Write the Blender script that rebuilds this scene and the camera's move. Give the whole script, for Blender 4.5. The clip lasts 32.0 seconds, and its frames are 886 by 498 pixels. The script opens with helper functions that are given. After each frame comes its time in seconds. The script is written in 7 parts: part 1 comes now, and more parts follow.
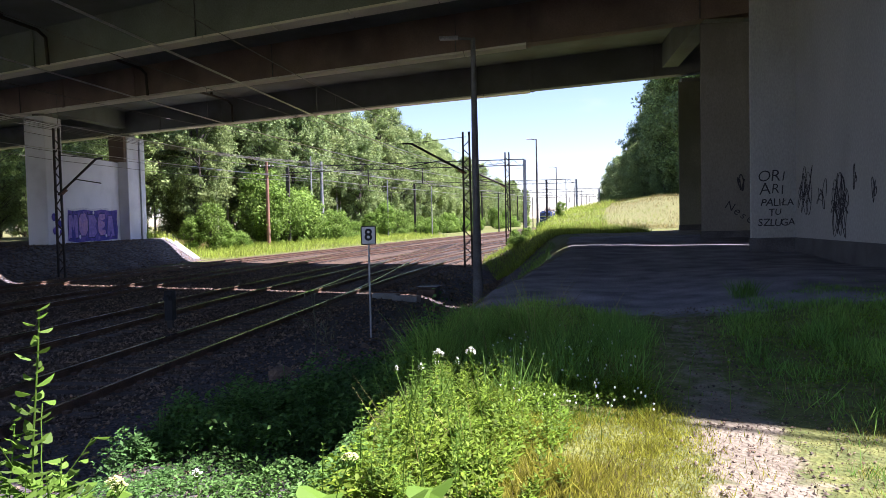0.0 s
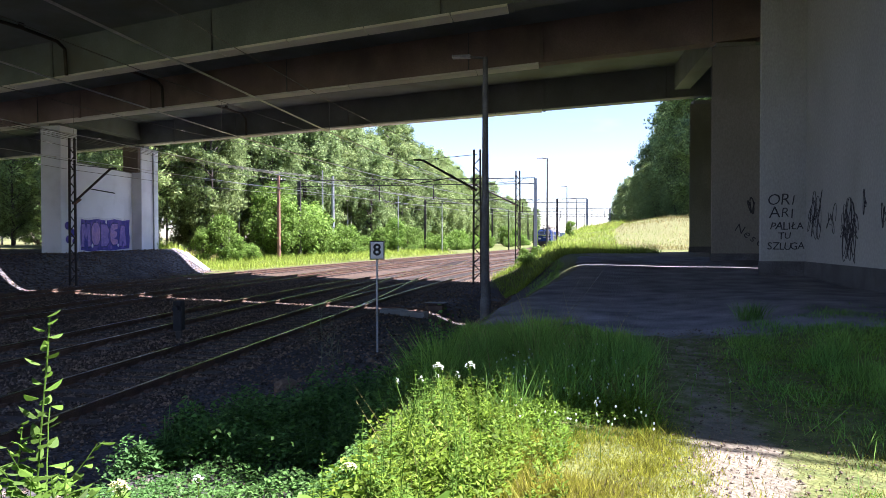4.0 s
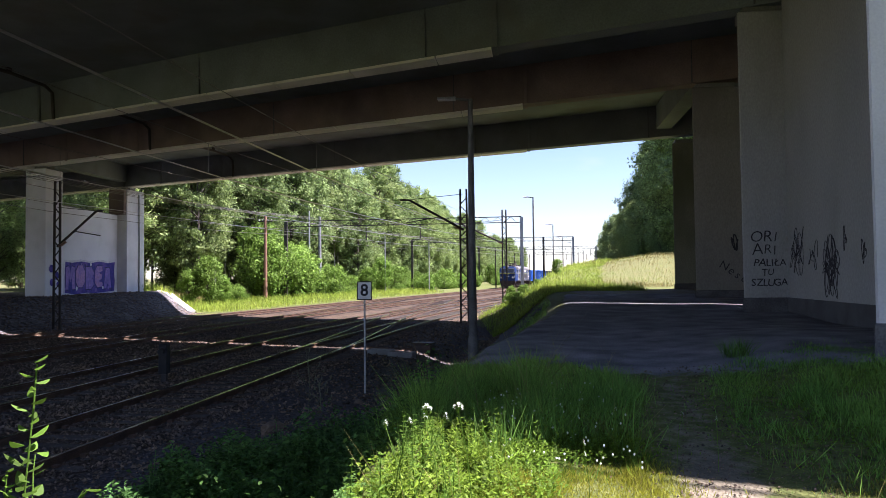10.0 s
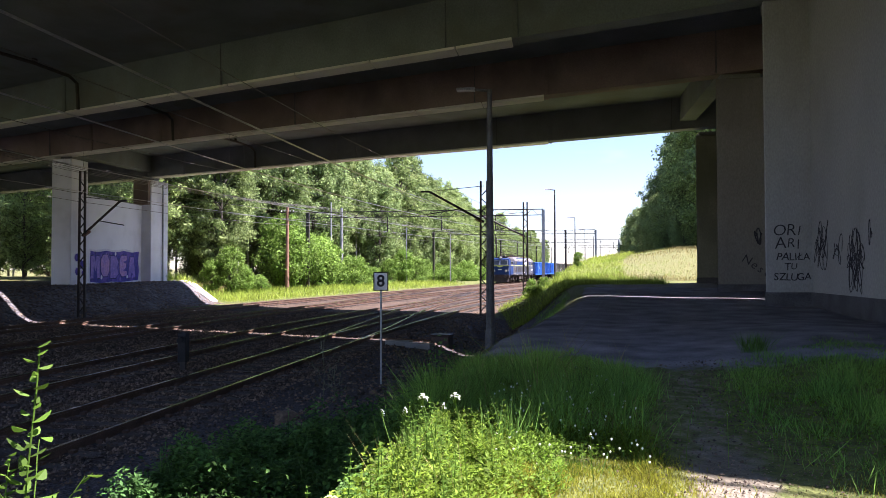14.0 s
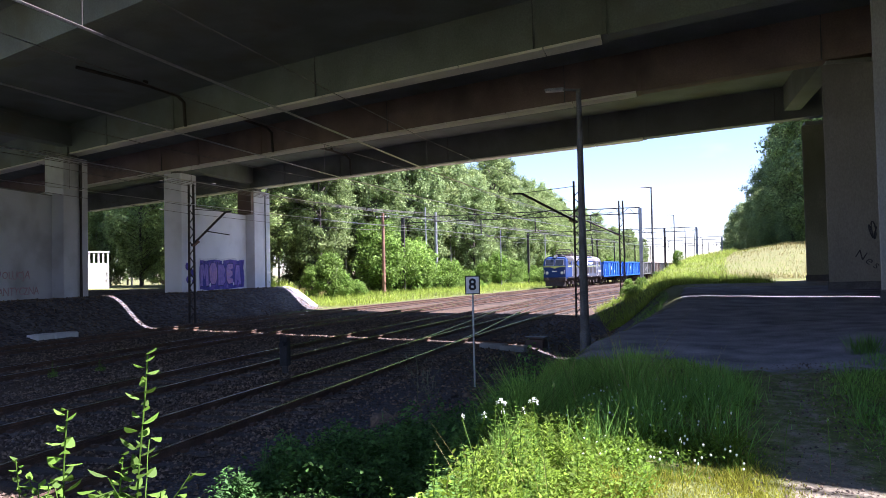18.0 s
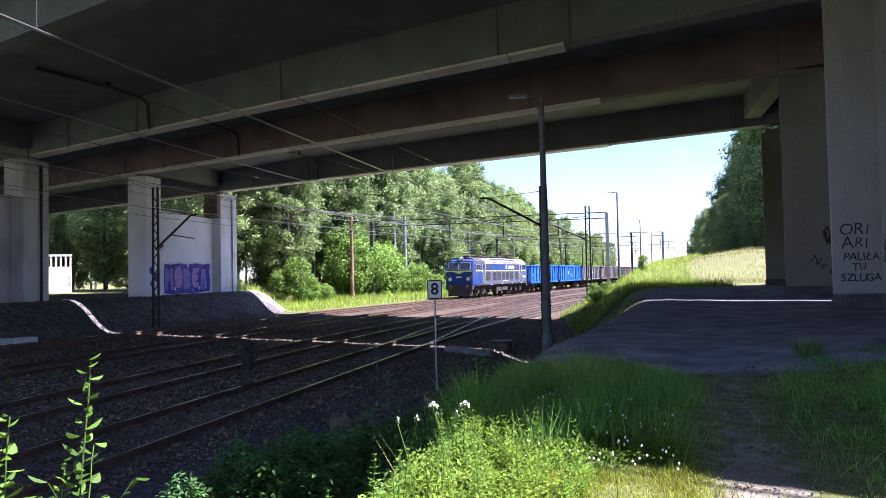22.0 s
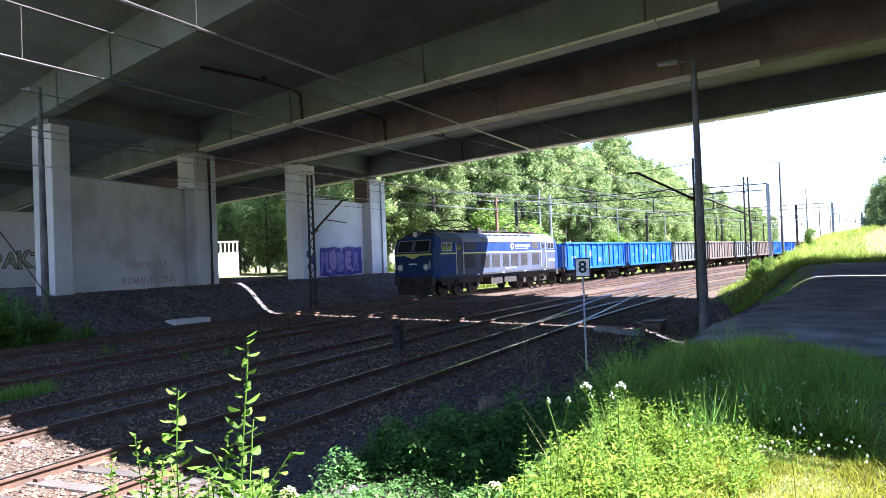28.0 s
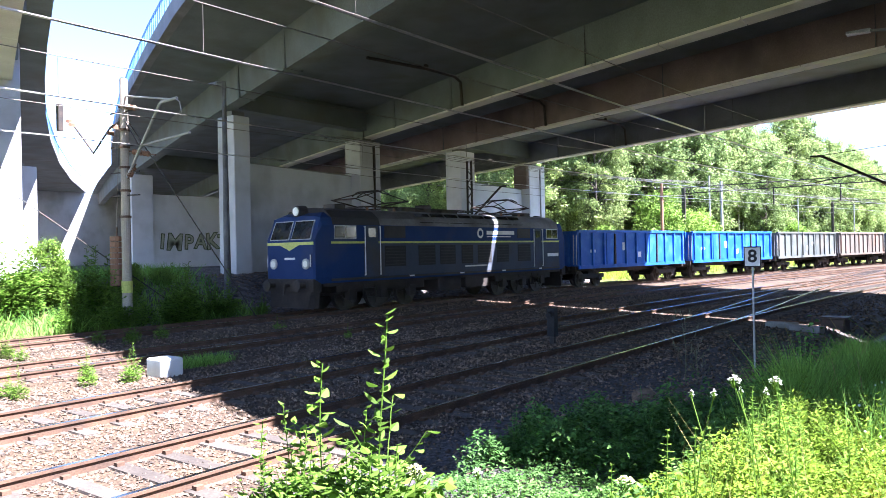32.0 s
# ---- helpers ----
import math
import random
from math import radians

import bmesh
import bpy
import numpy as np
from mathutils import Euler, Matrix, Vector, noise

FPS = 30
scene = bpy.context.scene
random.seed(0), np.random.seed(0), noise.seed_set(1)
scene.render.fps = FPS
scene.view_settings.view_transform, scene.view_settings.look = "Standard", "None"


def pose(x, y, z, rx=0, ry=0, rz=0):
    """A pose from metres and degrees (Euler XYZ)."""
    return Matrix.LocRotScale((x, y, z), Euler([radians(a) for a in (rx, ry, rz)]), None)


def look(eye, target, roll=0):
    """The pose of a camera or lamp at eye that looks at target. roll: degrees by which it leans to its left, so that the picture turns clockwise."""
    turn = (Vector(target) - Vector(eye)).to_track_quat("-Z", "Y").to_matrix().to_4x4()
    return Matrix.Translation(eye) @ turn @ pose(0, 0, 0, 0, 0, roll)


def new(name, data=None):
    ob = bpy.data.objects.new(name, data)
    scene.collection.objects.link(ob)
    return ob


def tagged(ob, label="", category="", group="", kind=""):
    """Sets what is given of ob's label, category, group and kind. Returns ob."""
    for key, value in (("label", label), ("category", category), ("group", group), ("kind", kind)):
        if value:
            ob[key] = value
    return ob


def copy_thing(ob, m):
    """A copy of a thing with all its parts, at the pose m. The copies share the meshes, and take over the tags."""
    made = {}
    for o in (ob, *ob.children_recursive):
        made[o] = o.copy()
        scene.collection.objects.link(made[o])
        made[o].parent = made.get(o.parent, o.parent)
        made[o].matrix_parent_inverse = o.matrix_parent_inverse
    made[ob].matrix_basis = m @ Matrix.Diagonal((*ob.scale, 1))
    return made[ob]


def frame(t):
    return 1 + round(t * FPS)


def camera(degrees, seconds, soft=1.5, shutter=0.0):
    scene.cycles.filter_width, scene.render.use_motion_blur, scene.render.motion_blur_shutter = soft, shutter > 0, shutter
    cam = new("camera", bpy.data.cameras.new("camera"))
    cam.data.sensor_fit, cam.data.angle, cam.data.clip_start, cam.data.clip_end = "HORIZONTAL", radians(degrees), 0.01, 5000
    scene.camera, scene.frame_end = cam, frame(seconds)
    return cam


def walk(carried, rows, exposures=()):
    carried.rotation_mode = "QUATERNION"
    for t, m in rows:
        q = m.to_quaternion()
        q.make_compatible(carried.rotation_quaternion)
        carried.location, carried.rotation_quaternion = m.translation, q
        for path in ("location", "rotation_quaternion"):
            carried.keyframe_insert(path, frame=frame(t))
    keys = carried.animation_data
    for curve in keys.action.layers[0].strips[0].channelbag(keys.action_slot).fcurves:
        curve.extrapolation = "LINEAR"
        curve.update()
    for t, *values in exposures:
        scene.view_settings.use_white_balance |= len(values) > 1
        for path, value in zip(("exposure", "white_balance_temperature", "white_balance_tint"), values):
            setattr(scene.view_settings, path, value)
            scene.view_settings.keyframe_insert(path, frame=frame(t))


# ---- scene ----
cam = camera(61.5, 32.0, soft=0.5)

# seconds, place of the lens, yaw, pitch, roll in degrees
PATH = [
    (0, 6.25, 4.95, 2.28, 7.58, -2.23, -1.30),
    (0.5, 6.25, 4.94, 2.28, 5.08, -1.95, -0.32),
    (1, 6.24, 4.90, 2.28, 4.88, -0.43, 1.81),
    (1.5, 6.24, 4.88, 2.27, 7.56, -0.57, 1.25),
    (2, 6.28, 4.87, 2.28, 6.56, 0.10, -0.07),
    (2.5, 6.32, 4.88, 2.28, 8.04, 0.55, 2.09),
    (4.5, 6.28, 4.89, 2.27, 9.17, -1.14, -1.29),
    (5, 6.27, 4.87, 2.25, 10.57, 1.37, -1.96),
    (5.5, 6.26, 4.91, 2.24, 12.74, -0.67, -2.09),
    (6, 6.30, 4.95, 2.26, 12.51, 0.26, -5.40),
    (6.5, 6.30, 4.93, 2.28, 4.97, -0.08, -3.28),
    (7, 6.30, 4.87, 2.29, 4.94, 2.12, -0.00),
    (7.5, 6.30, 4.87, 2.30, 2.97, 4.03, 0.90),
    (8, 6.29, 4.89, 2.29, 4.48, 3.02, 0.94),
    (8.5, 6.27, 4.85, 2.29, 8.38, 3.74, -0.76),
    (9, 6.29, 4.86, 2.29, 5.89, 3.30, -0.59),
    (9.5, 6.29, 4.81, 2.29, 5.90, 2.65, -0.59),
    (10, 6.30, 4.83, 2.29, 7.30, 2.06, -0.64),
    (10.5, 6.29, 4.85, 2.28, 7.91, 2.53, -1.83),
    (11, 6.30, 4.82, 2.28, 8.12, 2.62, 0.16),
    (11.5, 6.31, 4.87, 2.28, 8.70, 2.57, 0.92),
    (12, 6.34, 4.89, 2.27, 8.47, 1.86, 0.36),
    (12.5, 6.38, 4.89, 2.28, 9.76, 2.22, 1.01),
    (13, 6.40, 4.88, 2.28, 8.47, 2.05, -0.62),
    (13.5, 6.41, 4.88, 2.28, 10.46, 1.93, -0.65),
    (14, 6.40, 4.91, 2.27, 9.01, 1.48, -0.16),
    (14.5, 6.37, 4.93, 2.27, 9.58, 1.98, -0.36),
    (16.5, 6.32, 4.85, 2.28, 5.62, 0.20, 1.04),
    (17, 6.35, 4.81, 2.30, 10.68, 0.76, -0.64),
    (17.5, 6.46, 4.87, 2.27, 14.14, 2.00, 3.76),
    (18, 6.50, 4.87, 2.29, 16.31, 1.75, -1.24),
    (18.5, 6.55, 4.83, 2.24, 25.53, 1.89, -5.16),
    (19, 6.61, 5.00, 2.27, 21.73, 3.40, -0.66),
    (19.5, 6.71, 4.83, 2.29, 8.82, 1.00, 1.96),
    (20, 6.70, 4.87, 2.30, 13.12, 0.59, -0.55),
    (20.5, 6.71, 4.84, 2.30, 14.11, 1.63, -1.18),
    (21, 6.72, 4.84, 2.29, 12.93, 0.91, -1.87),
    (21.5, 6.70, 4.85, 2.30, 12.01, 1.12, -0.72),
    (22, 6.69, 4.82, 2.30, 14.03, 2.00, -1.21),
    (22.5, 6.67, 4.86, 2.29, 15.34, 1.51, 1.07),
    (23, 6.67, 4.82, 2.29, 14.04, 0.64, 0.75),
    (23.5, 6.67, 4.83, 2.29, 14.49, 0.41, 0.13),
    (24, 6.66, 4.85, 2.29, 15.52, 0.70, -0.94),
    (24.5, 6.67, 4.84, 2.29, 17.24, 0.39, -0.68),
    (25, 6.67, 4.81, 2.28, 16.59, 0.83, 0.07),
    (25.5, 6.66, 4.86, 2.28, 19.50, -0.22, -0.36),
    (27.5, 6.65, 4.98, 2.26, 24.96, 0.51, -1.96),
    (28, 6.63, 4.99, 2.27, 25.23, 0.82, -2.18),
    (28.5, 6.62, 4.99, 2.26, 28.07, 1.59, -2.18),
    (29, 6.61, 5.00, 2.25, 29.09, 1.33, -1.15),
    (29.5, 6.59, 4.96, 2.24, 29.15, 1.66, -0.44),
    (30, 6.59, 4.93, 2.24, 28.00, -0.35, -0.17),
    (30.5, 6.64, 5.00, 2.25, 34.12, -0.32, -0.86),
    (31, 6.69, 5.00, 2.26, 34.40, 1.16, -0.53),
    (31.5, 6.69, 5.12, 2.23, 35.90, 0.71, -1.13),
    (32, 6.67, 5.18, 2.22, 37.55, 0.19, -1.18),
]


def cam_pose(x, y, z, yaw, pitch, roll):
    return pose(x, y, z, 90 + pitch, 0, yaw) @ pose(0, 0, 0, 0, 0, roll)


walk(cam, [(r[0], cam_pose(*r[1:])) for r in PATH],
     exposures=[(0, 2.08, 5780, 34), (1, 2.25, 5630, 31), (3, 2.40, 5630, 30), (7, 2.08, 5730, 30), (9, 2.00, 5880, 30), (13, 2.02, 5880, 31), (14, 2.20, 5880, 32), (16.5, 2.26, 5560, 34), (18.2, 2.35, 5560, 34), (18.7, 2.94, 5610, 34), (19.1, 2.98, 5610, 34), (19.7, 2.40, 5560, 34), (20.5, 2.36, 5510, 34), (25.5, 2.52, 5220, 30), (28.0, 2.98, 5480, 25), (30.0, 3.22, 5580, 25), (32.0, 3.3, 5580, 25)])

# ---- light ----
SUN_EL, SUN_AZ = 58.0, 9.0          # height, and angle from +x towards +y
world = bpy.data.worlds.new("sky")
world.use_nodes = True
scene.world = world
wn = world.node_tree.nodes
sky = wn.new("ShaderNodeTexSky")
sky.sky_type = 'NISHITA'
sky.sun_disc = False
sky.sun_elevation = radians(SUN_EL)
sky.sun_rotation = radians(90 - SUN_AZ)
sky.air_density, sky.dust_density, sky.ozone_density = 1.0, 0.05, 1.8
wcoord, wnoise, wramp, wmix = wn.new("ShaderNodeTexCoord"), wn.new("ShaderNodeTexNoise"), wn.new("ShaderNodeValToRGB"), wn.new("ShaderNodeMixRGB")
wmap = wn.new("ShaderNodeMapping")
wmap.inputs["Scale"].default_value = (1, 1, 3.0)
wnoise.inputs["Scale"].default_value, wnoise.inputs["Detail"].default_value = 3.0, 7.0
wramp.color_ramp.elements[0].position, wramp.color_ramp.elements[1].position = 0.62, 0.95
wmix.inputs[2].default_value = (5.6, 5.8, 6.0, 1)
wl = world.node_tree.links
wl.new(wcoord.outputs["Generated"], wmap.inputs["Vector"])
wl.new(wmap.outputs[0], wnoise.inputs["Vector"])
wl.new(wnoise.outputs[0], wramp.inputs[0])
wl.new(wramp.outputs[0], wmix.inputs[0])
wl.new(sky.outputs[0], wmix.inputs[1])
wl.new(wmix.outputs[0], wn["Background"].inputs[0])
wn["Background"].inputs[1].default_value = 0.05
sun = new("sun", bpy.data.lights.new("sun", 'SUN'))
sun.data.energy, sun.data.angle, sun.data.color = 4.9, radians(0.5), (1.0, 0.94, 0.84)
sun.matrix_world = look((0, 0, 0), (-math.cos(radians(SUN_AZ)) * math.cos(radians(SUN_EL)),
                                    -math.sin(radians(SUN_AZ)) * math.cos(radians(SUN_EL)), -math.sin(radians(SUN_EL))))

# ---- materials ----
def material(name, base, rough=0.8, metal=0.0, second=None, scale=4.0, fine=60.0, bump=0.15, spec=0.4, amount=0.6, objvar=0.0,
             contrast=(0.35, 0.65), stretch=(1, 1, 1), stain=None, stain_scale=0.6, translucent=0.0, dist=0.02):
    """Two scales of colour change, and relief, on a Principled surface in world-sized object space."""
    m = bpy.data.materials.new(name)
    m.use_nodes = True
    nt = m.node_tree
    n, l = nt.nodes, nt.links
    bsdf = n["Principled BSDF"]
    bsdf.inputs["Roughness"].default_value, bsdf.inputs["Metallic"].default_value = rough, metal
    bsdf.inputs["Specular IOR Level"].default_value = spec
    coord, mp = n.new("ShaderNodeTexCoord"), n.new("ShaderNodeMapping")
    mp.inputs["Scale"].default_value = stretch
    l.new(coord.outputs["Object"], mp.inputs["Vector"])
    second = second or tuple(c * 0.7 for c in base)

    def noise_at(s, detail=6.0):
        t = n.new("ShaderNodeTexNoise")
        t.inputs["Scale"].default_value, t.inputs["Detail"].default_value = s, detail
        l.new(mp.outputs[0], t.inputs["Vector"])
        return t
    big, small = noise_at(scale), noise_at(fine, 3.0)
    ramp = n.new("ShaderNodeValToRGB")
    ramp.color_ramp.elements[0].position, ramp.color_ramp.elements[1].position = contrast
    ramp.color_ramp.elements[0].color, ramp.color_ramp.elements[1].color = (*base, 1), (*second, 1)
    l.new(big.outputs[0], ramp.inputs[0])
    grain = n.new("ShaderNodeMixRGB")
    grain.blend_type = 'OVERLAY'
    grain.inputs[0].default_value = amount
    l.new(ramp.outputs[0], grain.inputs[1])
    l.new(small.outputs[0], grain.inputs[2])
    out = grain.outputs[0]
    if stain:
        st = noise_at(stain_scale, 8.0)
        sr = n.new("ShaderNodeValToRGB")
        sr.color_ramp.elements[0].position, sr.color_ramp.elements[1].position = 0.5, 0.72
        mx = n.new("ShaderNodeMixRGB")
        mx.inputs[2].default_value = (*stain, 1)
        l.new(st.outputs[0], sr.inputs[0])
        l.new(sr.outputs[0], mx.inputs[0])
        l.new(out, mx.inputs[1])
        out = mx.outputs[0]
    if objvar:
        info, hsv, mr = n.new("ShaderNodeObjectInfo"), n.new("ShaderNodeHueSaturation"), n.new("ShaderNodeMapRange")
        mr.inputs["To Min"].default_value, mr.inputs["To Max"].default_value = 1 - objvar, 1 + objvar
        l.new(info.outputs["Random"], mr.inputs["Value"])
        l.new(mr.outputs[0], hsv.inputs["Value"])
        l.new(out, hsv.inputs["Color"])
        out = hsv.outputs[0]
    l.new(out, bsdf.inputs["Base Color"])
    if bump:
        b = n.new("ShaderNodeBump")
        b.inputs["Strength"].default_value, b.inputs["Distance"].default_value = bump, dist
        l.new(small.outputs[0], b.inputs["Height"])
        l.new(b.outputs[0], bsdf.inputs["Normal"])
    if translucent:
        tr, mixs = n.new("ShaderNodeBsdfTranslucent"), n.new("ShaderNodeMixShader")
        mixs.inputs[0].default_value = translucent
        l.new(out, tr.inputs["Color"])
        l.new(bsdf.outputs[0], mixs.inputs[1])
        l.new(tr.outputs[0], mixs.inputs[2])
        l.new(mixs.outputs[0], n["Material Output"].inputs[0])
    return m


def leaf_material(name, dark, light, translucent=0.35):
    """Leaves: hue and value change from leaf to leaf and from plant to plant."""
    m = material(name, dark, 0.65, 0, light, 0.35, 3.0, 0, 0.22, 0.2, 0.18, (0.3, 0.7), translucent=translucent)
    nt = m.node_tree
    geo, ramp, mix = nt.nodes.new("ShaderNodeNewGeometry"), nt.nodes.new("ShaderNodeHueSaturation"), nt.nodes.new("ShaderNodeMapRange")
    mix.inputs["To Min"].default_value, mix.inputs["To Max"].default_value = 0.45, 1.5
    nt.links.new(geo.outputs["Random Per Island"], mix.inputs["Value"])
    nt.links.new(mix.outputs[0], ramp.inputs["Value"])
    hue = [x for x in nt.nodes if x.bl_idname == "ShaderNodeHueSaturation" and x != ramp][0]
    nt.links.new(hue.outputs[0], ramp.inputs["Color"])
    bsdf = nt.nodes["Principled BSDF"]
    nt.links.new(ramp.outputs[0], bsdf.inputs["Base Color"])
    for x in nt.nodes:
        if x.bl_idname == "ShaderNodeBsdfTranslucent":
            nt.links.new(ramp.outputs[0], x.inputs["Color"])
    return m


CONCRETE = material("concrete_grey", (0.30, 0.30, 0.29), 0.9, 0, (0.22, 0.22, 0.21), 0.8, 25, 0.2, stain=(0.17, 0.165, 0.15), amount=0.35)
PAINTED = material("concrete_painted_white", (0.61, 0.615, 0.64), 0.85, 0, (0.54, 0.545, 0.57), 0.5, 30, 0.08, stain=(0.4, 0.4, 0.41), stain_scale=0.5, amount=0.25)
# raised white tone stands in for skylight and bounce on the left supports
PAINTLIT = material("concrete_white_paint_lit", (0.8, 0.805, 0.84), 0.8, 0, (0.74, 0.745, 0.78), 0.5, 30, 0.06, stain=(0.64, 0.64, 0.66), stain_scale=0.5, amount=0.2)
# right-hand supports: darker and browner from the near pier to the far one
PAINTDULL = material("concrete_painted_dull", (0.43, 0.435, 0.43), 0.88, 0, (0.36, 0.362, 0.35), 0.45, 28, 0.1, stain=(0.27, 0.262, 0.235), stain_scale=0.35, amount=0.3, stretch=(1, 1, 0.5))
PAINTBROWN = material("concrete_brown_grey", (0.3, 0.285, 0.255), 0.9, 0, (0.235, 0.222, 0.2), 0.45, 26, 0.12, stain=(0.17, 0.157, 0.128), stain_scale=0.4, amount=0.3, stretch=(1, 1, 0.5))
PAINTOLIVE = material("concrete_olive_grey", (0.29, 0.29, 0.23), 0.92, 0, (0.22, 0.225, 0.18), 0.5, 26, 0.15, stain=(0.16, 0.17, 0.12), stain_scale=0.5, amount=0.35, stretch=(1, 1, 0.5))
GIRDER = material("girder_concrete", (0.198, 0.224, 0.219), 0.85, 0, (0.148, 0.169, 0.164), 0.6, 20, 0.1, stain=(0.15, 0.15, 0.13), stain_scale=0.5, amount=0.3)
GIRDERRED = material("girder_reddish_brown", (0.265, 0.2, 0.175), 0.85, 0, (0.2, 0.142, 0.12), 0.6, 20, 0.1, stain=(0.13, 0.1, 0.09), stain_scale=0.4, amount=0.3)
GIRDERBLUE = material("girder_blue_grey", (0.2, 0.206, 0.215), 0.85, 0, (0.15, 0.154, 0.162), 0.6, 20, 0.1, stain=(0.12, 0.12, 0.122), stain_scale=0.5, amount=0.3)
# light bounced up from the ground, put into a pale flange colour
FLANGELIT = material("flange_bounce_lit", (0.78, 0.75, 0.68), 0.85, 0, (0.66, 0.63, 0.57), 0.6, 20, 0.1, amount=0.3)
PLINTH = material("plinth_cement", (0.13, 0.13, 0.137), 0.95, 0, (0.085, 0.085, 0.09), 2, 40, 0.3)
RAIL = material("rail_rust", (0.15, 0.088, 0.055), 0.75, 0.1, (0.085, 0.054, 0.038), 3, 60, 0.15)
RAILHEAD = material("rail_head_steel", (0.6, 0.59, 0.58), 0.2, 1.0, (0.42, 0.4, 0.39), 3, 40, 0.03, amount=0.2)
SLEEPER = material("sleeper_concrete", (0.1, 0.086, 0.07), 0.9, 0, (0.06, 0.05, 0.042), 2, 30, 0.3, objvar=0.25)
WOODSLEEPER = material("sleeper_timber", (0.09, 0.065, 0.05), 0.9, 0, (0.05, 0.04, 0.033), 3, 30, 0.3, objvar=0.25)
STONE = material("ballast_stone", (0.19, 0.132, 0.085), 0.9, 0, (0.1, 0.08, 0.064), 3, 30, 0.3, objvar=0.3)
STEEL = material("galvanised_steel", (0.42, 0.43, 0.44), 0.5, 0.7, (0.34, 0.35, 0.36), 3, 40, 0.05)
DARKSTEEL = material("dark_painted_steel", (0.045, 0.043, 0.042), 0.6, 0.4, (0.075, 0.06, 0.05), 3, 40, 0.08)
POLEGREY = material("lamp_post_grey", (0.17, 0.17, 0.172), 0.7, 0.2, (0.09, 0.09, 0.09), 2, 30, 0.05)
WOODPOLE = material("pole_timber", (0.3, 0.165, 0.1), 0.85, 0, (0.19, 0.105, 0.07), 3, 40, 0.2, stretch=(1, 1, 0.2))
MASTCONC = material("mast_concrete", (0.46, 0.4, 0.32), 0.9, 0, (0.36, 0.31, 0.26), 1.5, 40, 0.15)
WIRE = material("wire_copper", (0.22, 0.2, 0.18), 0.45, 0.8, (0.15, 0.14, 0.13), 2, 20, 0)
BRIGHTWIRE = material("wire_bright", (0.7, 0.68, 0.64), 0.3, 1.0, (0.6, 0.58, 0.55), 2, 20, 0)
WHITE = material("white_paint", (0.8, 0.8, 0.78), 0.6, 0, (0.7, 0.7, 0.68), 3, 40, 0.03, amount=0.2)
BLACK = material("black_paint", (0.02, 0.02, 0.022), 0.8, 0, (0.03, 0.03, 0.03), 3, 40, 0.03)
INK = material("spray_black", (0.03, 0.03, 0.04), 0.8, 0, (0.05, 0.05, 0.06), 3, 40, 0)
INKRED = material("spray_faded_red", (0.42, 0.24, 0.27), 0.85, 0, (0.5, 0.38, 0.4), 3, 40, 0)
INKGREEN = material("spray_black_green", (0.05, 0.07, 0.04), 0.8, 0, (0.1, 0.14, 0.06), 3, 40, 0)
CREAM = material("spray_cream", (0.5, 0.5, 0.38), 0.8, 0, (0.4, 0.42, 0.3), 3, 40, 0)
MURALWHITE = material("spray_white", (0.72, 0.72, 0.76), 0.75, 0, (0.6, 0.6, 0.68), 2.2, 8, 0)
MURALINK = material("spray_dark_blue", (0.03, 0.03, 0.12), 0.75, 0, (0.06, 0.05, 0.2), 2.2, 8, 0)
PURPLE = material("spray_violet", (0.05, 0.045, 0.27), 0.75, 0, (0.14, 0.09, 0.36), 1.4, 8, 0, contrast=(0.42, 0.58))
LILAC = material("spray_lilac", (0.3, 0.2, 0.52), 0.75, 0, (0.2, 0.15, 0.45), 2.2, 8, 0)
PINK = material("spray_pink", (0.48, 0.27, 0.46), 0.75, 0, (0.3, 0.2, 0.5), 2.2, 8, 0)
GLASS = material("dark_glass", (0.02, 0.025, 0.028), 0.08, 0, (0.03, 0.035, 0.04), 1, 4, 0, 0.6)
LOCOBLUE = material("loco_blue", (0.016, 0.04, 0.13), 0.7, 0, (0.02, 0.048, 0.145), 0.8, 20, 0.02, 0.15, stain=(0.04, 0.055, 0.11), amount=0.2)
LOCOGREY = material("loco_grey", (0.06, 0.075, 0.105), 0.8, 0, (0.078, 0.092, 0.12), 0.8, 20, 0.03, 0.12, stain=(0.08, 0.07, 0.06), amount=0.3)
LOCOROOF = material("loco_roof", (0.2, 0.2, 0.2), 0.7, 0, (0.11, 0.1, 0.095), 0.8, 20, 0.05, stain=(0.08, 0.07, 0.06))
LOCODARK = material("loco_dark_roof", (0.03, 0.03, 0.033), 0.7, 0, (0.05, 0.045, 0.04), 0.8, 20, 0.05)
LIME = material("lime_stripe", (0.62, 0.66, 0.16), 0.5, 0, (0.5, 0.55, 0.14), 2, 20, 0)
BOGIE = material("bogie_grime", (0.034, 0.03, 0.028), 0.8, 0.1, (0.055, 0.045, 0.038), 2, 30, 0.2)
WHEELM = material("wheel_steel", (0.1, 0.09, 0.085), 0.5, 0.7, (0.07, 0.06, 0.055), 3, 30, 0.05)
COPPER = material("pantograph_paint", (0.05, 0.03, 0.026), 0.6, 0.3, (0.035, 0.028, 0.025), 3, 30, 0)
LENS = material("lamp_lens", (0.8, 0.8, 0.76), 0.12, 0, (0.7, 0.7, 0.66), 2, 20, 0, 0.7)
WAGONBLUE = material("wagon_blue", (0.012, 0.09, 0.38), 0.55, 0, (0.018, 0.11, 0.42), 0.7, 16, 0.03, stain=(0.06, 0.19, 0.5), stain_scale=1.3, amount=0.25, objvar=0.12)
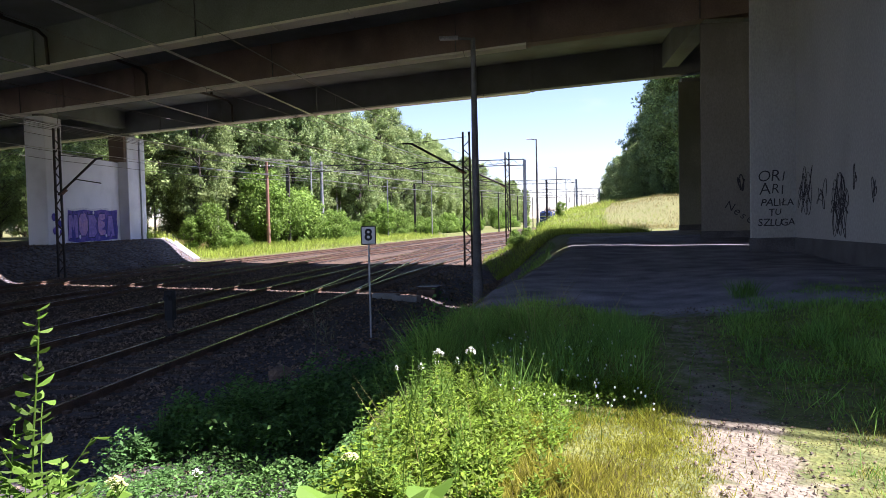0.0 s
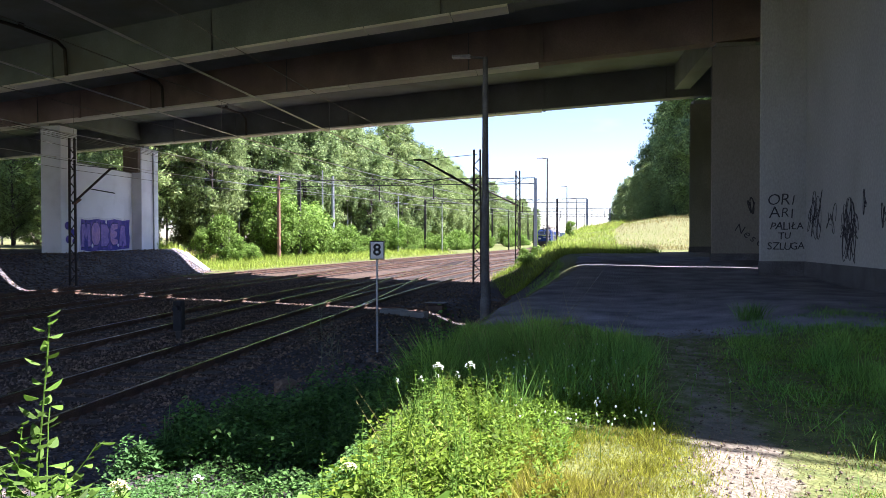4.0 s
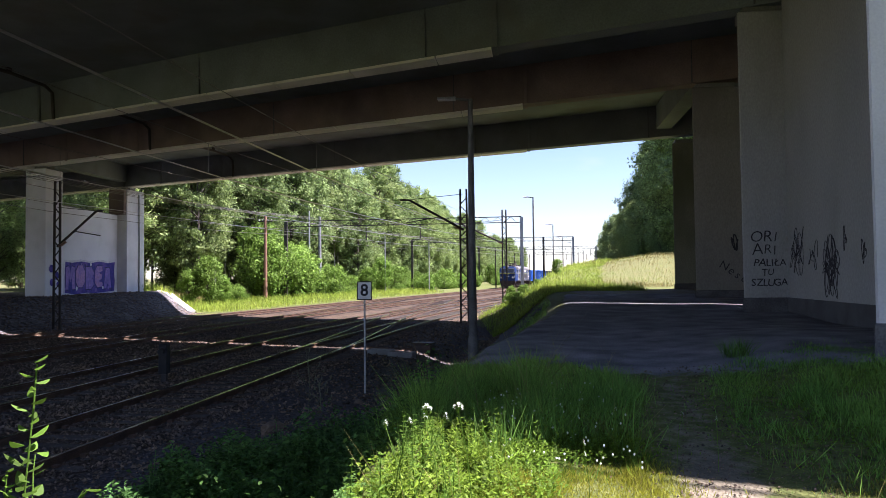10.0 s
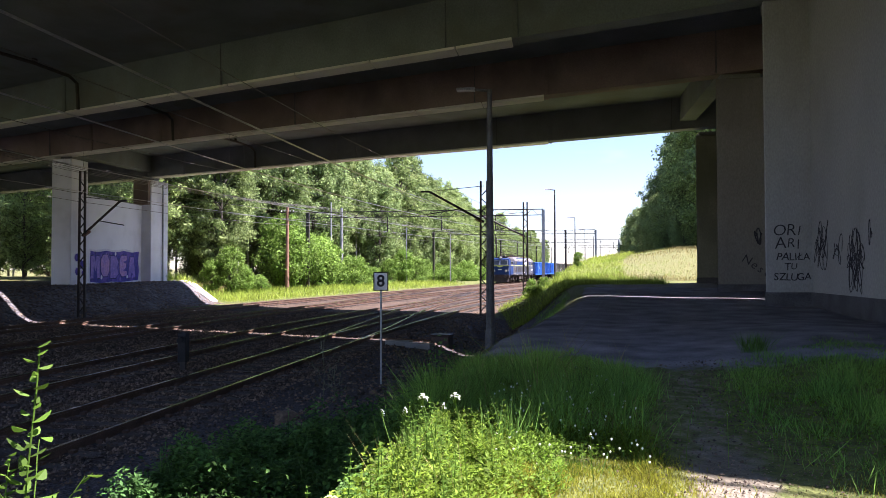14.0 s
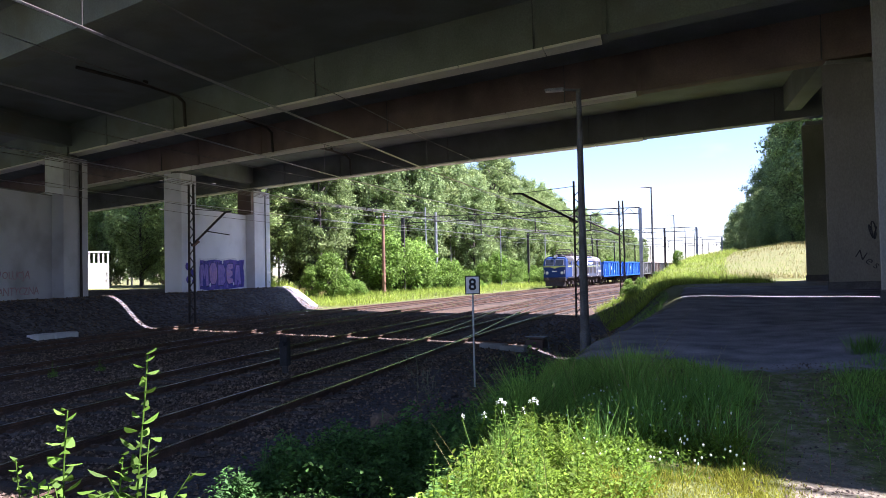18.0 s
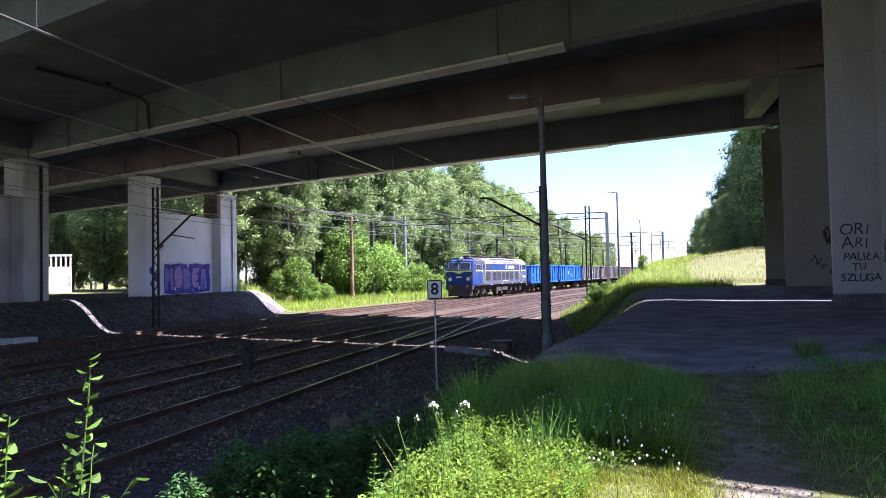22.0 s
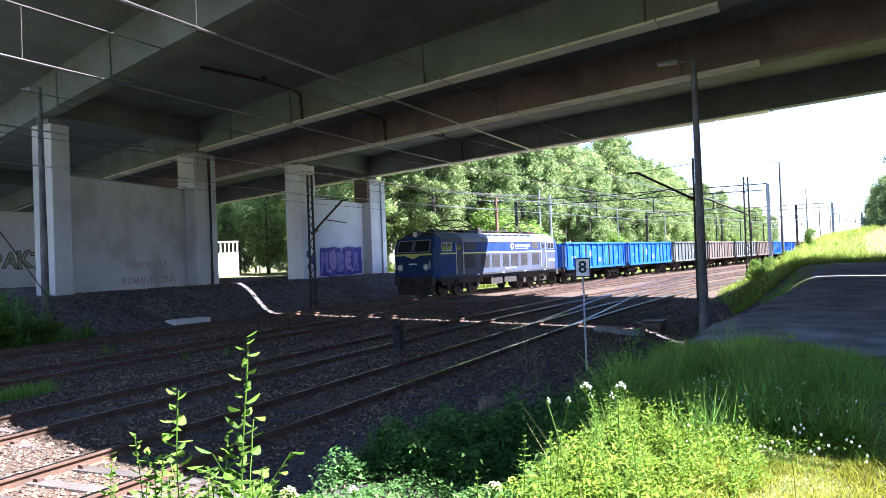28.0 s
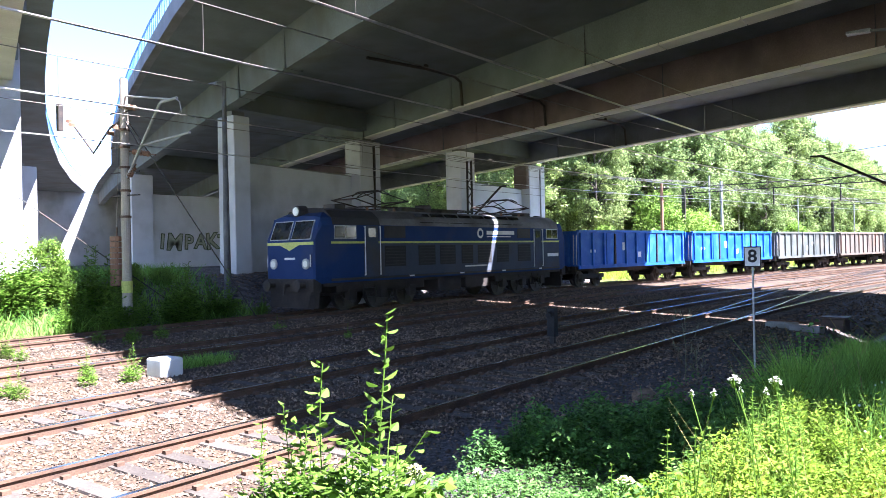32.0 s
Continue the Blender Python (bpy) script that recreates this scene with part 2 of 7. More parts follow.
WAGONGREY = material("wagon_weathered", (0.1, 0.095, 0.08), 0.8, 0, (0.14, 0.11, 0.09), 0.9, 18, 0.08, stain=(0.17, 0.09, 0.06), objvar=0.2)
WAGONPALE = material("wagon_pale", (0.095, 0.112, 0.105), 0.75, 0, (0.07, 0.08, 0.076), 0.9, 18, 0.06, stain=(0.2, 0.17, 0.13), objvar=0.15)
LOADM = material("scrap_load", (0.36, 0.25, 0.16), 0.95, 0, (0.22, 0.15, 0.1), 3, 20, 0.5)
BARK = material("bark", (0.1, 0.085, 0.07), 0.95, 0, (0.06, 0.05, 0.042), 3, 30, 0.4)
BIRCH = material("bark_birch", (0.5, 0.48, 0.44), 0.85, 0, (0.16, 0.14, 0.12), 2.5, 30, 0.2, contrast=(0.5, 0.6))
LEAF = leaf_material("leaf_forest", (0.2, 0.285, 0.095), (0.32, 0.4, 0.14), 0.45)
LEAFDARK = leaf_material("leaf_forest_deep", (0.16, 0.24, 0.085), (0.26, 0.34, 0.125), 0.42)
LEAFB = leaf_material("leaf_bush", (0.12, 0.22, 0.03), (0.21, 0.33, 0.055))
LEAFW = leaf_material("leaf_weed", (0.085, 0.18, 0.02), (0.15, 0.25, 0.03), 0.4)
# grass tone follows the light: lifted for the shaded patch, lowered for the sunlit
GRASS = leaf_material("grass_green", (0.11, 0.26, 0.055), (0.24, 0.39, 0.065), 0.45)
GRASSSUN = leaf_material("grass_sunlit_toned", (0.1, 0.19, 0.018), (0.19, 0.27, 0.024), 0.42)
MEADOW = leaf_material("grass_meadow", (0.2, 0.31, 0.035), (0.38, 0.44, 0.075), 0.5)
TURFY = leaf_material("turf_yellow", (0.25, 0.27, 0.025), (0.38, 0.36, 0.055), 0.45)
# weed leaf again, bluer and darker: the bank's shade put into the colour
WEEDSHADE = leaf_material("leaf_weed_shade", (0.07, 0.175, 0.045), (0.12, 0.24, 0.05), 0.38)
CLOVER = leaf_material("clover_leaf", (0.1, 0.2, 0.014), (0.18, 0.27, 0.022), 0.4)
DRY = leaf_material("grass_dry", (0.2, 0.175, 0.06), (0.29, 0.245, 0.095), 0.3)
STRAW = material("weed_stem", (0.1, 0.12, 0.06), 0.85, 0, (0.15, 0.14, 0.09), 6, 40, 0)
PETAL = material("petal_white", (0.8, 0.82, 0.74), 0.6, 0, (0.72, 0.75, 0.62), 30, 80, 0)
BUD = material("bud_yellow", (0.55, 0.55, 0.2), 0.6, 0, (0.45, 0.5, 0.2), 30, 80, 0)
BLUEPAINT = material("railing_blue", (0.06, 0.16, 0.45), 0.5, 0, (0.08, 0.2, 0.5), 2, 20, 0)


def ground_material():
    """Gravel, asphalt, soil, turf and dry grass, chosen by the sheet's own zone weights."""
    m = bpy.data.materials.new("ground_mixed")
    m.use_nodes = True
    nt = m.node_tree
    n, l = nt.nodes, nt.links
    bsdf = n["Principled BSDF"]
    bsdf.inputs["Roughness"].default_value, bsdf.inputs["Specular IOR Level"].default_value = 0.95, 0.25
    coord = n.new("ShaderNodeTexCoord")

    def tex(scale, detail=5.0, kind="ShaderNodeTexNoise"):
        t = n.new(kind)
        t.inputs["Scale"].default_value = scale
        if kind == "ShaderNodeTexNoise":
            t.inputs["Detail"].default_value = detail
        l.new(coord.outputs["Object"], t.inputs["Vector"])
        return t

    def two(a, b, src, p0=0.35, p1=0.65):
        r = n.new("ShaderNodeValToRGB")
        r.color_ramp.elements[0].position, r.color_ramp.elements[1].position = p0, p1
        r.color_ramp.elements[0].color, r.color_ramp.elements[1].color = (*a, 1), (*b, 1)
        l.new(src, r.inputs[0])
        return r.outputs[0]
    stones, lumps = tex(26.0, kind="ShaderNodeTexVoronoi"), tex(7.0, kind="ShaderNodeTexVoronoi")
    mottle = tex(3.0, 10.0)
    patch, grit, leafy, wide = tex(0.5), tex(45.0, 3.0), tex(6.0), tex(0.12)
    gravel = n.new("ShaderNodeMixRGB")
    gravel.blend_type = 'MULTIPLY'
    gravel.inputs[0].default_value = 0.75
    l.new(two((0.108, 0.076, 0.05), (0.066, 0.049, 0.036), patch.outputs[0]), gravel.inputs[1])
    l.new(two((0.18, 0.18, 0.18), (1.35, 1.28, 1.2), stones.outputs["Color"], 0.0, 0.9), gravel.inputs[2])
    blot = tex(1.7, 8.0)
    asphalt = two((0.1, 0.096, 0.103), (0.26, 0.25, 0.252), blot.outputs[0], 0.32, 0.72)
    soil = two((0.12, 0.105, 0.072), (0.24, 0.21, 0.15), mottle.outputs[0], 0.3, 0.7)
    rubble = n.new("ShaderNodeMixRGB")
    rubble.blend_type = 'MULTIPLY'
    rubble.inputs[0].default_value = 0.9
    l.new(two((0.13, 0.122, 0.124), (0.075, 0.07, 0.073), patch.outputs[0]), rubble.inputs[1])
    l.new(two((0.25, 0.25, 0.25), (2.0, 1.98, 1.95), lumps.outputs["Color"], 0.05, 0.95), rubble.inputs[2])
    turf = two((0.075, 0.095, 0.025), (0.15, 0.165, 0.045), leafy.outputs[0])
    dry = two((0.165, 0.15, 0.06), (0.1, 0.125, 0.035), leafy.outputs[0])
    dark_gravel = two((0.035, 0.032, 0.033), (0.12, 0.11, 0.106), stones.outputs["Color"], 0.1, 1.0)
    out = turf
    for zone, colour in (("dry", dry), ("soil", soil), ("asphalt", asphalt), ("rubble", rubble.outputs[0]), ("gravel", gravel.outputs[0]), ("dark_gravel", dark_gravel)):
        at = n.new("ShaderNodeAttribute")
        at.attribute_name = zone
        add, step, mx = n.new("ShaderNodeMath"), n.new("ShaderNodeMapRange"), n.new("ShaderNodeMixRGB")
        add.operation = 'ADD'
        cen = n.new("ShaderNodeMath")
        cen.operation = 'MULTIPLY_ADD'
        cen.inputs[1].default_value, cen.inputs[2].default_value = 0.9, -0.45
        l.new(leafy.outputs[0], cen.inputs[0])
        l.new(at.outputs["Fac"], add.inputs[0])
        l.new(cen.outputs[0], add.inputs[1])
        step.inputs["From Min"].default_value, step.inputs["From Max"].default_value = 0.38, 0.62
        l.new(add.outputs[0], step.inputs["Value"])
        l.new(step.outputs[0], mx.inputs[0])
        l.new(out, mx.inputs[1])
        l.new(colour, mx.inputs[2])
        out = mx.outputs[0]
    fine = n.new("ShaderNodeMixRGB")
    fine.blend_type = 'OVERLAY'
    fine.inputs[0].default_value = 0.5
    l.new(out, fine.inputs[1])
    l.new(grit.outputs[0], fine.inputs[2])
    l.new(fine.outputs[0], bsdf.inputs["Base Color"])
    bump = n.new("ShaderNodeBump")
    bump.inputs["Strength"].default_value, bump.inputs["Distance"].default_value = 0.6, 0.03
    l.new(stones.outputs["Distance"], bump.inputs["Height"])
    l.new(bump.outputs[0], bsdf.inputs["Normal"])
    return m


GROUND = ground_material()

# ---- mesh helpers ----
class Geo:
    """Collects boxes, tubes and prisms, and makes them one mesh."""

    def __init__(self):
        self.v, self.f = [], []

    def add(self, verts, faces):
        b = len(self.v)
        self.v += [tuple(p) for p in verts]
        self.f += [tuple(b + i for i in f) for f in faces]
        return self

    def box(self, x0, y0, z0, x1, y1, z1, c=0.0):
        """A box; c chamfers its upright edges and top."""
        if c <= 0:
            vs = [(x, y, z) for z in (z0, z1) for x, y in ((x0, y0), (x1, y0), (x1, y1), (x0, y1))]
            return self.add(vs, [(3, 2, 1, 0), (4, 5, 6, 7), (0, 1, 5, 4), (1, 2, 6, 5), (2, 3, 7, 6), (3, 0, 4, 7)])
        def ring(d, z):
            return [(x0 + d, y0, z), (x1 - d, y0, z), (x1, y0 + d, z), (x1, y1 - d, z), (x1 - d, y1, z), (x0 + d, y1, z), (x0, y1 - d, z), (x0, y0 + d, z)]
        top = [(min(max(x, x0 + c), x1 - c), min(max(y, y0 + c), y1 - c), z1) for x, y, z in ring(c, z1)]
        top = [(x0 + 1.6 * c, y0 + c, z1), (x1 - 1.6 * c, y0 + c, z1), (x1 - c, y0 + 1.6 * c, z1), (x1 - c, y1 - 1.6 * c, z1),
               (x1 - 1.6 * c, y1 - c, z1), (x0 + 1.6 * c, y1 - c, z1), (x0 + c, y1 - 1.6 * c, z1), (x0 + c, y0 + 1.6 * c, z1)]
        vs = ring(c, z0) + ring(c, z1 - c) + top
        fs = [tuple(range(7, -1, -1)), tuple(range(16, 24))]
        for k in (0, 8):
            fs += [(k + i, k + (i + 1) % 8, k + 8 + (i + 1) % 8, k + 8 + i) for i in range(8)]
        return self.add(vs, fs)

    def tube(self, p, q, r, r2=None, n=8):
        p, q = Vector(p), Vector(q)
        r2 = r if r2 is None else r2
        w = (q - p).normalized()
        a = w.orthogonal().normalized()
        b = w.cross(a)
        ring = [(math.cos(2 * math.pi * i / n), math.sin(2 * math.pi * i / n)) for i in range(n)]
        vs = [p + r * (c * a + s * b) for c, s in ring] + [q + r2 * (c * a + s * b) for c, s in ring]
        fs = [(i, (i + 1) % n, n + (i + 1) % n, n + i) for i in range(n)] + [tuple(range(n - 1, -1, -1)), tuple(range(n, 2 * n))]
        return self.add(vs, fs)

    def line(self, pts, r, n=5):
        """One unbroken round bar through the points."""
        pts = [Vector(p) for p in pts]
        rings = []
        for i, p in enumerate(pts):
            w = (pts[min(i + 1, len(pts) - 1)] - pts[max(i - 1, 0)]).normalized()
            a = w.cross(Vector((0, 0, 1)))
            a = a.normalized() if a.length > 1e-3 else Vector((1, 0, 0))
            b = w.cross(a)
            rings.append([p + r * (math.cos(2 * math.pi * k / n) * a + math.sin(2 * math.pi * k / n) * b) for k in range(n)])
        return self.loft(rings)

    def beam(self, p, q, w, h):
        """A rectangular bar from p to q, w wide and h high."""
        p, q = Vector(p), Vector(q)
        d = (q - p).normalized()
        s = d.cross(Vector((0, 0, 1)))
        s = (s.normalized() if s.length > 1e-4 else Vector((1, 0, 0))) * w / 2
        u = s.cross(d).normalized() * h / 2
        vs = [e + i * s + j * u for e in (p, q) for i, j in ((-1, -1), (1, -1), (1, 1), (-1, 1))]
        return self.add(vs, [(3, 2, 1, 0), (4, 5, 6, 7), (0, 1, 5, 4), (1, 2, 6, 5), (2, 3, 7, 6), (3, 0, 4, 7)])

    def loft(self, rings, close=True, caps=True):
        k = len(rings[0])
        vs = [p for r in rings for p in r]
        fs = []
        for i in range(len(rings) - 1):
            for j in range(k if close else k - 1):
                fs.append((i * k + j, i * k + (j + 1) % k, (i + 1) * k + (j + 1) % k, (i + 1) * k + j))
        if caps:
            fs += [tuple(range(k - 1, -1, -1)), tuple(range((len(rings) - 1) * k, len(rings) * k))]
        return self.add(vs, fs)

    def mesh(self, name, mat, smooth=False):
        me = bpy.data.meshes.new(name)
        me.from_pydata([tuple(p) for p in self.v], [], self.f)
        me.materials.append(mat)
        bm = bmesh.new()
        bm.from_mesh(me)
        bmesh.ops.recalc_face_normals(bm, faces=bm.faces)
        bm.to_mesh(me)
        bm.free()
        if smooth:
            for poly in me.polygons:
                poly.use_smooth = True
        return me


def part(name, geo, mat, parent, label="", smooth=False):
    ob = new(name, geo.mesh(name, mat, smooth) if isinstance(geo, Geo) else geo)
    ob.parent = parent
    return tagged(ob, label) if label else ob


def thing(name, label, category, group="", kind="", at=(0, 0, 0), rz=0.0):
    ob = new(name)
    ob.empty_display_size = 0.2
    ob.matrix_basis = pose(*at, 0, 0, rz)
    return tagged(ob, label, category, group, kind)


def quads(name, centres, a, b, mat):
    """Many small leaves: rhombic cards bent on their middle, from centres and two half-axes."""
    k = len(centres)
    nrm = np.cross(a, b)
    nrm /= np.linalg.norm(nrm, axis=1, keepdims=True) + 1e-9
    fold = nrm * np.linalg.norm(b, axis=1, keepdims=True) * 0.35
    v = np.stack([centres - a, centres - b * 0.9 + fold, centres + a, centres + b * 0.9 + fold], 1).reshape(-1, 3)
    me = bpy.data.meshes.new(name)
    me.vertices.add(4 * k)
    me.vertices.foreach_set("co", v.astype(np.float32).ravel())
    idx = np.arange(4 * k).reshape(k, 4)
    tri = np.concatenate([idx[:, [0, 1, 2]], idx[:, [0, 2, 3]]], 1).reshape(-1)
    me.loops.add(6 * k)
    me.loops.foreach_set("vertex_index", tri.astype(np.int32))
    me.polygons.add(2 * k)
    me.polygons.foreach_set("loop_start", np.arange(0, 6 * k, 3, dtype=np.int32))
    me.materials.append(mat)
    me.update(calc_edges=True)
    return me


def text_mesh(body, size, mat, extrude=0.004, shear=0.0, bold=0.0):
    cu = bpy.data.curves.new("letters", 'FONT')
    cu.body, cu.size, cu.extrude, cu.shear, cu.offset = body, size, extrude, shear, bold
    cu.align_x, cu.align_y = 'CENTER', 'CENTER'
    cu.resolution_u = 3
    ob = new("letters", cu)
    bpy.context.view_layer.update()
    me = bpy.data.meshes.new_from_object(ob)
    bpy.data.objects.remove(ob)
    me.materials.clear()
    me.materials.append(mat)
    return me

# ---- the lie of the land ----
def smooth(a, b, t):
    t = min(max((t - a) / (b - a), 0.0), 1.0)
    return t * t * (3 - 2 * t)


def bend(y):
    """How far the railway swings to the right as it goes away."""
    if y < 25:
        return 0.0
    if y < 60:
        return 0.165 * (y - 25) ** 2 / 70
    if y < 140:
        return 0.165 * 17.5 + 0.165 * (y - 60)
    return 0.165 * 97.5 + 0.125 * (y - 140)


def slope(y):
    return (bend(y + 0.5) - bend(y - 0.5))


def crest(y):
    """The edge of the road above the line: x and height."""
    x = float(np.interp(y, (5, 10, 12, 16, 19, 21.5, 25.5, 35, 39.5, 44, 50, 60), (5.15, 5.2, 5.15, 5.35, 5.9, 6.4, 7.05, 7.35, 7.0, 5.5, 4.9, 4.6))) + (bend(y) - bend(35) if y > 35 else 0) * 0.8
    pts = [(-40, 0.7), (4, 0.72), (10, 0.92), (15, 1.1), (20, 1.22), (25.5, 1.42), (30, 1.46), (40, 1.5), (47, 1.56), (52, 1.75), (60, 2.3), (72, 2.9), (100, 3.2), (300, 4.0)]
    return x, float(np.interp(y, [p[0] for p in pts], [p[1] for p in pts]))


BED = -0.15


def slope_end(x):
    """Where the stony slope below the far piers stops."""
    return 54.4 + 0.72 * min(max(-17.9 - x, 0), 4.5)


def slope_u(x, y):
    """The far slope runs straight beside the piers, then follows the bend."""
    return x - bend(y) * smooth(58, 76, y)


def height(x, y):
    u = x - bend(y)
    cx, cz = crest(y)
    n = 0.05 * noise.noise((x * 0.5, y * 0.5, 3.0)) + 0.02 * noise.noise((x * 2, y * 2, 1.0))
    far = math.hypot(x, y - 40)
    if u > 2.0:
        t = smooth(max(2.3, cx - bend(y) - 1.0 - 1.4 * smooth(13, 24, y)), cx - bend(y) + 0.1, u)
        broad = smooth(41, 45, y)
        t += broad * (min(max((u - 2.0) / (cx - bend(y) - 1.5), 0), 1) - t)
        foot = 0.28 * smooth(2.0, 2.6, u) * smooth(22, 14, y)
        z = (BED + foot) * (1 - t) + cz * t
        z += (0.13 * min(max(x - cx, 0), 8) + 0.01 * min(max(u - 16, 0), 60)) * smooth(47, 60, y) + 0.21 * smooth(7.5, 10.2, x) * smooth(9, 13, y) * smooth(21, 16, y)
        z += n * (0.6 if u > 6 and y < 40 else 1.3)
        z -= (0.34 + 0.2 * smooth(33, 42, y)) * math.exp(-((u - 3.5) / 0.8) ** 2) * smooth(22.5, 25, y) * smooth(44, 40, y)
    elif slope_u(x, y) < -17.2:
        u = slope_u(x, y)
        end = slope_end(x)
        top = 1.38 * smooth(end + 1.6, end, y) * smooth(-30, 20, y) + 0.1 * smooth(end, end + 9, y)
        z = BED + (top - BED) * smooth(-17.3, -21.6, u) + n
        z += 0.03 * min(max(-u - 24, 0), 40) * smooth(60, 72, y)
    else:
        z = BED + n * 0.35
    return z + 0.4 * noise.noise((x * 0.02, y * 0.02, 5)) * smooth(60, 140, far)


def path_x(y):
    """The trodden path from the verge to the paved yard."""
    return 7.46 + 0.08 * (y - 10)


def build_ground():
    def steps(stops):
        out = []
        for (a, d), (b, _) in zip(stops, stops[1:]):
            out += list(np.arange(a, b - 1e-6, d))
        return out + [stops[-1][0]]
    xs = steps([(-1500, 300), (-300, 40), (-100, 6), (-40, 1.2), (-24, 0.45), (-16, 0.8), (1, 0.28), (9, 0.5), (16, 2), (40, 12), (100, 40), (300, 300), (1500, 1)])
    ys = steps([(-1500, 300), (-300, 40), (-60, 8), (-10, 1.0), (4, 0.3), (20, 0.5), (70, 1.6), (130, 6), (300, 40), (700, 200), (1500, 1)])
    nx, ny = len(xs), len(ys)
    verts, zones = [], {"gravel": [], "asphalt": [], "soil": [], "dry": [], "rubble": [], "dark_gravel": []}
    for y in ys:
        for x in xs:
            z = height(x, y)
            verts.append((x, y, z))
            u = x - bend(y)
            cx, cz = crest(y)
            g = smooth(-17.6, -17.0, u) * smooth(cx - bend(y) - 0.9 - 0.5 * smooth(34, 40, y), cx - bend(y) - 1.7 - 0.5 * smooth(34, 40, y), u) if y < 42 else smooth(-18.5, -17.5, u) * smooth(2.6, 1.6, u)
            zones["gravel"].append(g)
            zones["dark_gravel"].append(0.9 * smooth(0.2, 1.2, u) * smooth(46, 38, y) * smooth(cx - bend(y) - 0.5, cx - bend(y) - 1.2, u))
            a = smooth(cx - 0.25, cx + 0.1, x) * smooth(13.4, 15.2, y + 0.12 * (x - 6)) * smooth(37, 34, y)
            zones["asphalt"].append(a)
            zones["rubble"].append(smooth(-16.7, -17.2, x) * smooth(slope_end(x) + 0.5, slope_end(x), y) * smooth(17, 21, y))
            # path soil gives way to turf past the shadow edge, darkening the shaded part
            path = 0.85 * math.exp(-((x - path_x(y)) / 0.36) ** 2) * (smooth(11.2, 10.0, y) + 0.62 * smooth(10.0, 11.2, y) * smooth(16, 13, y))
            s = max(path, 
                    0.3 * smooth(1.8, 2.6, u) * smooth(24, 12, y) * smooth(cx - bend(y) - 0.2, cx - bend(y) - 1.2, u),
                    0.46 * smooth(9.2, 11.2, x) * smooth(15.5, 17.5, y) * smooth(26, 23, y),
                    smooth(33, 36, y) * smooth(44.5, 42, y) * smooth(cx, cx + 1, x) * 0.8, 0.55 * smooth(2.2, 3, u) * smooth(30, 26, y) * smooth(18, 22, y))
            zones["soil"].append(s)
            d = smooth(44, 49, y) * smooth(cx + 2.6, cx + 5.0, x) * 0.85
            d = max(d, 0.75 * smooth(-24, -30, u) * smooth(62, 68, y), 0.3 * smooth(5.5, 7, x) * smooth(12.5, 10, y))
            zones["dry"].append(d)
    faces = [(j * nx + i, j * nx + i + 1, (j + 1) * nx + i + 1, (j + 1) * nx + i) for j in range(ny - 1) for i in range(nx - 1)]
    me = bpy.data.meshes.new("ground")
    me.from_pydata(verts, [], faces)
    me.materials.append(GROUND)
    for k, vals in zones.items():
        at = me.attributes.new(k, 'FLOAT', 'POINT')
        at.data.foreach_set("value", np.array(vals, np.float32))
    for p in me.polygons:
        p.use_smooth = True
    return tagged(new("ground", me), "gravel track bed, worn asphalt and grassy banks", "ground", kind="structure")


build_ground()

# ---- tracks ----
def track_line(u, y0, y1, step=1.5, shift=lambda y: 0.0):
    pts = []
    y = y0
    while y <= y1 + 1e-6:
        pts.append((u + bend(y) + shift(y), y))
        y += step
    return pts


def rail_geo(pts, off):
    """A flat-bottomed rail swept along a plan line, off to one side; foot-web-head, and the bright running band apart."""
    prof = [(-0.07, -0.17), (0.07, -0.17), (0.07, -0.15), (0.012, -0.135), (0.012, -0.045), (0.036, -0.035), (0.036, -0.004), (-0.036, -0.004), (-0.036, -0.035), (-0.012, -0.045), (-0.012, -0.135), (-0.07, -0.15)]
    top = [(-0.03, -0.0045), (0.03, -0.0045), (0.03, 0.0), (-0.03, 0.0)]
    a, b = [], []
    for i, (x, y) in enumerate(pts):
        p, q = pts[max(i - 1, 0)], pts[min(i + 1, len(pts) - 1)]
        d = Vector((q[0] - p[0], q[1] - p[1])).normalized()
        nx, ny = d.y, -d.x
        a.append([(x + nx * (off + s), y + ny * (off + s), z) for s, z in prof])
        b.append([(x + nx * (off + s), y + ny * (off + s), z) for s, z in top])
    return Geo().loft(a), Geo().loft(b)


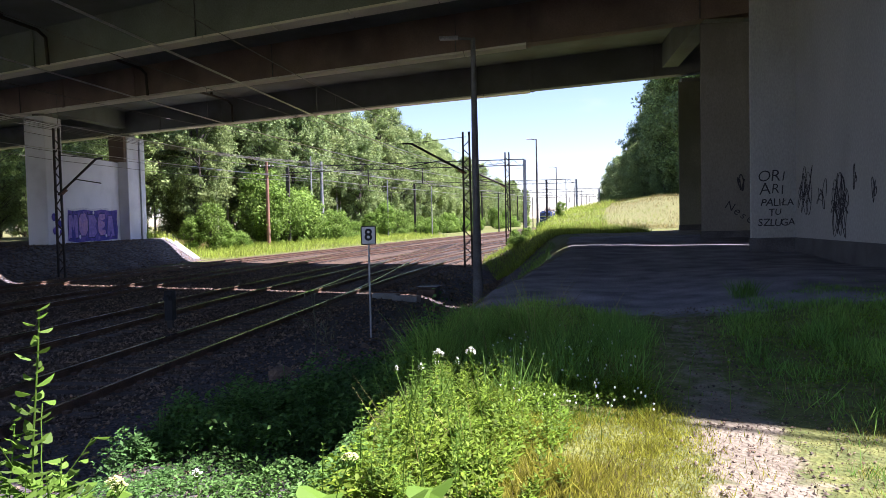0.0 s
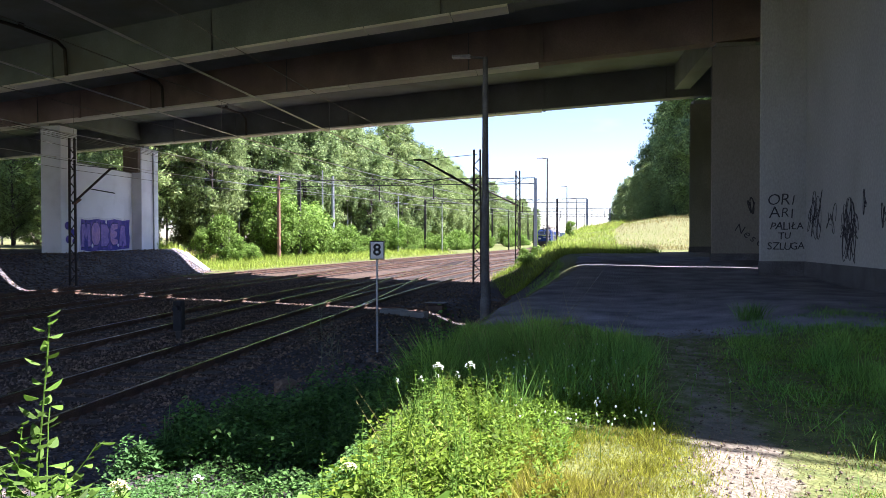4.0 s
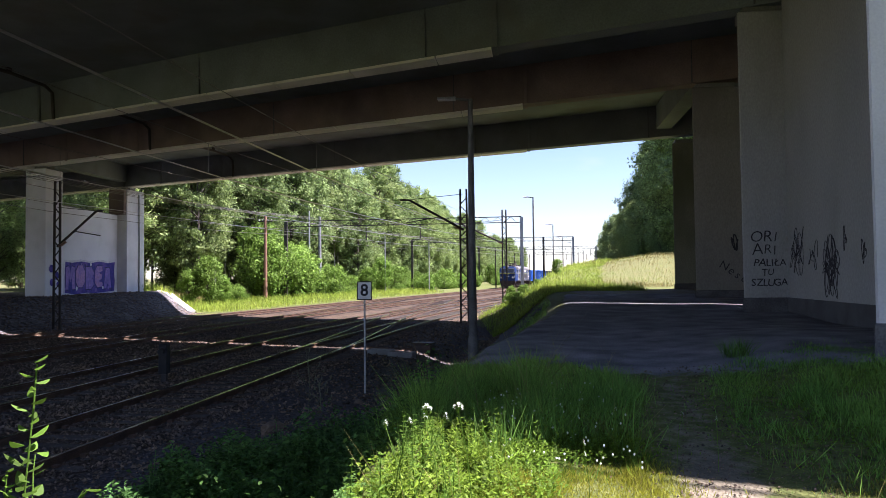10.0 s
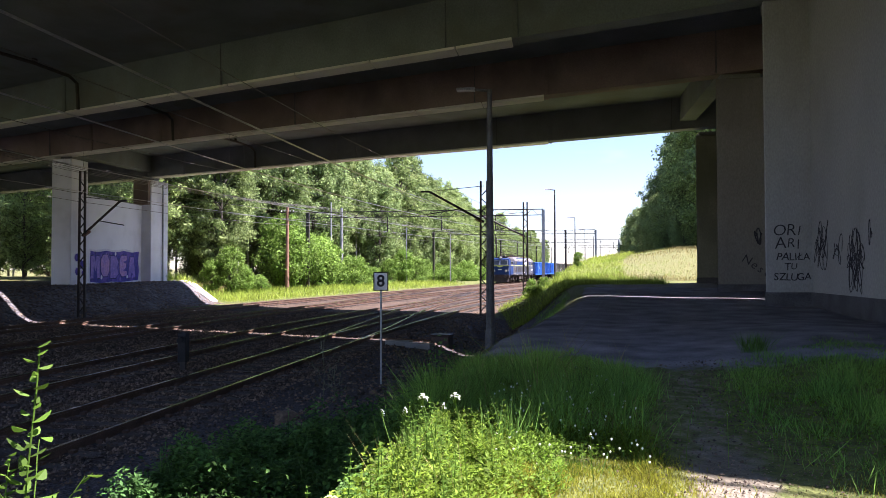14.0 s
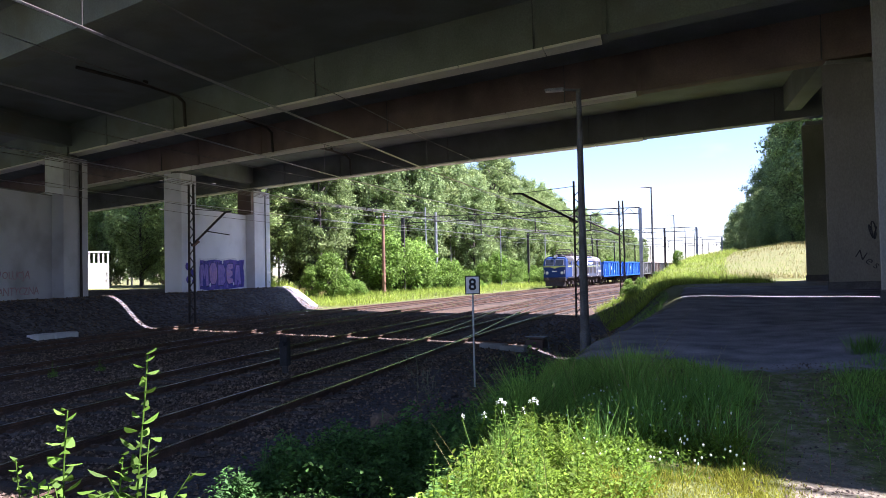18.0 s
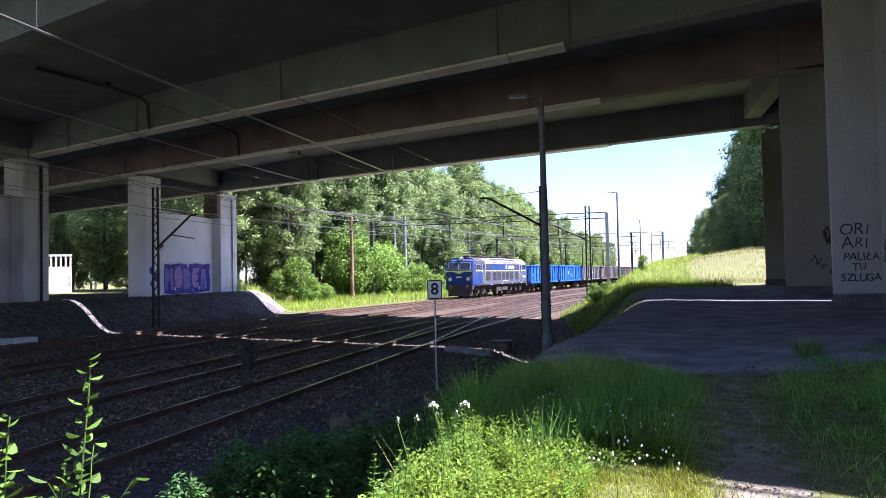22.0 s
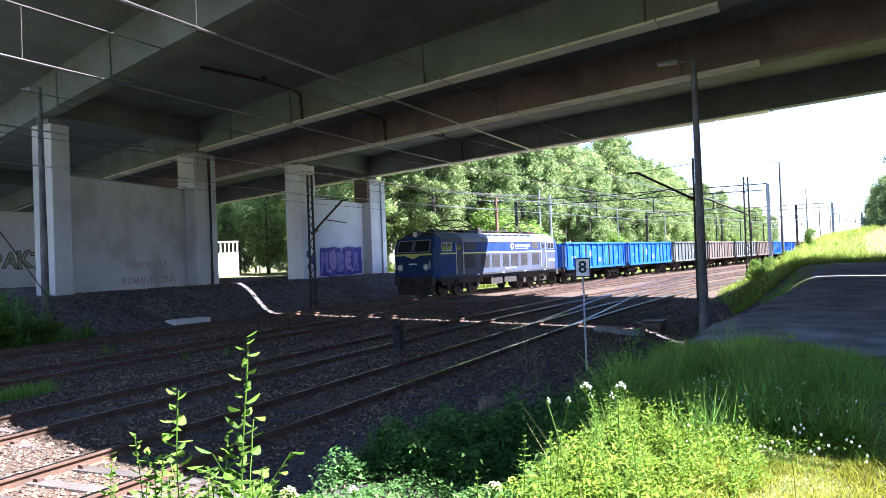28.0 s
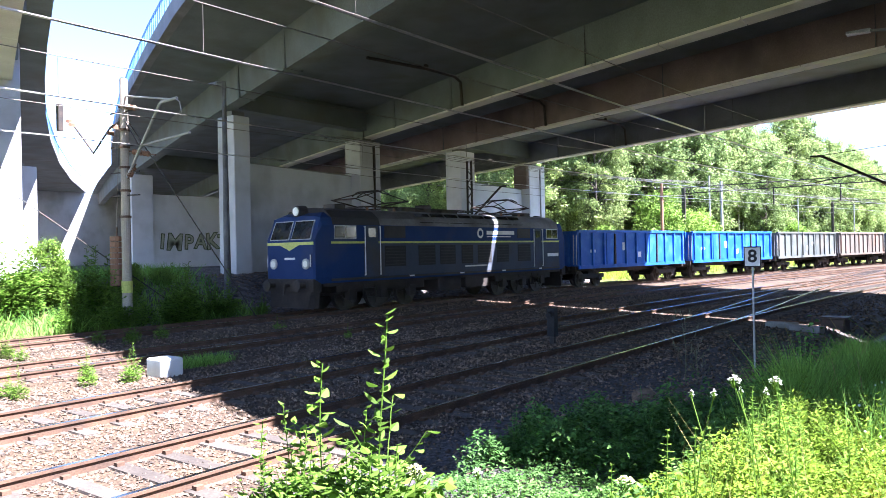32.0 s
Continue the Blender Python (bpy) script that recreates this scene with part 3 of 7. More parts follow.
def lay_track(name, label, pts, sleepers, mat, pitch=0.6, wide=2.5):
    t = thing(name, label, "railway track", kind="structure")
    for off in (-0.7525, 0.7525):
        g, h = rail_geo(pts, off)
        r = part("rail", g, RAIL, t)
        part("rail_head", h, RAILHEAD, r, "worn bright running surface")
    block = Geo().loft([[(s * wide / 2, -0.13, -0.24), (s * wide / 2, 0.13, -0.24), (s * wide / 2, 0.1, -0.122), (s * wide / 2, -0.1, -0.122)] for s in (-1, 1)]).mesh("sleeper", mat)
    rest = Geo()
    length, j = 0.0, 0
    for (x0, y0), (x1, y1) in zip(pts, pts[1:]):
        seg = math.hypot(x1 - x0, y1 - y0)
        while length < seg:
            k = length / seg
            x, y = x0 + (x1 - x0) * k, y0 + (y1 - y0) * k
            ang = -math.degrees(math.atan2(x1 - x0, y1 - y0))
            if sleepers[0] <= y <= sleepers[1]:
                ob = new("sleeper", block)
                ob.parent = t
                ob.matrix_basis = pose(x, y, 0.01 * random.uniform(-1, 0.3), 0, 0, ang + random.uniform(-1, 1))
            else:
                m = pose(x, y, 0, 0, 0, ang)
                vs = [m @ Vector(v) for v in [(sx * wide / 2, sy, z) for z, sy0 in ((-0.24, 0.13), (-0.122, 0.1)) for sx, sy in ((-1, -sy0), (1, -sy0), (1, sy0), (-1, sy0))]]
                rest.add(vs, [(4, 5, 6, 7), (0, 1, 5, 4), (1, 2, 6, 5), (2, 3, 7, 6), (3, 0, 4, 7)])
            length += pitch
        length -= seg
    if rest.v:
        me = bpy.data.meshes.new("far_sleepers")
        me.from_pydata([tuple(v) for v in rest.v], [], rest.f)
        me.materials.append(mat)
        tagged(part("far_sleepers", me, mat, t), kind="stuff")
    # rail clips close by
    clips = Geo()
    for (x0, y0), (x1, y1) in zip(pts, pts[1:]):
        if y1 > 26 or y0 < -4:
            continue
        y = y0
        while y < y1 - 0.01:
            for off in (-0.7525, 0.7525):
                for s in (-0.1, 0.1):
                    clips.box(x0 + off + s - 0.04, y - 0.045, -0.16, x0 + off + s + 0.04, y + 0.045, -0.085)
            y += pitch
    if clips.v:
        part("clips", clips, RAIL, t)
    return t


U1, U2, U3, U4 = -0.7525, -4.4, -9.65, -15.0
lay_track("track_one", "rusty rails on concrete sleepers in stained ballast", track_line(U1, -30, 330, 3), (2, 30), SLEEPER)
lay_track("track_two", "rusty rails on concrete sleepers in stained ballast", track_line(U2, -60, 330, 3), (4, 40), SLEEPER)
lay_track("track_three", "rusty rails on timber sleepers in stained ballast", track_line(U3, -80, 330, 3), (6, 42), WOODSLEEPER)
lay_track("track_four", "polished rails on timber sleepers below the slope", track_line(U4, -80, 420, 3), (8, 44), WOODSLEEPER)


def cross(y0, y1, a, b):
    return track_line(0, y0, y1, 2.0, lambda y: a + (b - a) * smooth(y0, y1, y))


lay_track("crossover_track", "rusty diagonal rails of a turnout", cross(26, 62, U1, U2), (0, -1), WOODSLEEPER, wide=3.0)
lay_track("crossover_track", "rusty diagonal rails of a turnout", cross(50, 92, U2, U3), (0, -1), WOODSLEEPER, wide=3.0)
lay_track("crossover_track", "rusty diagonal rails of a turnout", cross(46, 88, U3, U4), (0, -1), WOODSLEEPER, wide=3.0)


def scatter_stones():
    """Loose ballast stones on and beside the nearer tracks."""
    rng = np.random.default_rng(4)
    k = 130000
    y = 5 + 40 * rng.random(k) ** 1.6
    x = np.where(rng.random(k) < 0.72, rng.uniform(-7, 4.6, k), rng.uniform(-17, -7, k))
    s = rng.uniform(0.012, 0.038, k) * np.interp(y, (6, 30), (0.8, 1.5))
    y[:11000], x[:11000], s[:11000] = rng.uniform(21, 55, 11000), rng.uniform(-22.3, -16.9, 11000), 0.02 + 0.05 * rng.random(11000) ** 3
    path = np.zeros(k, bool)
    path[11000:15000] = True
    y[path] = rng.uniform(8.4, 14.5, 4000)
    x[path], s[path] = 7.5 + 0.13 * (y[path] - 9.3) + rng.normal(0, 0.42, 4000), 0.003 + 0.012 * rng.random(4000) ** 3
    keep = path | (x < np.array([crest(float(v))[0] - 1.0 for v in y])) & ((x < 0.9) | path | (rng.random(k) < 0.35))
    x, y, s = x[keep], y[keep], s[keep]
    k = len(x)
    oct_v = np.array([(1, 0, 0), (0, 1, 0), (-1, 0, 0), (0, -1, 0), (0, 0, 0.8), (0, 0, -0.5)])
    oct_f = np.array([(0, 1, 4), (1, 2, 4), (2, 3, 4), (3, 0, 4), (1, 0, 5), (2, 1, 5), (3, 2, 5), (0, 3, 5)])
    rot = rng.uniform(0, 6.28, k)
    z = np.array([height(float(a), float(b)) for a, b in zip(x, y)])
    v = oct_v[None] * (s[:, None, None] * rng.uniform(0.6, 1.3, (k, 1, 3)))
    v = v + rng.normal(0, 0.15, v.shape) * s[:, None, None]
    c, sn = np.cos(rot)[:, None], np.sin(rot)[:, None]
    vx, vy = v[:, :, 0] * c - v[:, :, 1] * sn, v[:, :, 0] * sn + v[:, :, 1] * c
    verts = np.stack([vx + x[:, None], vy + y[:, None], v[:, :, 2] + z[:, None] + 0.01], -1).reshape(-1, 3)
    faces = (oct_f[None] + 6 * np.arange(k)[:, None, None]).reshape(-1, 3)
    me = bpy.data.meshes.new("ballast_stones")
    me.from_pydata(verts.tolist(), [], faces.tolist())
    m = STONE.copy()
    nt = m.node_tree
    geo = nt.nodes.new("ShaderNodeNewGeometry")
    for node in nt.nodes:
        if node.bl_idname == "ShaderNodeMapRange":
            node.inputs["To Min"].default_value, node.inputs["To Max"].default_value = 0.3, 1.6
            nt.links.new(geo.outputs["Random Per Island"], node.inputs["Value"])
    me.materials.append(m)
    tagged(new("ballast_stones", me), "loose brownish grey crushed ballast stones", "ballast", kind="stuff")


scatter_stones()

# ---- the road bridge ----
def across(y0, x):
    """Where a line of the bridge, which crosses the tracks askew, runs at x; y0 is its place at x = 0."""
    return y0 - 0.355 * x + (0.0007 * x * x if x < 0 else 0)


XS = [-110, -90, -72, -58, -46, -36, -28, -22.5, -16, -10, -4, 2, 5.4, 8, 10, 12, 14, 24]


def swept(profile, y0, xs=XS):
    """A bridge member: a profile of (offset across, height) swept along the bridge."""
    return Geo().loft([[(x, across(y0 + o, x), z) for o, z in profile] for x in xs])


GIRD = (18.35, 28.4, 36.0, 46.4)


def build_bridge(name, label, edge0, edge1, girders, rail_side, flare=0.0, spread=0.0, cap=500, near=0.0):
    b = thing(name, label, "bridge", "road viaduct decks", "structure")
    slab = [(edge0 - 0.0, 10.55), (edge0, 10.95), (edge1, 10.95), (edge1, 10.55), (girders[1] + 1.2, 10.4), (girders[0] - 1.2, 10.4)]
    def side(o, x):
        """The near edge bows out, unseen, to set where its shadow falls."""
        return across(o, x) + (flare * min(max(x - 2, 0), 7.9) ** 2 if o <= edge0 + 0.2 else 0) + (near * (0.0011 * x * x - smooth(0, -12, x)) if o <= edge0 + 0.2 and x < 0 else 0) + (spread * min(x * x, cap) if o >= edge1 - 0.2 and x < 0 else 0)
    part("deck_slab", Geo().loft([[(x, side(o, x), z) for o, z in slab] for x in XS]), GIRDER, b)
    for g in girders:
        web = [(-0.42, 10.45), (-0.36, 9.3), (-0.34, 8.9), (0.34, 8.9), (0.36, 9.3), (0.42, 10.45)]
        if g == GIRD[0]:
            web = [(o, z + (0.08 if z < 9 else 0)) for o, z in web]
        skin, tint = {GIRD[2]: (GIRDERRED, "reddish brown girder"), GIRD[3]: (GIRDERBLUE, "dark blue-grey girder")}.get(g, (GIRDER, "dark grey-green girder"))
        gi = part("girder", swept(web, g), skin, b, tint)
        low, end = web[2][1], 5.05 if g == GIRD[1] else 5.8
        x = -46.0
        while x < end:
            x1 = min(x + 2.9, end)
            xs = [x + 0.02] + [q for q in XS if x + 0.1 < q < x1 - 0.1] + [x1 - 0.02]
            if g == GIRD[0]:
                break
            part("flange", swept([(-0.37, low - 0.06), (-0.37, low + 0.02), (0.37, low + 0.02), (0.37, low - 0.06)], g, xs), FLANGELIT, gi)
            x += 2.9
        for x in (-19.5, -14.2, end + 0.1, 16.5):
            y = across(g, x)
            part("joint_rib", Geo().box(x - 0.06, y - 0.45, low - 0.02, x + 0.06, y + 0.45, 10.4), skin, gi)
        for k in range(-3, 2):
            x = 3.0 + 8.7 * k
            if g != GIRD[0] and abs(x + 19.5) > 1 and abs(x + 14.2) > 1:
                y = across(g, x)
                part("web_seam", Geo().box(x - 0.012, y - 0.43, low + 0.03, x + 0.012, y + 0.43, 10.4), PLINTH, gi)
    for x in (-47.5, -23.1, 12.4):
        d = Geo()
        y0, y1 = across(girders[0] + 0.4, x), across(girders[1] - 0.4, x)
        d.loft([[(x - 0.35, y0, 9.25), (x + 0.35, y0, 9.25), (x + 0.35, y0, 10.42), (x - 0.35, y0, 10.42)],
                [(x - 0.35, y1, 9.25), (x + 0.35, y1, 9.25), (x + 0.35, y1, 10.42), (x - 0.35, y1, 10.42)]])
        part("cross_beam", d, GIRDER, b)
    for o in (edge0, edge1):
        prof = [(o - 0.18, 10.5), (o - 0.18, 11.15), (o + 0.18, 11.15), (o + 0.18, 10.5)] if o == edge0 else [(o - 0.18, 10.6), (o - 0.18, 11.15), (o + 0.08, 11.15), (o + 0.08, 10.6)]
        part("kerb_beam", Geo().loft([[(x, side(q, x), z) for q, z in prof] for x in XS]), CONCRETE, b)
    if rail_side is not None:
        r = part("railing", Geo().loft([[(x, side(rail_side - 0.03, x), 12.1), (x, side(rail_side + 0.03, x), 12.1), (x, side(rail_side + 0.03, x), 12.17), (x, side(rail_side - 0.03, x), 12.17)] for x in XS]), BLUEPAINT, b)
        bars = Geo()
        x = -60.0
        while x < 12:
            y = side(rail_side, x)
            bars.box(x - 0.02, y - 0.02, 11.1, x + 0.02, y + 0.02, 12.1)
            x += 0.5
        part("baluster_row", bars, BLUEPAINT, r)
    return b


build_bridge("bridge_deck", "grey-green concrete road viaduct deck on two girders", 14.9, 32.6, GIRD[:2], 14.9, 0.018, near=1.0)
build_bridge("bridge_deck", "grey-green concrete road viaduct deck on two girders", 33.35, 48.5, GIRD[2:], 48.5, 0.0, 0.011)

build_bridge("bridge_deck", "pale concrete road viaduct deck on two girders", -8.0, 9.6, (-4.0, 8.6), 9.6, 0.0, 0.0009, 9000)


def drain(pts):
    t = thing("drain_pipe", "black plastic drain pipe under the bridge deck", "pipe", "drain pipes")
    part("pipe", Geo().line(pts, 0.07, 8), DARKSTEEL, t)
    part("bracket", Geo().box(pts[1][0] - 0.05, pts[1][1] - 0.1, pts[1][2], pts[1][0] + 0.05, pts[1][1] + 0.1, pts[1][2] + 0.25), DARKSTEEL, t)


for g in GIRD[1:]:
    for x in (-13.2,):
        y = across(g, x)
        drain([(x - 1.2, y - 5.5, 10.28), (x - 0.4, y - 2.6, 10.22), (x - 0.1, y - 0.95, 10.12), (x, y - 0.62, 9.9), (x, y - 0.52, 8.85)])

# supports
def skewed(x0, x1, y0, y1, z0, z1, k, c=0.03):
    """An upright block whose far end is shifted sideways by k per metre, with chamfered edges."""
    g = Geo().box(x0, y0, z0, x1, y1, z1, c)
    g.v = [(x + k * (y - y0), y, z) for x, y, z in g.v]
    return g


def pier(x0, x1, y0, y1, z0, z1, plinth=0.0, mat=PAINTED, label="white-painted concrete bridge pier", k=0.0):
    p = thing("bridge_pier", label, "pier", "bridge piers", "structure")
    part("shaft", skewed(x0, x1, y0, y1, z0 + plinth, z1, k), mat, p)
    if plinth:
        part("plinth", skewed(x0 - 0.04, x1 + 0.04, y0 - 0.04, y1 + 0.04, z0 - 0.6, z0 + plinth, k, 0.02), PLINTH, p, "bare grey cement plinth")
    part("bearing", Geo().box(x0 + 0.25, (y0 + y1) / 2 - 0.35, z1 - 0.02, x1 - 0.25, (y0 + y1) / 2 + 0.35, z1 + 0.24), CONCRETE, p)
    return p


def slant_wall(a, b, thick, z0, z1, label="white-painted concrete wall between two piers", mat=PAINTLIT):
    """A wall panel from a to b in plan; its track side runs through both."""
    d = Vector((b[0] - a[0], b[1] - a[1], 0)).normalized()
    n = Vector((-d.y, d.x, 0)) * thick
    w = thing("pier_wall", label, "wall", "pier walls", "structure")
    part("panel", Geo().loft([[(p[0], p[1], z0), (p[0] + n.x, p[1] + n.y, z0), (p[0] + n.x, p[1] + n.y, z1), (p[0], p[1], z1)] for p in (a, b)]), mat, w)
    part("coping", Geo().loft([[(p[0] - n.x * 0.03, p[1] - n.y * 0.03, z1), (p[0] + n.x * 1.03, p[1] + n.y * 1.03, z1), (p[0] + n.x * 1.03, p[1] + n.y * 1.03, z1 + 0.05), (p[0] - n.x * 0.03, p[1] - n.y * 0.03, z1 + 0.05)] for p in (a, b)]), CONCRETE, w, "thin grey cement edge")
    part("plinth", Geo().loft([[(p[0] - n.x * 0.05, p[1] - n.y * 0.05, z0 - 0.8), (p[0] + n.x, p[1] + n.y, z0 - 0.8), (p[0] + n.x, p[1] + n.y, z0), (p[0] - n.x * 0.05, p[1] - n.y * 0.05, z0)] for p in (a, b)]), PLINTH, w, "bare grey cement foot")
    return w


def web_wall(x0, x1, y0, y1, z0, z1, plinth=0.0, label="white-painted concrete wall between two piers", mat=PAINTED):
    w = thing("pier_wall", label, "wall", "pier walls", "structure")
    part("panel", Geo().box(x0, y0, z0 + plinth, x1, y1, z1), mat, w)
    if plinth:
        part("plinth", Geo().box(x0 - 0.05, y0 + 0.045, z0 - 0.6, x1 + 0.05, y1 - 0.045, z0 + plinth), PLINTH, w, "bare grey cement plinth")
    return w


PIER_L = [pier(-22.73, -21.5, 26.35, 27.25, 0.9, 8.66), pier(-23.95, -22.75, 35.9, 37.6, 0.9, 8.66), pier(-22.67, -21.42, 43.8, 45.33, 0.9, 8.66, mat=PAINTLIT), pier(-23.7, -22.5, 54.1, 56.4, 0.9, 8.66, mat=PAINTLIT)]
# dark block laid over the pier face to stand for its deep shade
part("bearing_block", Geo().box(-23.68, 53.75, 6.86, -22.56, 54.09, 8.62, 0.02), GIRDERRED, PIER_L[3], "dark block added for the shade on the pier face")
part("drain_pipe", Geo().line([(-22.46, 55.6, 8.4), (-22.44, 55.6, 7.6), (-22.44, 55.6, 1.3)], 0.07, 8), STEEL, PIER_L[3], "grey drain pipe")
part("drain_pipe", Geo().line([(-22.7, 37.0, 8.4), (-22.68, 37.0, 7.4), (-22.68, 37.0, 1.3)], 0.08, 8), DARKSTEEL, PIER_L[1], "dark drain pipe")
pier(-23.7, -22.5, 16.0, 17.6, 0.6, 10.3)
pier(-23.7, -22.5, 3.0, 4.6, 0.2, 8.66)
pier(-48.2, -47.0, 26.9, 29.0, 0.5, 8.66)
WALL_A, WALL_B = ((-22.25, 27.2), (-23.5, 35.95)), ((-22.17, 45.28), (-23.25, 54.15))
WALL_L = [slant_wall(*WALL_A, 0.5, 1.26, 6.62, mat=PAINTED), slant_wall(*WALL_B, 0.45, 1.26, 6.8)]
PIER_R = [pier(10.19, 13.6, 14.1, 15.5, 1.3, 8.66, 0.38, k=0.45), pier(11.2, 13.2, 23.6, 25.1, 1.4, 8.66, 0.28, PAINTDULL, "dull white-painted concrete bridge pier with sprayed writing", k=0.29), pier(11.61, 13.4, 31.1, 32.7, 1.45, 8.66, 0.25, PAINTBROWN, "brownish-grey concrete bridge pier", k=0.24), pier(12.7, 14.9, 41.3, 42.9, 1.6, 8.5, 0.2, PAINTOLIVE, "dark olive-grey concrete bridge pier", k=0.2)]
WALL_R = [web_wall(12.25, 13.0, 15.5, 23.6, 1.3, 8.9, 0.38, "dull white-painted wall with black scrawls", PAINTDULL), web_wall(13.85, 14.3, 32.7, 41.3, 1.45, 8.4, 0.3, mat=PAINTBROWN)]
for g in GIRD:
    q = -50.0 if g == GIRD[3] else -47.5
    y = across(g, q)
    pier(q - 0.6, q + 0.6, y - 0.9, y + 0.9, 0.8, 8.66, mat=PAINTLIT)
WALL_F = web_wall(-47.9, -47.2, across(GIRD[0], -47.5) + 0.9, across(GIRD[1], -47.5) - 0.9, 0.8, 7.2, mat=PAINTLIT)
web_wall(-47.9, -47.2, across(GIRD[2], -47.5) + 0.9, across(GIRD[3], -47.5) - 0.9, 0.8, 7.2, mat=PAINTLIT)
# unseen block added under the decks beyond the road, to keep side light out
light_stop = tagged(new("abutment", Geo().loft([[(19.5, across(17, 19.5), -1), (19.5, across(50, 19.5), -1), (19.5, across(50, 19.5), 10.38), (19.5, across(17, 19.5), 10.38)],
                                          [(120, across(17, 120), -1), (120, across(50, 120), -1), (120, across(50, 120), 10.38), (120, across(17, 120), 10.38)]]).mesh("abutment", CONCRETE)), "unseen grey block under the decks, added to keep light out", "abutment", kind="structure")
# the abutment that closes the far end
web_wall(-86, -85, 40, 68, 0.5, 10.4, label="pale concrete abutment wall under the viaduct")
# ---- trees and bushes ----
def tree_parts(rng, tall, wide, crown_from, leaves, size, trunk_r, leafmat, barkmat, clumps=46):
    trunk = Geo()
    lean = rng.normal(0, 0.02, 2)
    pts = [(0, 0, -0.4)] + [(lean[0] * z * z / tall + rng.normal(0, 0.04), lean[1] * z * z / tall + rng.normal(0, 0.04), z) for z in np.linspace(tall * 0.15, tall * 0.95, 6)]
    for i, (p, q) in enumerate(zip(pts, pts[1:])):
        trunk.tube(p, q, trunk_r * (1 - i / 6.5), trunk_r * (1 - (i + 1) / 6.5), 7)
    cen, rad = [], []
    for _ in range(clumps):
        h = crown_from + (1 - crown_from) * rng.random() ** 0.85
        prof = math.sin(math.pi * min(max((h - crown_from) / (1.03 - crown_from), 0.08), 1) ** 1.05) ** 0.5
        a = rng.uniform(0, 2 * math.pi)
        r = wide * prof * math.sqrt(rng.uniform(0.1, 1.0)) * rng.uniform(0.75, 1.12)
        c = np.array([r * math.cos(a), r * math.sin(a), h * tall])
        cen.append(c)
        rad.append(wide * rng.uniform(0.45, 1.0) * (4.9 / clumps ** 0.55))
        if clumps > 100 and len(cen) % 5:
            continue
        base = np.array([0, 0, max(c[2] - r * rng.uniform(0.5, 0.9), crown_from * tall * 0.6)])
        mid = (base + c) / 2 + np.array([0, 0, 0.12 * r])
        trunk.tube(base, mid, trunk_r * 0.32, trunk_r * 0.2, 5)
        trunk.tube(mid, c, trunk_r * 0.2, trunk_r * 0.06, 5)
    cen, rad = np.array(cen), np.array(rad)
    which = rng.integers(0, clumps, leaves)
    d = rng.normal(0, 1, (leaves, 3))
    d /= np.linalg.norm(d, axis=1, keepdims=True)
    pos = cen[which] + d * (rad[which] * rng.uniform(0.1, 1.25, leaves) ** 0.6)[:, None] * np.array([1.0, 1.0, 0.95])
    up = d * 0.9 + np.array([0, 0, 0.35]) + rng.normal(0, 0.5, (leaves, 3))
    up /= np.linalg.norm(up, axis=1, keepdims=True)
    a = np.cross(up, rng.normal(0, 1, (leaves, 3)))
    a /= np.linalg.norm(a, axis=1, keepdims=True)
    b = np.cross(up, a)
    s = size * rng.uniform(0.6, 1.35, leaves)[:, None]
    return trunk.mesh("trunk", barkmat), quads("crown", pos, a * s, b * s * 0.6, leafmat)


def make_tree(seed, name, label, tall, wide, crown_from, leaves, size, trunk_r, leafmat, barkmat, clumps=46, group="trees along the line", category="tree"):
    rng = np.random.default_rng(seed)
    tk, cr = tree_parts(rng, tall, wide, crown_from, leaves, size, trunk_r, leafmat, barkmat, clumps)
    t = thing(name, label, category, group)
    part("trunk", tk, barkmat, t)
    part("crown", cr, leafmat, t)
    return t


def plant_copies(kinds, spots, seed):
    """Each spot: x, y, scale. The first use of a kind is the thing itself."""
    rng = random.Random(seed)
    used = set()
    for i, (x, y, s) in enumerate(spots):
        k = rng.randrange(len(kinds))
        t = kinds[k]
        m = pose(x, y, height(x, y) - 0.1, 0, 0, rng.uniform(0, 360))
        if k in used:
            c = copy_thing(t, m)
        else:
            used.add(k)
            c = t
            c.matrix_basis = m
        c.scale = (s * rng.uniform(0.9, 1.1), s * rng.uniform(0.9, 1.1), s)
    for i, t in enumerate(kinds):
        if i not in used:
            for o in list(t.children_recursive) + [t]:
                bpy.data.objects.remove(o)


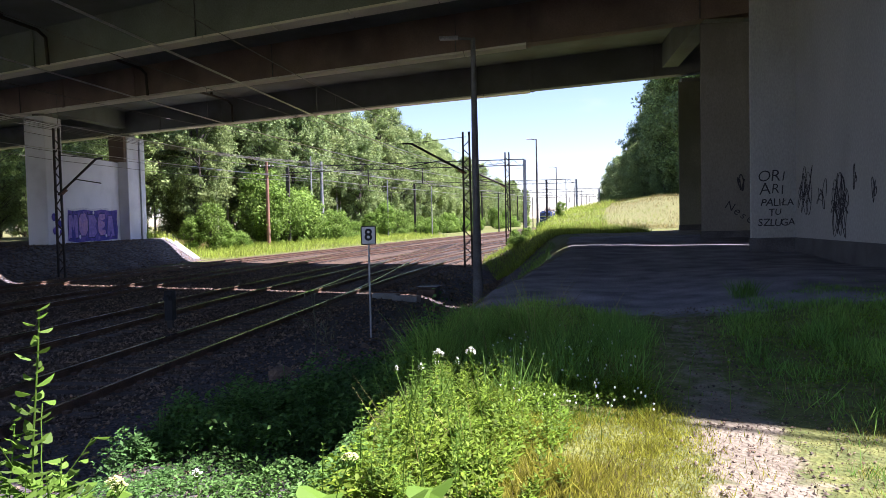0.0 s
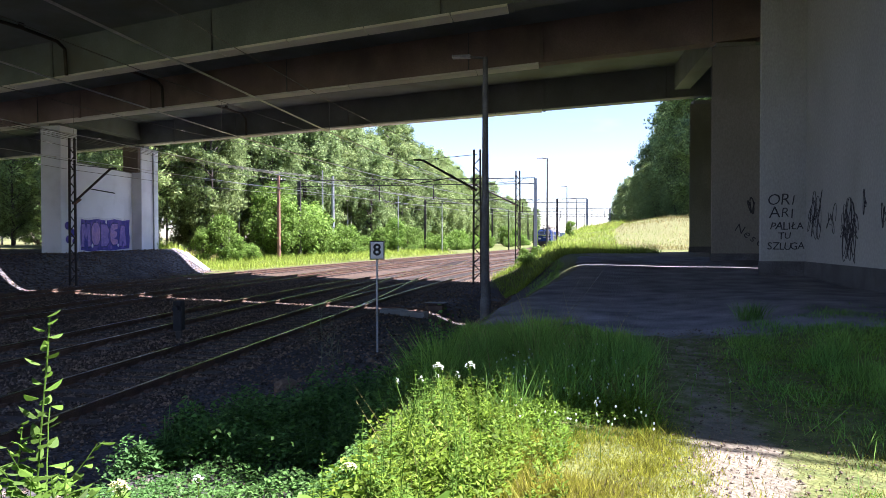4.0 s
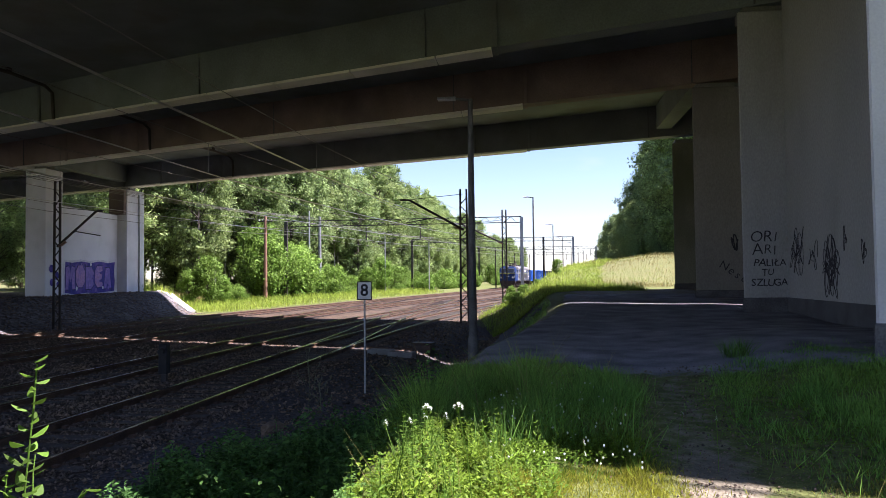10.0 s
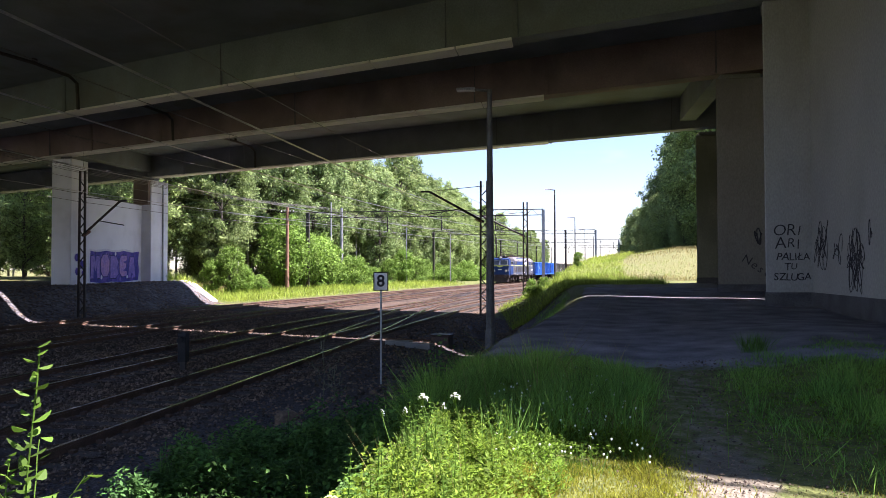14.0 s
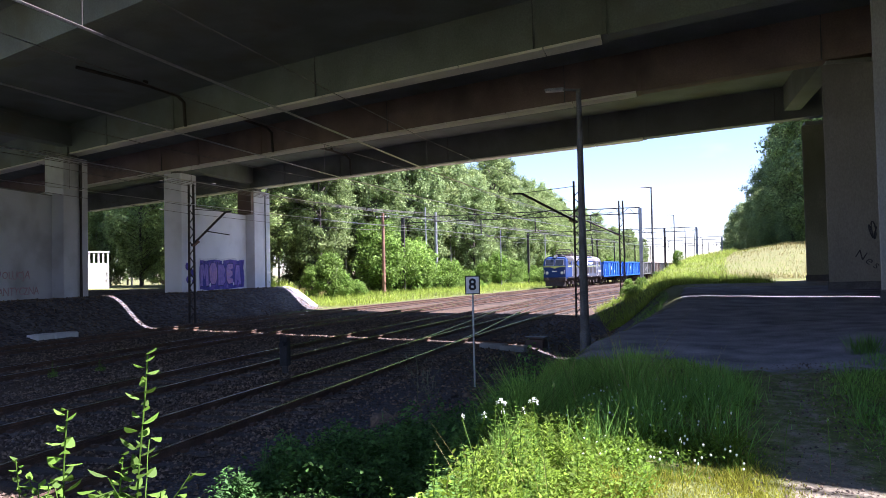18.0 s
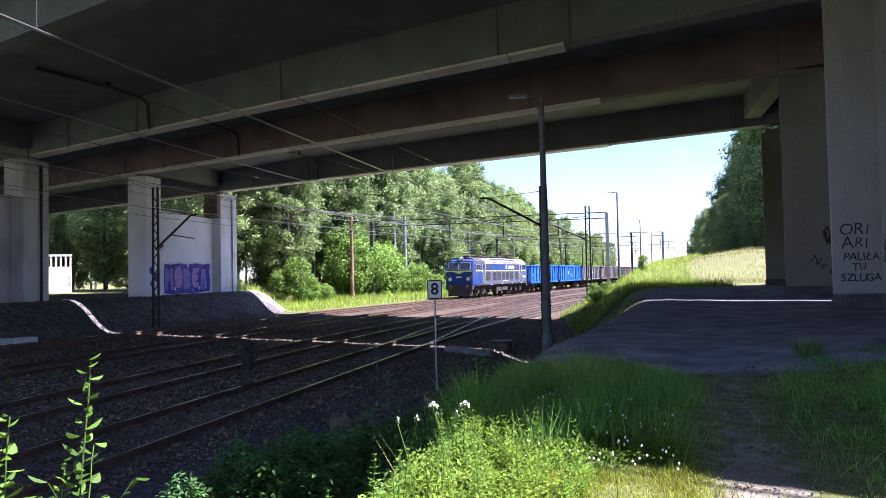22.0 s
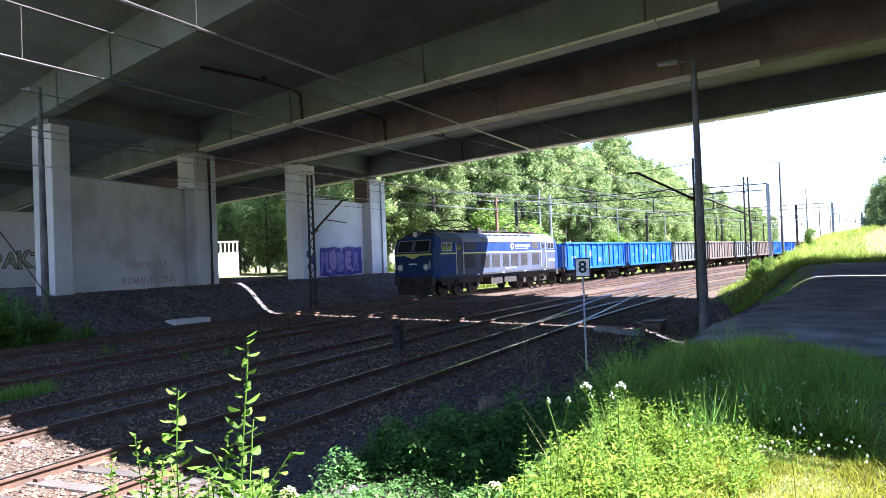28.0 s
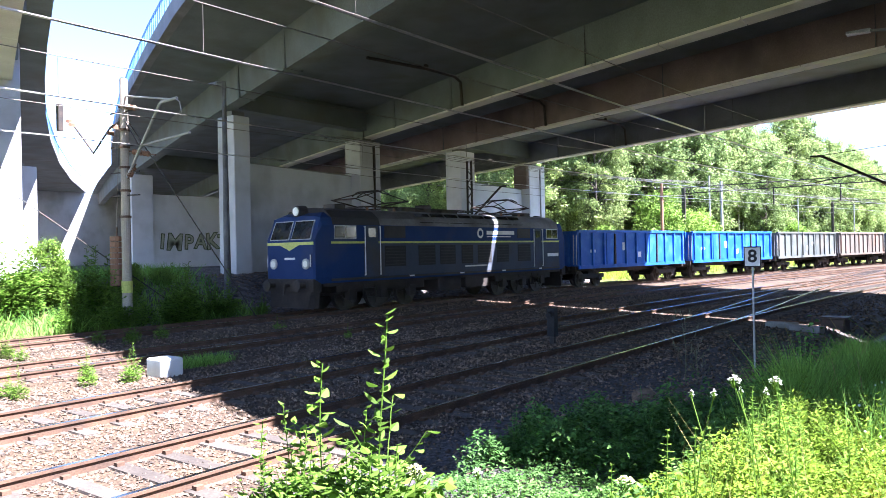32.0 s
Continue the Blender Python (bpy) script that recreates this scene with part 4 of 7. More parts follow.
def forest():
    kinds = [make_tree(11, "tree", "tall broadleaf forest tree with a dense green crown", 20, 4.6, 0.04, 27000, 0.15, 0.2, LEAF, BARK, 330),
             make_tree(12, "tree", "tall broadleaf forest tree with a dense green crown", 21.5, 4.2, 0.06, 26000, 0.15, 0.19, LEAF, BARK, 330),
             make_tree(13, "tree", "tall broadleaf forest tree with a dense green crown", 18.5, 4.7, 0.03, 26000, 0.15, 0.2, LEAFDARK, BARK, 340),
             make_tree(14, "tree", "birch with a pale trunk and fine green crown", 20.5, 3.7, 0.16, 21000, 0.14, 0.13, LEAF, BIRCH, 260),
             make_tree(17, "tree", "slim birch with a pale bare lower trunk", 19, 3.2, 0.28, 16000, 0.14, 0.11, LEAFDARK, BIRCH, 220)]
    rng = random.Random(5)
    spots = []
    for y in np.arange(62, 300, 4.0):
        for row in range(3 if y < 150 else 2):
            x = -32.5 - 4.6 * row - 0.05 * max(0, 90 - y) * row + bend(y) * 0.9 + rng.uniform(-1.6, 1.6)
            if y < 61.5 - 0.355 * x:
                continue
            spots.append((x, y + rng.uniform(-1.8, 1.8), rng.uniform(0.85, 1.1) * float(np.interp(y, [60, 100, 125, 150, 200, 300], [1.0, 1.03, 1.0, 0.88, 0.7, 0.6]))))
    for _ in range(34):
        x = rng.uniform(-100, -44)
        spots.append((x, 58.5 - 0.36 * x + 0.0007 * x * x + rng.uniform(4, 16), rng.uniform(0.85, 1.1)))
    edge = [make_tree(15, "tree", "tall roadside tree with a deep green ragged crown", 17, 5.2, 0.02, 26000, 0.16, 0.25, LEAF, BARK, 300),
            make_tree(16, "tree", "tall roadside tree with a deep green ragged crown", 16, 4.9, 0.03, 25000, 0.16, 0.24, LEAFDARK, BARK, 280)]
    far = []
    for y in np.arange(102, 300, 6.0):
        for row in range(2):
            x = 27.0 + 5.5 * row + 0.03 * (y - 100) + (bend(y) - bend(100)) * 0.2 + rng.uniform(-1.8, 1.8)
            far.append((x, y + rng.uniform(-2, 2), rng.uniform(0.85, 1.2)))
    for x, y, s in ((22.2, 103, 0.78), (25.4, 106, 1.25), (22.4, 120, 0.8), (26.4, 124, 1.2), (20.6, 112, 0.5), (21.6, 128, 0.62), (22.4, 138, 0.75), (22.6, 158, 0.85), (23.2, 180, 0.75), (24.4, 205, 0.7), (26, 232, 0.66),
                    (23.4, 97, 0.95), (25.6, 98, 1.3), (26.6, 88, 1.25), (29.0, 80, 1.2), (31.5, 73, 1.1), (35, 64, 1.15), (21.0, 98, 0.35), (20.4, 110, 0.3), (23.2, 91, 0.4)):
        far.append((x, y, s))
    plant_copies(edge, far, 18)
    plant_copies(kinds, spots, 8)


forest()


def bushes():
    kinds = [make_tree(31, "bush", "sunlit bright green roadside bush", 2.6, 1.4, 0.06, 6500, 0.07, 0.05, LEAFB, BARK, 90, "bushes along the line", "bush"),
             make_tree(32, "bush", "sunlit bright green roadside bush", 3.4, 1.15, 0.06, 6500, 0.07, 0.05, LEAFB, BARK, 95, "bushes along the line", "bush"),
             make_tree(33, "bush", "low tangled green bush", 1.8, 1.6, 0.05, 6000, 0.07, 0.04, LEAFB, BARK, 80, "bushes along the line", "bush")]
    rng = random.Random(9)
    spots0 = []
    for y in np.arange(86, 150, 2.6):
        spots0.append((-28.5 + bend(y) * 0.95 + rng.uniform(-2.0, 2.0), y, rng.uniform(0.5, 1.15)))
    spots = spots0 + [(-20.3, 62.3, 1.15), (-21.4, 61.3, 0.85), (-20.0, 64.2, 0.7), (-19.4, 66.5, 0.55), (-20.6, 68.5, 0.6),
                      (-19.7, 73.2, 1.7), (-20.6, 75.2, 2.1), (-19.0, 76.5, 1.5), (-21.5, 77.6, 2.0), (-19.6, 79.5, 1.9), (-18.0, 81.0, 1.2), (-20.2, 83.0, 2.1), (-18.6, 85.5, 1.5)]
    for y in np.arange(80, 210, 3.4):
        spots.append((-22.5 + bend(y) + rng.uniform(-4.5, 1.0), y, rng.uniform(0.5, 1.35)))
    for y in np.arange(46, 130, 5.0):
        cx, _ = crest(y)
        spots.append((cx - rng.uniform(0.2, 1.8), y, rng.uniform(0.12, 0.3)))
    spots += [(5.1, 43.8, 0.3), (4.7, 44.6, 0.24), (5.5, 44.6, 0.27), (7.6, 58.0, 0.34), (6.2, 51.0, 0.2)]
    spots += [(-19.9, 17.3, 0.6), (-19.6, 20.2, 0.4), (-20.8, 14.8, 0.5), (-22, 13.8, 0.6),
              (-18.4, 19.0, 0.45), (-20.6, 22.0, 0.35)]
    plant_copies(kinds, spots, 10)


bushes()

# ---- masts, wires and lamps ----
def lattice_mast(x, y, top, label="dark lattice steel catenary mast", w=0.34, z0=None, rz=0.0, arm=None):
    z0 = height(x, y) - 0.1 if z0 is None else z0
    t = thing("catenary_mast", label, "mast", "catenary masts", at=(x, y, z0), rz=rz)
    h = top - z0
    for s in (-1, 1):
        part("chord", Geo().beam((s * w / 2, 0, 0), (s * w / 2 * 0.8, 0, h), 0.07, 0.1), DARKSTEEL, t)
    z, s = 0.3, 1
    laces = [Geo().beam((-q * w / 2, 0, 0), (q * w / 2, 0, 0.42), 0.03, 0.05).mesh("brace", DARKSTEEL) for q in (-1, 1)]
    while z < h - 0.5:
        part("brace", laces[s > 0], DARKSTEEL, t).matrix_basis = pose(0, 0, z)
        z, s = z + 0.42, -s
    if arm:
        side, reach, low, high = arm
        a = part("cantilever", Geo().tube((0, 0, low), (side * reach * 0.86, 0, high), 0.06).tube((side * reach * 0.86, 0, high), (side * reach, 0, high + 0.02), 0.05)
                 .tube((0, 0, high + 0.25), (side * reach * 0.86, 0, high + 0.02), 0.015), DARKSTEEL, t)
        part("steady_arm", Geo().tube((side * reach * 0.35, 0, (low + high) / 2 - 0.1), (side * reach * 0.95, 0, high - 1.2), 0.025), DARKSTEEL, a)
        ins = Geo()
        for k in range(5):
            ins.tube((side * 0.12 + side * 0.07 * k, 0, low + 0.07 * k * (high - low) / reach), (side * 0.15 + side * 0.07 * k, 0, low + 0.03 + 0.07 * k * (high - low) / reach), 0.08)
        part("insulator", ins, WOODPOLE, a)
    return t


lattice_mast(-17.3, 38.9, 7.2, arm=(1, 2.4, 4.2, 5.9))
lattice_mast(2.5, 43.0, 6.75, arm=(-1, 3.3, 4.9, 6.5), w=0.4)
lattice_mast(3.86, 59.0, 7.05, arm=(-1, 3.6, 4.8, 6.3), w=0.34)


def gantry(y, x0, x1, z, mid=()):
    t = thing("catenary_gantry", "lattice steel portal gantry across the tracks", "gantry", "catenary gantries", at=(0, y, 0))
    for x, m in ((x0, DARKSTEEL), (x1, STEEL), *((q, DARKSTEEL) for q in mid)):
        zz = height(x, y) - 0.2
        part("leg", Geo().beam((x, 0, zz), (x, 0, z + 0.5), 0.3, 0.3), m, t)
    g = Geo()
    for dz in (0, 0.55):
        g.beam((x0, 0, z + dz), (x1, 0, z + dz), 0.08, 0.08)
    x, s = x0, 0
    while x < x1 - 0.5:
        g.beam((x, 0, z + 0.55 * s), (x + 0.6, 0, z + 0.55 * (1 - s)), 0.04, 0.04)
        x, s = x + 0.6, 1 - s
    part("lattice_beam", g, DARKSTEEL, t)
    for u in (U1, U2, U3, U4):
        x = u + bend(y)
        if x0 < x < x1:
            part("drop_post", Geo().beam((x - 0.9, 0, z), (x - 0.9, 0, z - 1.5), 0.1, 0.1).tube((x - 0.9, 0, z - 1.0), (x, 0, z - 1.7), 0.03), DARKSTEEL, t)


gantry(76, -18.5, 4.75, 7.3)
gantry(118, -13, 11.5, 7.4, (7.08,))
gantry(160, -6, 18, 7.5)
gantry(205, 0, 24, 7.6)


def street_lamp(x, y, top, reach=0.9, base=None, r=0.1, label="tall dark grey street lamp with a flat head"):
    z0 = height(x, y) if base is None else base
    t = thing("street_lamp", label, "lamp", "street lamps", at=(x, y, z0))
    h = top - z0
    part("base_sleeve", Geo().tube((0, 0, -0.2), (0, 0, 0.75), r * 1.25, r * 1.2, 12), POLEGREY, t)
    part("pole", Geo().tube((0, 0, 0.7), (0, 0, h), r, r * 0.55, 12), POLEGREY, t)
    part("arm", Geo().tube((0, 0, h - 0.03), (-reach * 0.5, 0, h + 0.02), 0.035), POLEGREY, t)
    part("head", Geo().loft([[(-reach * 0.45, -0.08, h - 0.02), (-reach * 0.45, 0.08, h - 0.02), (-reach * 0.45, 0.06, h + 0.07), (-reach * 0.45, -0.06, h + 0.07)],
                             [(-reach, -0.13, h), (-reach, 0.13, h), (-reach, 0.1, h + 0.06), (-reach, -0.1, h + 0.06)]]), STEEL, t, "flat pale lamp head")
    return t


street_lamp(4.6, 24.0, 6.88, 0.85, -0.08, 0.115)
street_lamp(5.98, 58.0, 7.8, 0.72, r=0.09)
for x, y, top in ((7.86, 84, 7.55), (9.5, 104, 7.3), (11.6, 128, 7.5), (14.2, 156, 7.8), (17.0, 186, 8.0)):
    street_lamp(x, y, top, 0.8, r=0.09)
street_lamp(-18.7, 23.8, 9.3, 0.0001 + 0.9, -0.1, 0.15, "grey tubular lamp post beside the track")


def simple_pole(x, y, top, r, mat, label, arms=0):
    z0 = height(x, y) - 0.2
    t = thing("line_pole", label, "pole", "line poles", at=(x, y, z0))
    part("shaft", Geo().tube((0, 0, 0), (0, 0, top - z0), r, r * 0.7, 10), mat, t)
    for k in range(arms):
        a = part("crossarm", Geo().beam((-0.7, 0, top - z0 - 0.5 - 0.5 * k), (0.7, 0, top - z0 - 0.5 - 0.5 * k), 0.09, 0.1), DARKSTEEL, t)
        for s in (-0.6, -0.25, 0.25, 0.6):
            part("insulator", Geo().tube((s, 0, top - z0 - 0.46 - 0.5 * k), (s, 0, top - z0 - 0.3 - 0.5 * k), 0.04), WHITE, a)


simple_pole(-18.85, 71.3, 8.05, 0.19, WOODPOLE, "reddish brown timber line pole", 1)
simple_pole(-19.9, 88, 9.95, 0.12, STEEL, "slim pale steel pole beside the trees")
simple_pole(-19.86, 92, 9.6, 0.24, STEEL, "stout grey steel pole beside the trees")
simple_pole(-13.5, 100, 7.6, 0.09, STEEL, "slim pale steel pole beside the trees")
simple_pole(-9.5, 112, 7.2, 0.09, STEEL, "slim pale steel pole beside the trees")
for y in (125, 140, 150, 170, 185):
    simple_pole(-17.5 + bend(y), y, 7.2, 0.12, DARKSTEEL, "dark steel catenary pole by the line")


def concrete_mast():
    x, y = -17.65, 18.9
    z0 = height(x, y) - 0.2
    t = thing("catenary_mast", "weathered concrete catenary mast with insulators and tension weights", "mast", "catenary masts", at=(x, y, z0), rz=0)

    def at(px, pz, py=0.0):
        return (px, py, pz - z0)
    part("shaft", Geo().tube((0, 0, 0), at(0, 8.4), 0.17, 0.13, 14), MASTCONC, t)
    part("back_shaft", Geo().beam((-0.26, 0.12, 0), at(-0.24, 8.5, 0.1), 0.1, 0.1), DARKSTEEL, t)
    for z in (3.6, 4.5, 5.3, 6.0, 6.6, 7.4):
        part("band", Geo().tube(at(0, z), at(0, z + 0.08), 0.185, 0.185, 14), RAIL, t)
    part("marker_plate", Geo().tube(at(0, 1.02), at(0, 1.42), 0.185, 0.185, 14), LIME, t, "yellow marker band")
    c = part("cantilever", Geo().line([at(0.15, 5.0), at(3.0, 7.05, -0.5), at(3.1, 7.1, -0.5), at(4.1, 7.08, -0.6)], 0.05, 8), STEEL, t, "galvanised tubular cantilever")
    part("top_tie", Geo().tube(at(0.1, 7.8), at(3.6, 7.12, -0.55), 0.03), STEEL, c)
    part("steady_arm", Geo().tube(at(1.4, 5.95, -0.2), at(4.9, 5.92, -0.7), 0.035), STEEL, c)
    part("hook", Geo().line([at(4.0, 7.08, -0.6), at(4.25, 6.95, -0.6), at(4.35, 6.6, -0.6)], 0.02, 6), STEEL, c)
    part("stay_rod", Geo().tube(at(0.1, 6.9), at(1.3, 5.9, -0.2), 0.018), DARKSTEEL, c)
    for (p, q) in (((0.3, 5.88), (1.9, 5.6)), ((0.1, 7.45), (0.9, 7.25)), ((0.2, 4.95), (0.7, 5.4))):
        part("insulator_rod", Geo().tube(at(*p), at(*q), 0.025), RAIL, t)
        for k in range(5):
            f = 0.2 + 0.13 * k
            m = (p[0] + (q[0] - p[0]) * f, p[1] + (q[1] - p[1]) * f)
            n = (m[0] + (q[0] - p[0]) * 0.05, m[1] + (q[1] - p[1]) * 0.05)
            part("insulator_disc", Geo().tube(at(*m), at(*n), 0.1, 0.06, 10), WOODPOLE, t)
    v = part("tension_bracket", Geo().line([at(-0.2, 7.0), at(-1.1, 6.87, 0.1), at(-2.5, 6.1, 0.2), at(-4.3, 7.45, 0.3)], 0.035, 6), DARKSTEEL, t)
    for px, pz in ((-1.0, 6.9), (-1.3, 6.7), (-4.1, 7.35), (-4.3, 7.5)):
        part("insulator_disc", Geo().tube(at(px, pz - 0.05, 0.2), at(px + 0.05, pz + 0.06, 0.2), 0.14, 0.1, 10), WOODPOLE, v)
    part("hanging_weight", Geo().box(-5.35, 0.2, 7.25 - z0, -5.15, 0.4, 8.3 - z0, 0.02), DARKSTEEL, v)
    for z in (4.4, 5.2, 6.1, 7.3):
        part("line_arm", Geo().tube(at(-0.9, z), at(0.9, z - 0.05), 0.025), DARKSTEEL, t)
    weights = part("weight_stack", Geo().tube(at(-0.62, 1.2), at(-0.62, 3.3), 0.03), RAIL, t)
    for k in range(9):
        part("weight", Geo().tube(at(-0.62, 1.25 + 0.195 * k), at(-0.62, 1.42 + 0.195 * k), 0.24, 0.24, 12), WOODPOLE, weights)
    part("weight_wire", Geo().tube(at(-0.62, 3.2), at(-0.3, 7.4), 0.012), WIRE, t)


concrete_mast()


def wires():
    """Contact and carrier wires over each track, with droppers."""
    for u, zc in ((U1, 5.62), (U2, 5.72), (U3, 5.74), (U4, 5.74)):
        t = thing("catenary_wire", "copper contact wire with droppers below its carrier wire", "wire", "catenary wires", at=(0, 0, 0))
        ys = [-46, -17.2, 43, 76, 118, 160, 205, 260]
        cont, carr = [], []
        for a, b in zip(ys, ys[1:]):
            for k in range(8):
                y = a + (b - a) * k / 8
                x = u + bend(y)
                sag = 4 * (k / 8) * (1 - k / 8)
                zz = zc + 1.3 - 0.42 * sag
                cont.append((x, y, zc))
                carr.append((x, y, zz))
                if k % 2 == 0:
                    part("dropper", Geo().tube((x, y, zc), (x, y, zz), 0.007, n=4), WIRE, t)
        for dx in (-0.022, 0.022):
            part("contact_wire", Geo().line([(x + dx, y, z) for x, y, z in cont], 0.012, 6), BRIGHTWIRE, t)
        part("carrier_wire", Geo().line(carr, 0.011), WIRE, t)
    t = thing("feeder_wire", "bundle of thin line wires along the poles", "wire", "catenary wires", at=(0, 0, 0))
    for dx, z in ((-0.6, 7.75), (-0.2, 7.75), (0.25, 7.75), (0.6, 7.75), (0.3, 7.2), (-0.4, 6.6), (0.0, 6.1)):
        pts = []
        for y in np.arange(30, 230, 10.0):
            k = ((y - 30) % 40) / 40
            pts.append((-18.9 + bend(y) * 0.9 + dx, float(y), z - 1.6 * k * (1 - k)))
        part("wire", Geo().line(pts, 0.012, 4), WIRE, t)


wires()


def number_sign():
    t = thing("track_sign", "white square sign with a black 8 on a thin pole", "sign", at=(2.7, 20.0, height(2.7, 20.0)))
    h = 2.0 - height(2.7, 20.0)
    part("post", Geo().tube((0, 0, -0.3), (0, 0, h + 0.15), 0.02), STEEL, t)
    b = part("board", Geo().box(-0.155, -0.035, h - 0.195, 0.155, -0.02, h + 0.195), WHITE, t)
    g = Geo()
    for x0, x1, z0, z1 in ((-0.155, -0.133, -0.195, 0.195), (0.133, 0.155, -0.195, 0.195), (-0.132, 0.132, -0.195, -0.173), (-0.132, 0.132, 0.173, 0.195)):
        g.box(x0, -0.04, h + z0, x1, -0.036, h + z1)
    part("border", g, BLACK, b)
    d = part("digit", text_mesh("8", 0.34, BLACK, 0.002, 0, 0.007), BLACK, b)
    d.matrix_basis = pose(0, -0.045, h, 90, 0, 0)
    t.matrix_basis = pose(2.7, 20.0, height(2.7, 20.0), 0, 0, 10)


number_sign()


def dwarf_signal():
    x, y = -2.55, 21.6
    t = thing("dwarf_signal", "black dwarf shunting signal between the tracks", "signal", at=(x, y, -0.25), rz=8)
    part("post", Geo().box(-0.06, -0.06, 0, 0.06, 0.06, 0.5), DARKSTEEL, t)
    part("housing", Geo().box(-0.1, -0.12, 0.3, 0.1, 0.14, 1.0, 0.02), BLACK, t)
    part("hood", Geo().tube((0, -0.12, 0.85), (0, -0.26, 0.83), 0.08, 0.07, 10), BLACK, t)
    part("base_block", Geo().box(-0.2, -0.2, -0.1, 0.2, 0.2, 0.08), PLINTH, t)


dwarf_signal()


def small_blocks():
    t = thing("concrete_block", "white-painted concrete block beside the track", "block", at=(-6.9, 13.6, BED))
    part("block", Geo().box(-0.27, -0.25, -0.05, 0.27, 0.25, 0.36, 0.03), WHITE, t)
    part("face_plate", Geo().box(-0.285, -0.1, 0.05, -0.271, 0.1, 0.3), STEEL, t)
    for x, y, rz in ((1.35, 27.9, -10), (2.1, 27.4, -14)):
        t = thing("cable_duct_cover", "pale concrete cable duct cover", "slab", "duct covers", at=(x, y, height(x, y)), rz=rz)
        part("slab", Geo().box(-0.42, -0.16, -0.1, 0.42, 0.16, 0.16, 0.02), CONCRETE, t)
    for x, y, rz in ((-17.9, 29.6, 4), (-17.75, 30.5, -7)):
        t = thing("cable_duct_cover", "pale concrete duct cover beside the far track", "slab", "duct covers", at=(x, y, height(x, y)), rz=rz)
        part("slab", Geo().box(-0.3, -0.55, -0.1, 0.3, 0.55, 0.17, 0.02), WHITE, t)
    t = thing("point_machine", "dark steel point machine box beside the track", "box", at=(2.5, 29.2, height(2.5, 29.2)), rz=-8)
    part("case", Geo().box(-0.32, -0.26, -0.05, 0.32, 0.26, 0.27, 0.04), DARKSTEEL, t)
    part("lid", Geo().box(-0.35, -0.29, 0.275, 0.35, 0.29, 0.32, 0.015), DARKSTEEL, t)
    part("rod", Geo().tube((-0.4, 0, 0.1), (-2.2, 0, 0.1), 0.03), RAIL, t)
    for x, y, s in ((2.46, 15.3, 0.2), (3.9, 21.0, 0.14), (4.6, 22.6, 0.13), (4.0, 24.5, 0.16), (3.0, 18.2, 0.1)):
        rng = random.Random(int(x * 100))
        g = Geo()
        ring = [[(math.cos(a) * r * s * rng.uniform(0.8, 1.2), math.sin(a) * r * s * 0.8 * rng.uniform(0.8, 1.2), z * s) for a in [k * math.pi / 4 for k in range(8)]] for r, z in ((0.8, -0.4), (1, 0.1), (0.85, 0.5), (0.4, 0.75))]
        g.loft(ring)
        tagged(new("rock", g.mesh("rock", STONE)), "pale angular stone lying on the gravel", "rock", "loose rocks").matrix_basis = pose(x, y, height(x, y), 0, 0, x * 90)


small_blocks()


def lit_edging():
    """The concrete gutter that ends the paved slope, and a pale balustrade by the road beyond."""
    t = thing("slope_gutter", "pale concrete gutter down the slope", "gutter", kind="structure")
    pts = [(-21.9, slope_end(-21.9) + 0.2), (-20.6, slope_end(-20.6) + 0.25), (-19.2, slope_end(-19.2) + 0.2), (-17.9, slope_end(-17.9) + 0.2)]
    g = Geo()
    for (x0, y0), (x1, y1) in zip(pts, pts[1:]):
        g.beam((x0, y0, height(x0, y0) + 0.05), (x1, y1, height(x1, y1) + 0.05), 0.5, 0.12)
    part("channel", g, WHITE, t)
    b = thing("balustrade", "white-painted concrete balustrade beside the far road", "railing", at=(-56.0, 76.0, height(-56.0, 76.0)), rz=41)
    part("base_wall", Geo().box(-1.35, -0.2, -0.5, 1.35, 0.2, 2.9), WHITE, b)
    part("top_rail", Geo().box(-1.4, -0.15, 4.1, 1.4, 0.15, 4.3), WHITE, b)
    for k in range(6):
        part("post", Geo().box(-1.3 + k * 0.49, -0.1, 2.9, -1.12 + k * 0.49, 0.1, 4.1), WHITE, b)


lit_edging()


def stays():
    for p, q in (((-17.9, 18.9, 7.4), (-14.0, 21.5, 0.1)), ((-23, 12, 8.5), (-16.9, 21.0, 0.0))):
        t = thing("stay_wire", "thin steel stay wire of a mast", "wire", "stay wires")
        part("wire", Geo().tube(p, q, 0.018), DARKSTEEL, t)


stays()
# ---- the train: local +x is forward, +y its side towards the road, z = 0 the rail ----
def wheelset(name, parent, x, z, r, gauge=0.7525):
    w = part(name, Geo().tube((0, -1.0, 0), (0, 1.0, 0), 0.085, n=10), WHEELM, parent)
    for s in (-1, 1):
        g = Geo().tube((0, s * (gauge - 0.06), 0), (0, s * (gauge + 0.07), 0), r, r, 24).tube((0, s * (gauge - 0.09), 0), (0, s * (gauge - 0.06), 0), r + 0.03, r + 0.03, 24)
        g.tube((0, s * gauge, 0), (0, s * (gauge + 0.12), 0), r * 0.34, r * 0.3, 12)
        for k in range(6):
            a = k * math.pi / 3
            g.beam((math.cos(a) * r * 0.3, s * (gauge + 0.075), math.sin(a) * r * 0.3), (math.cos(a) * r * 0.8, s * (gauge + 0.075), math.sin(a) * r * 0.8), 0.06, 0.03)
        part("wheel", g, WHEELM, w)
    w.matrix_basis = pose(x, 0, z)
    w["radius"] = r
    return w


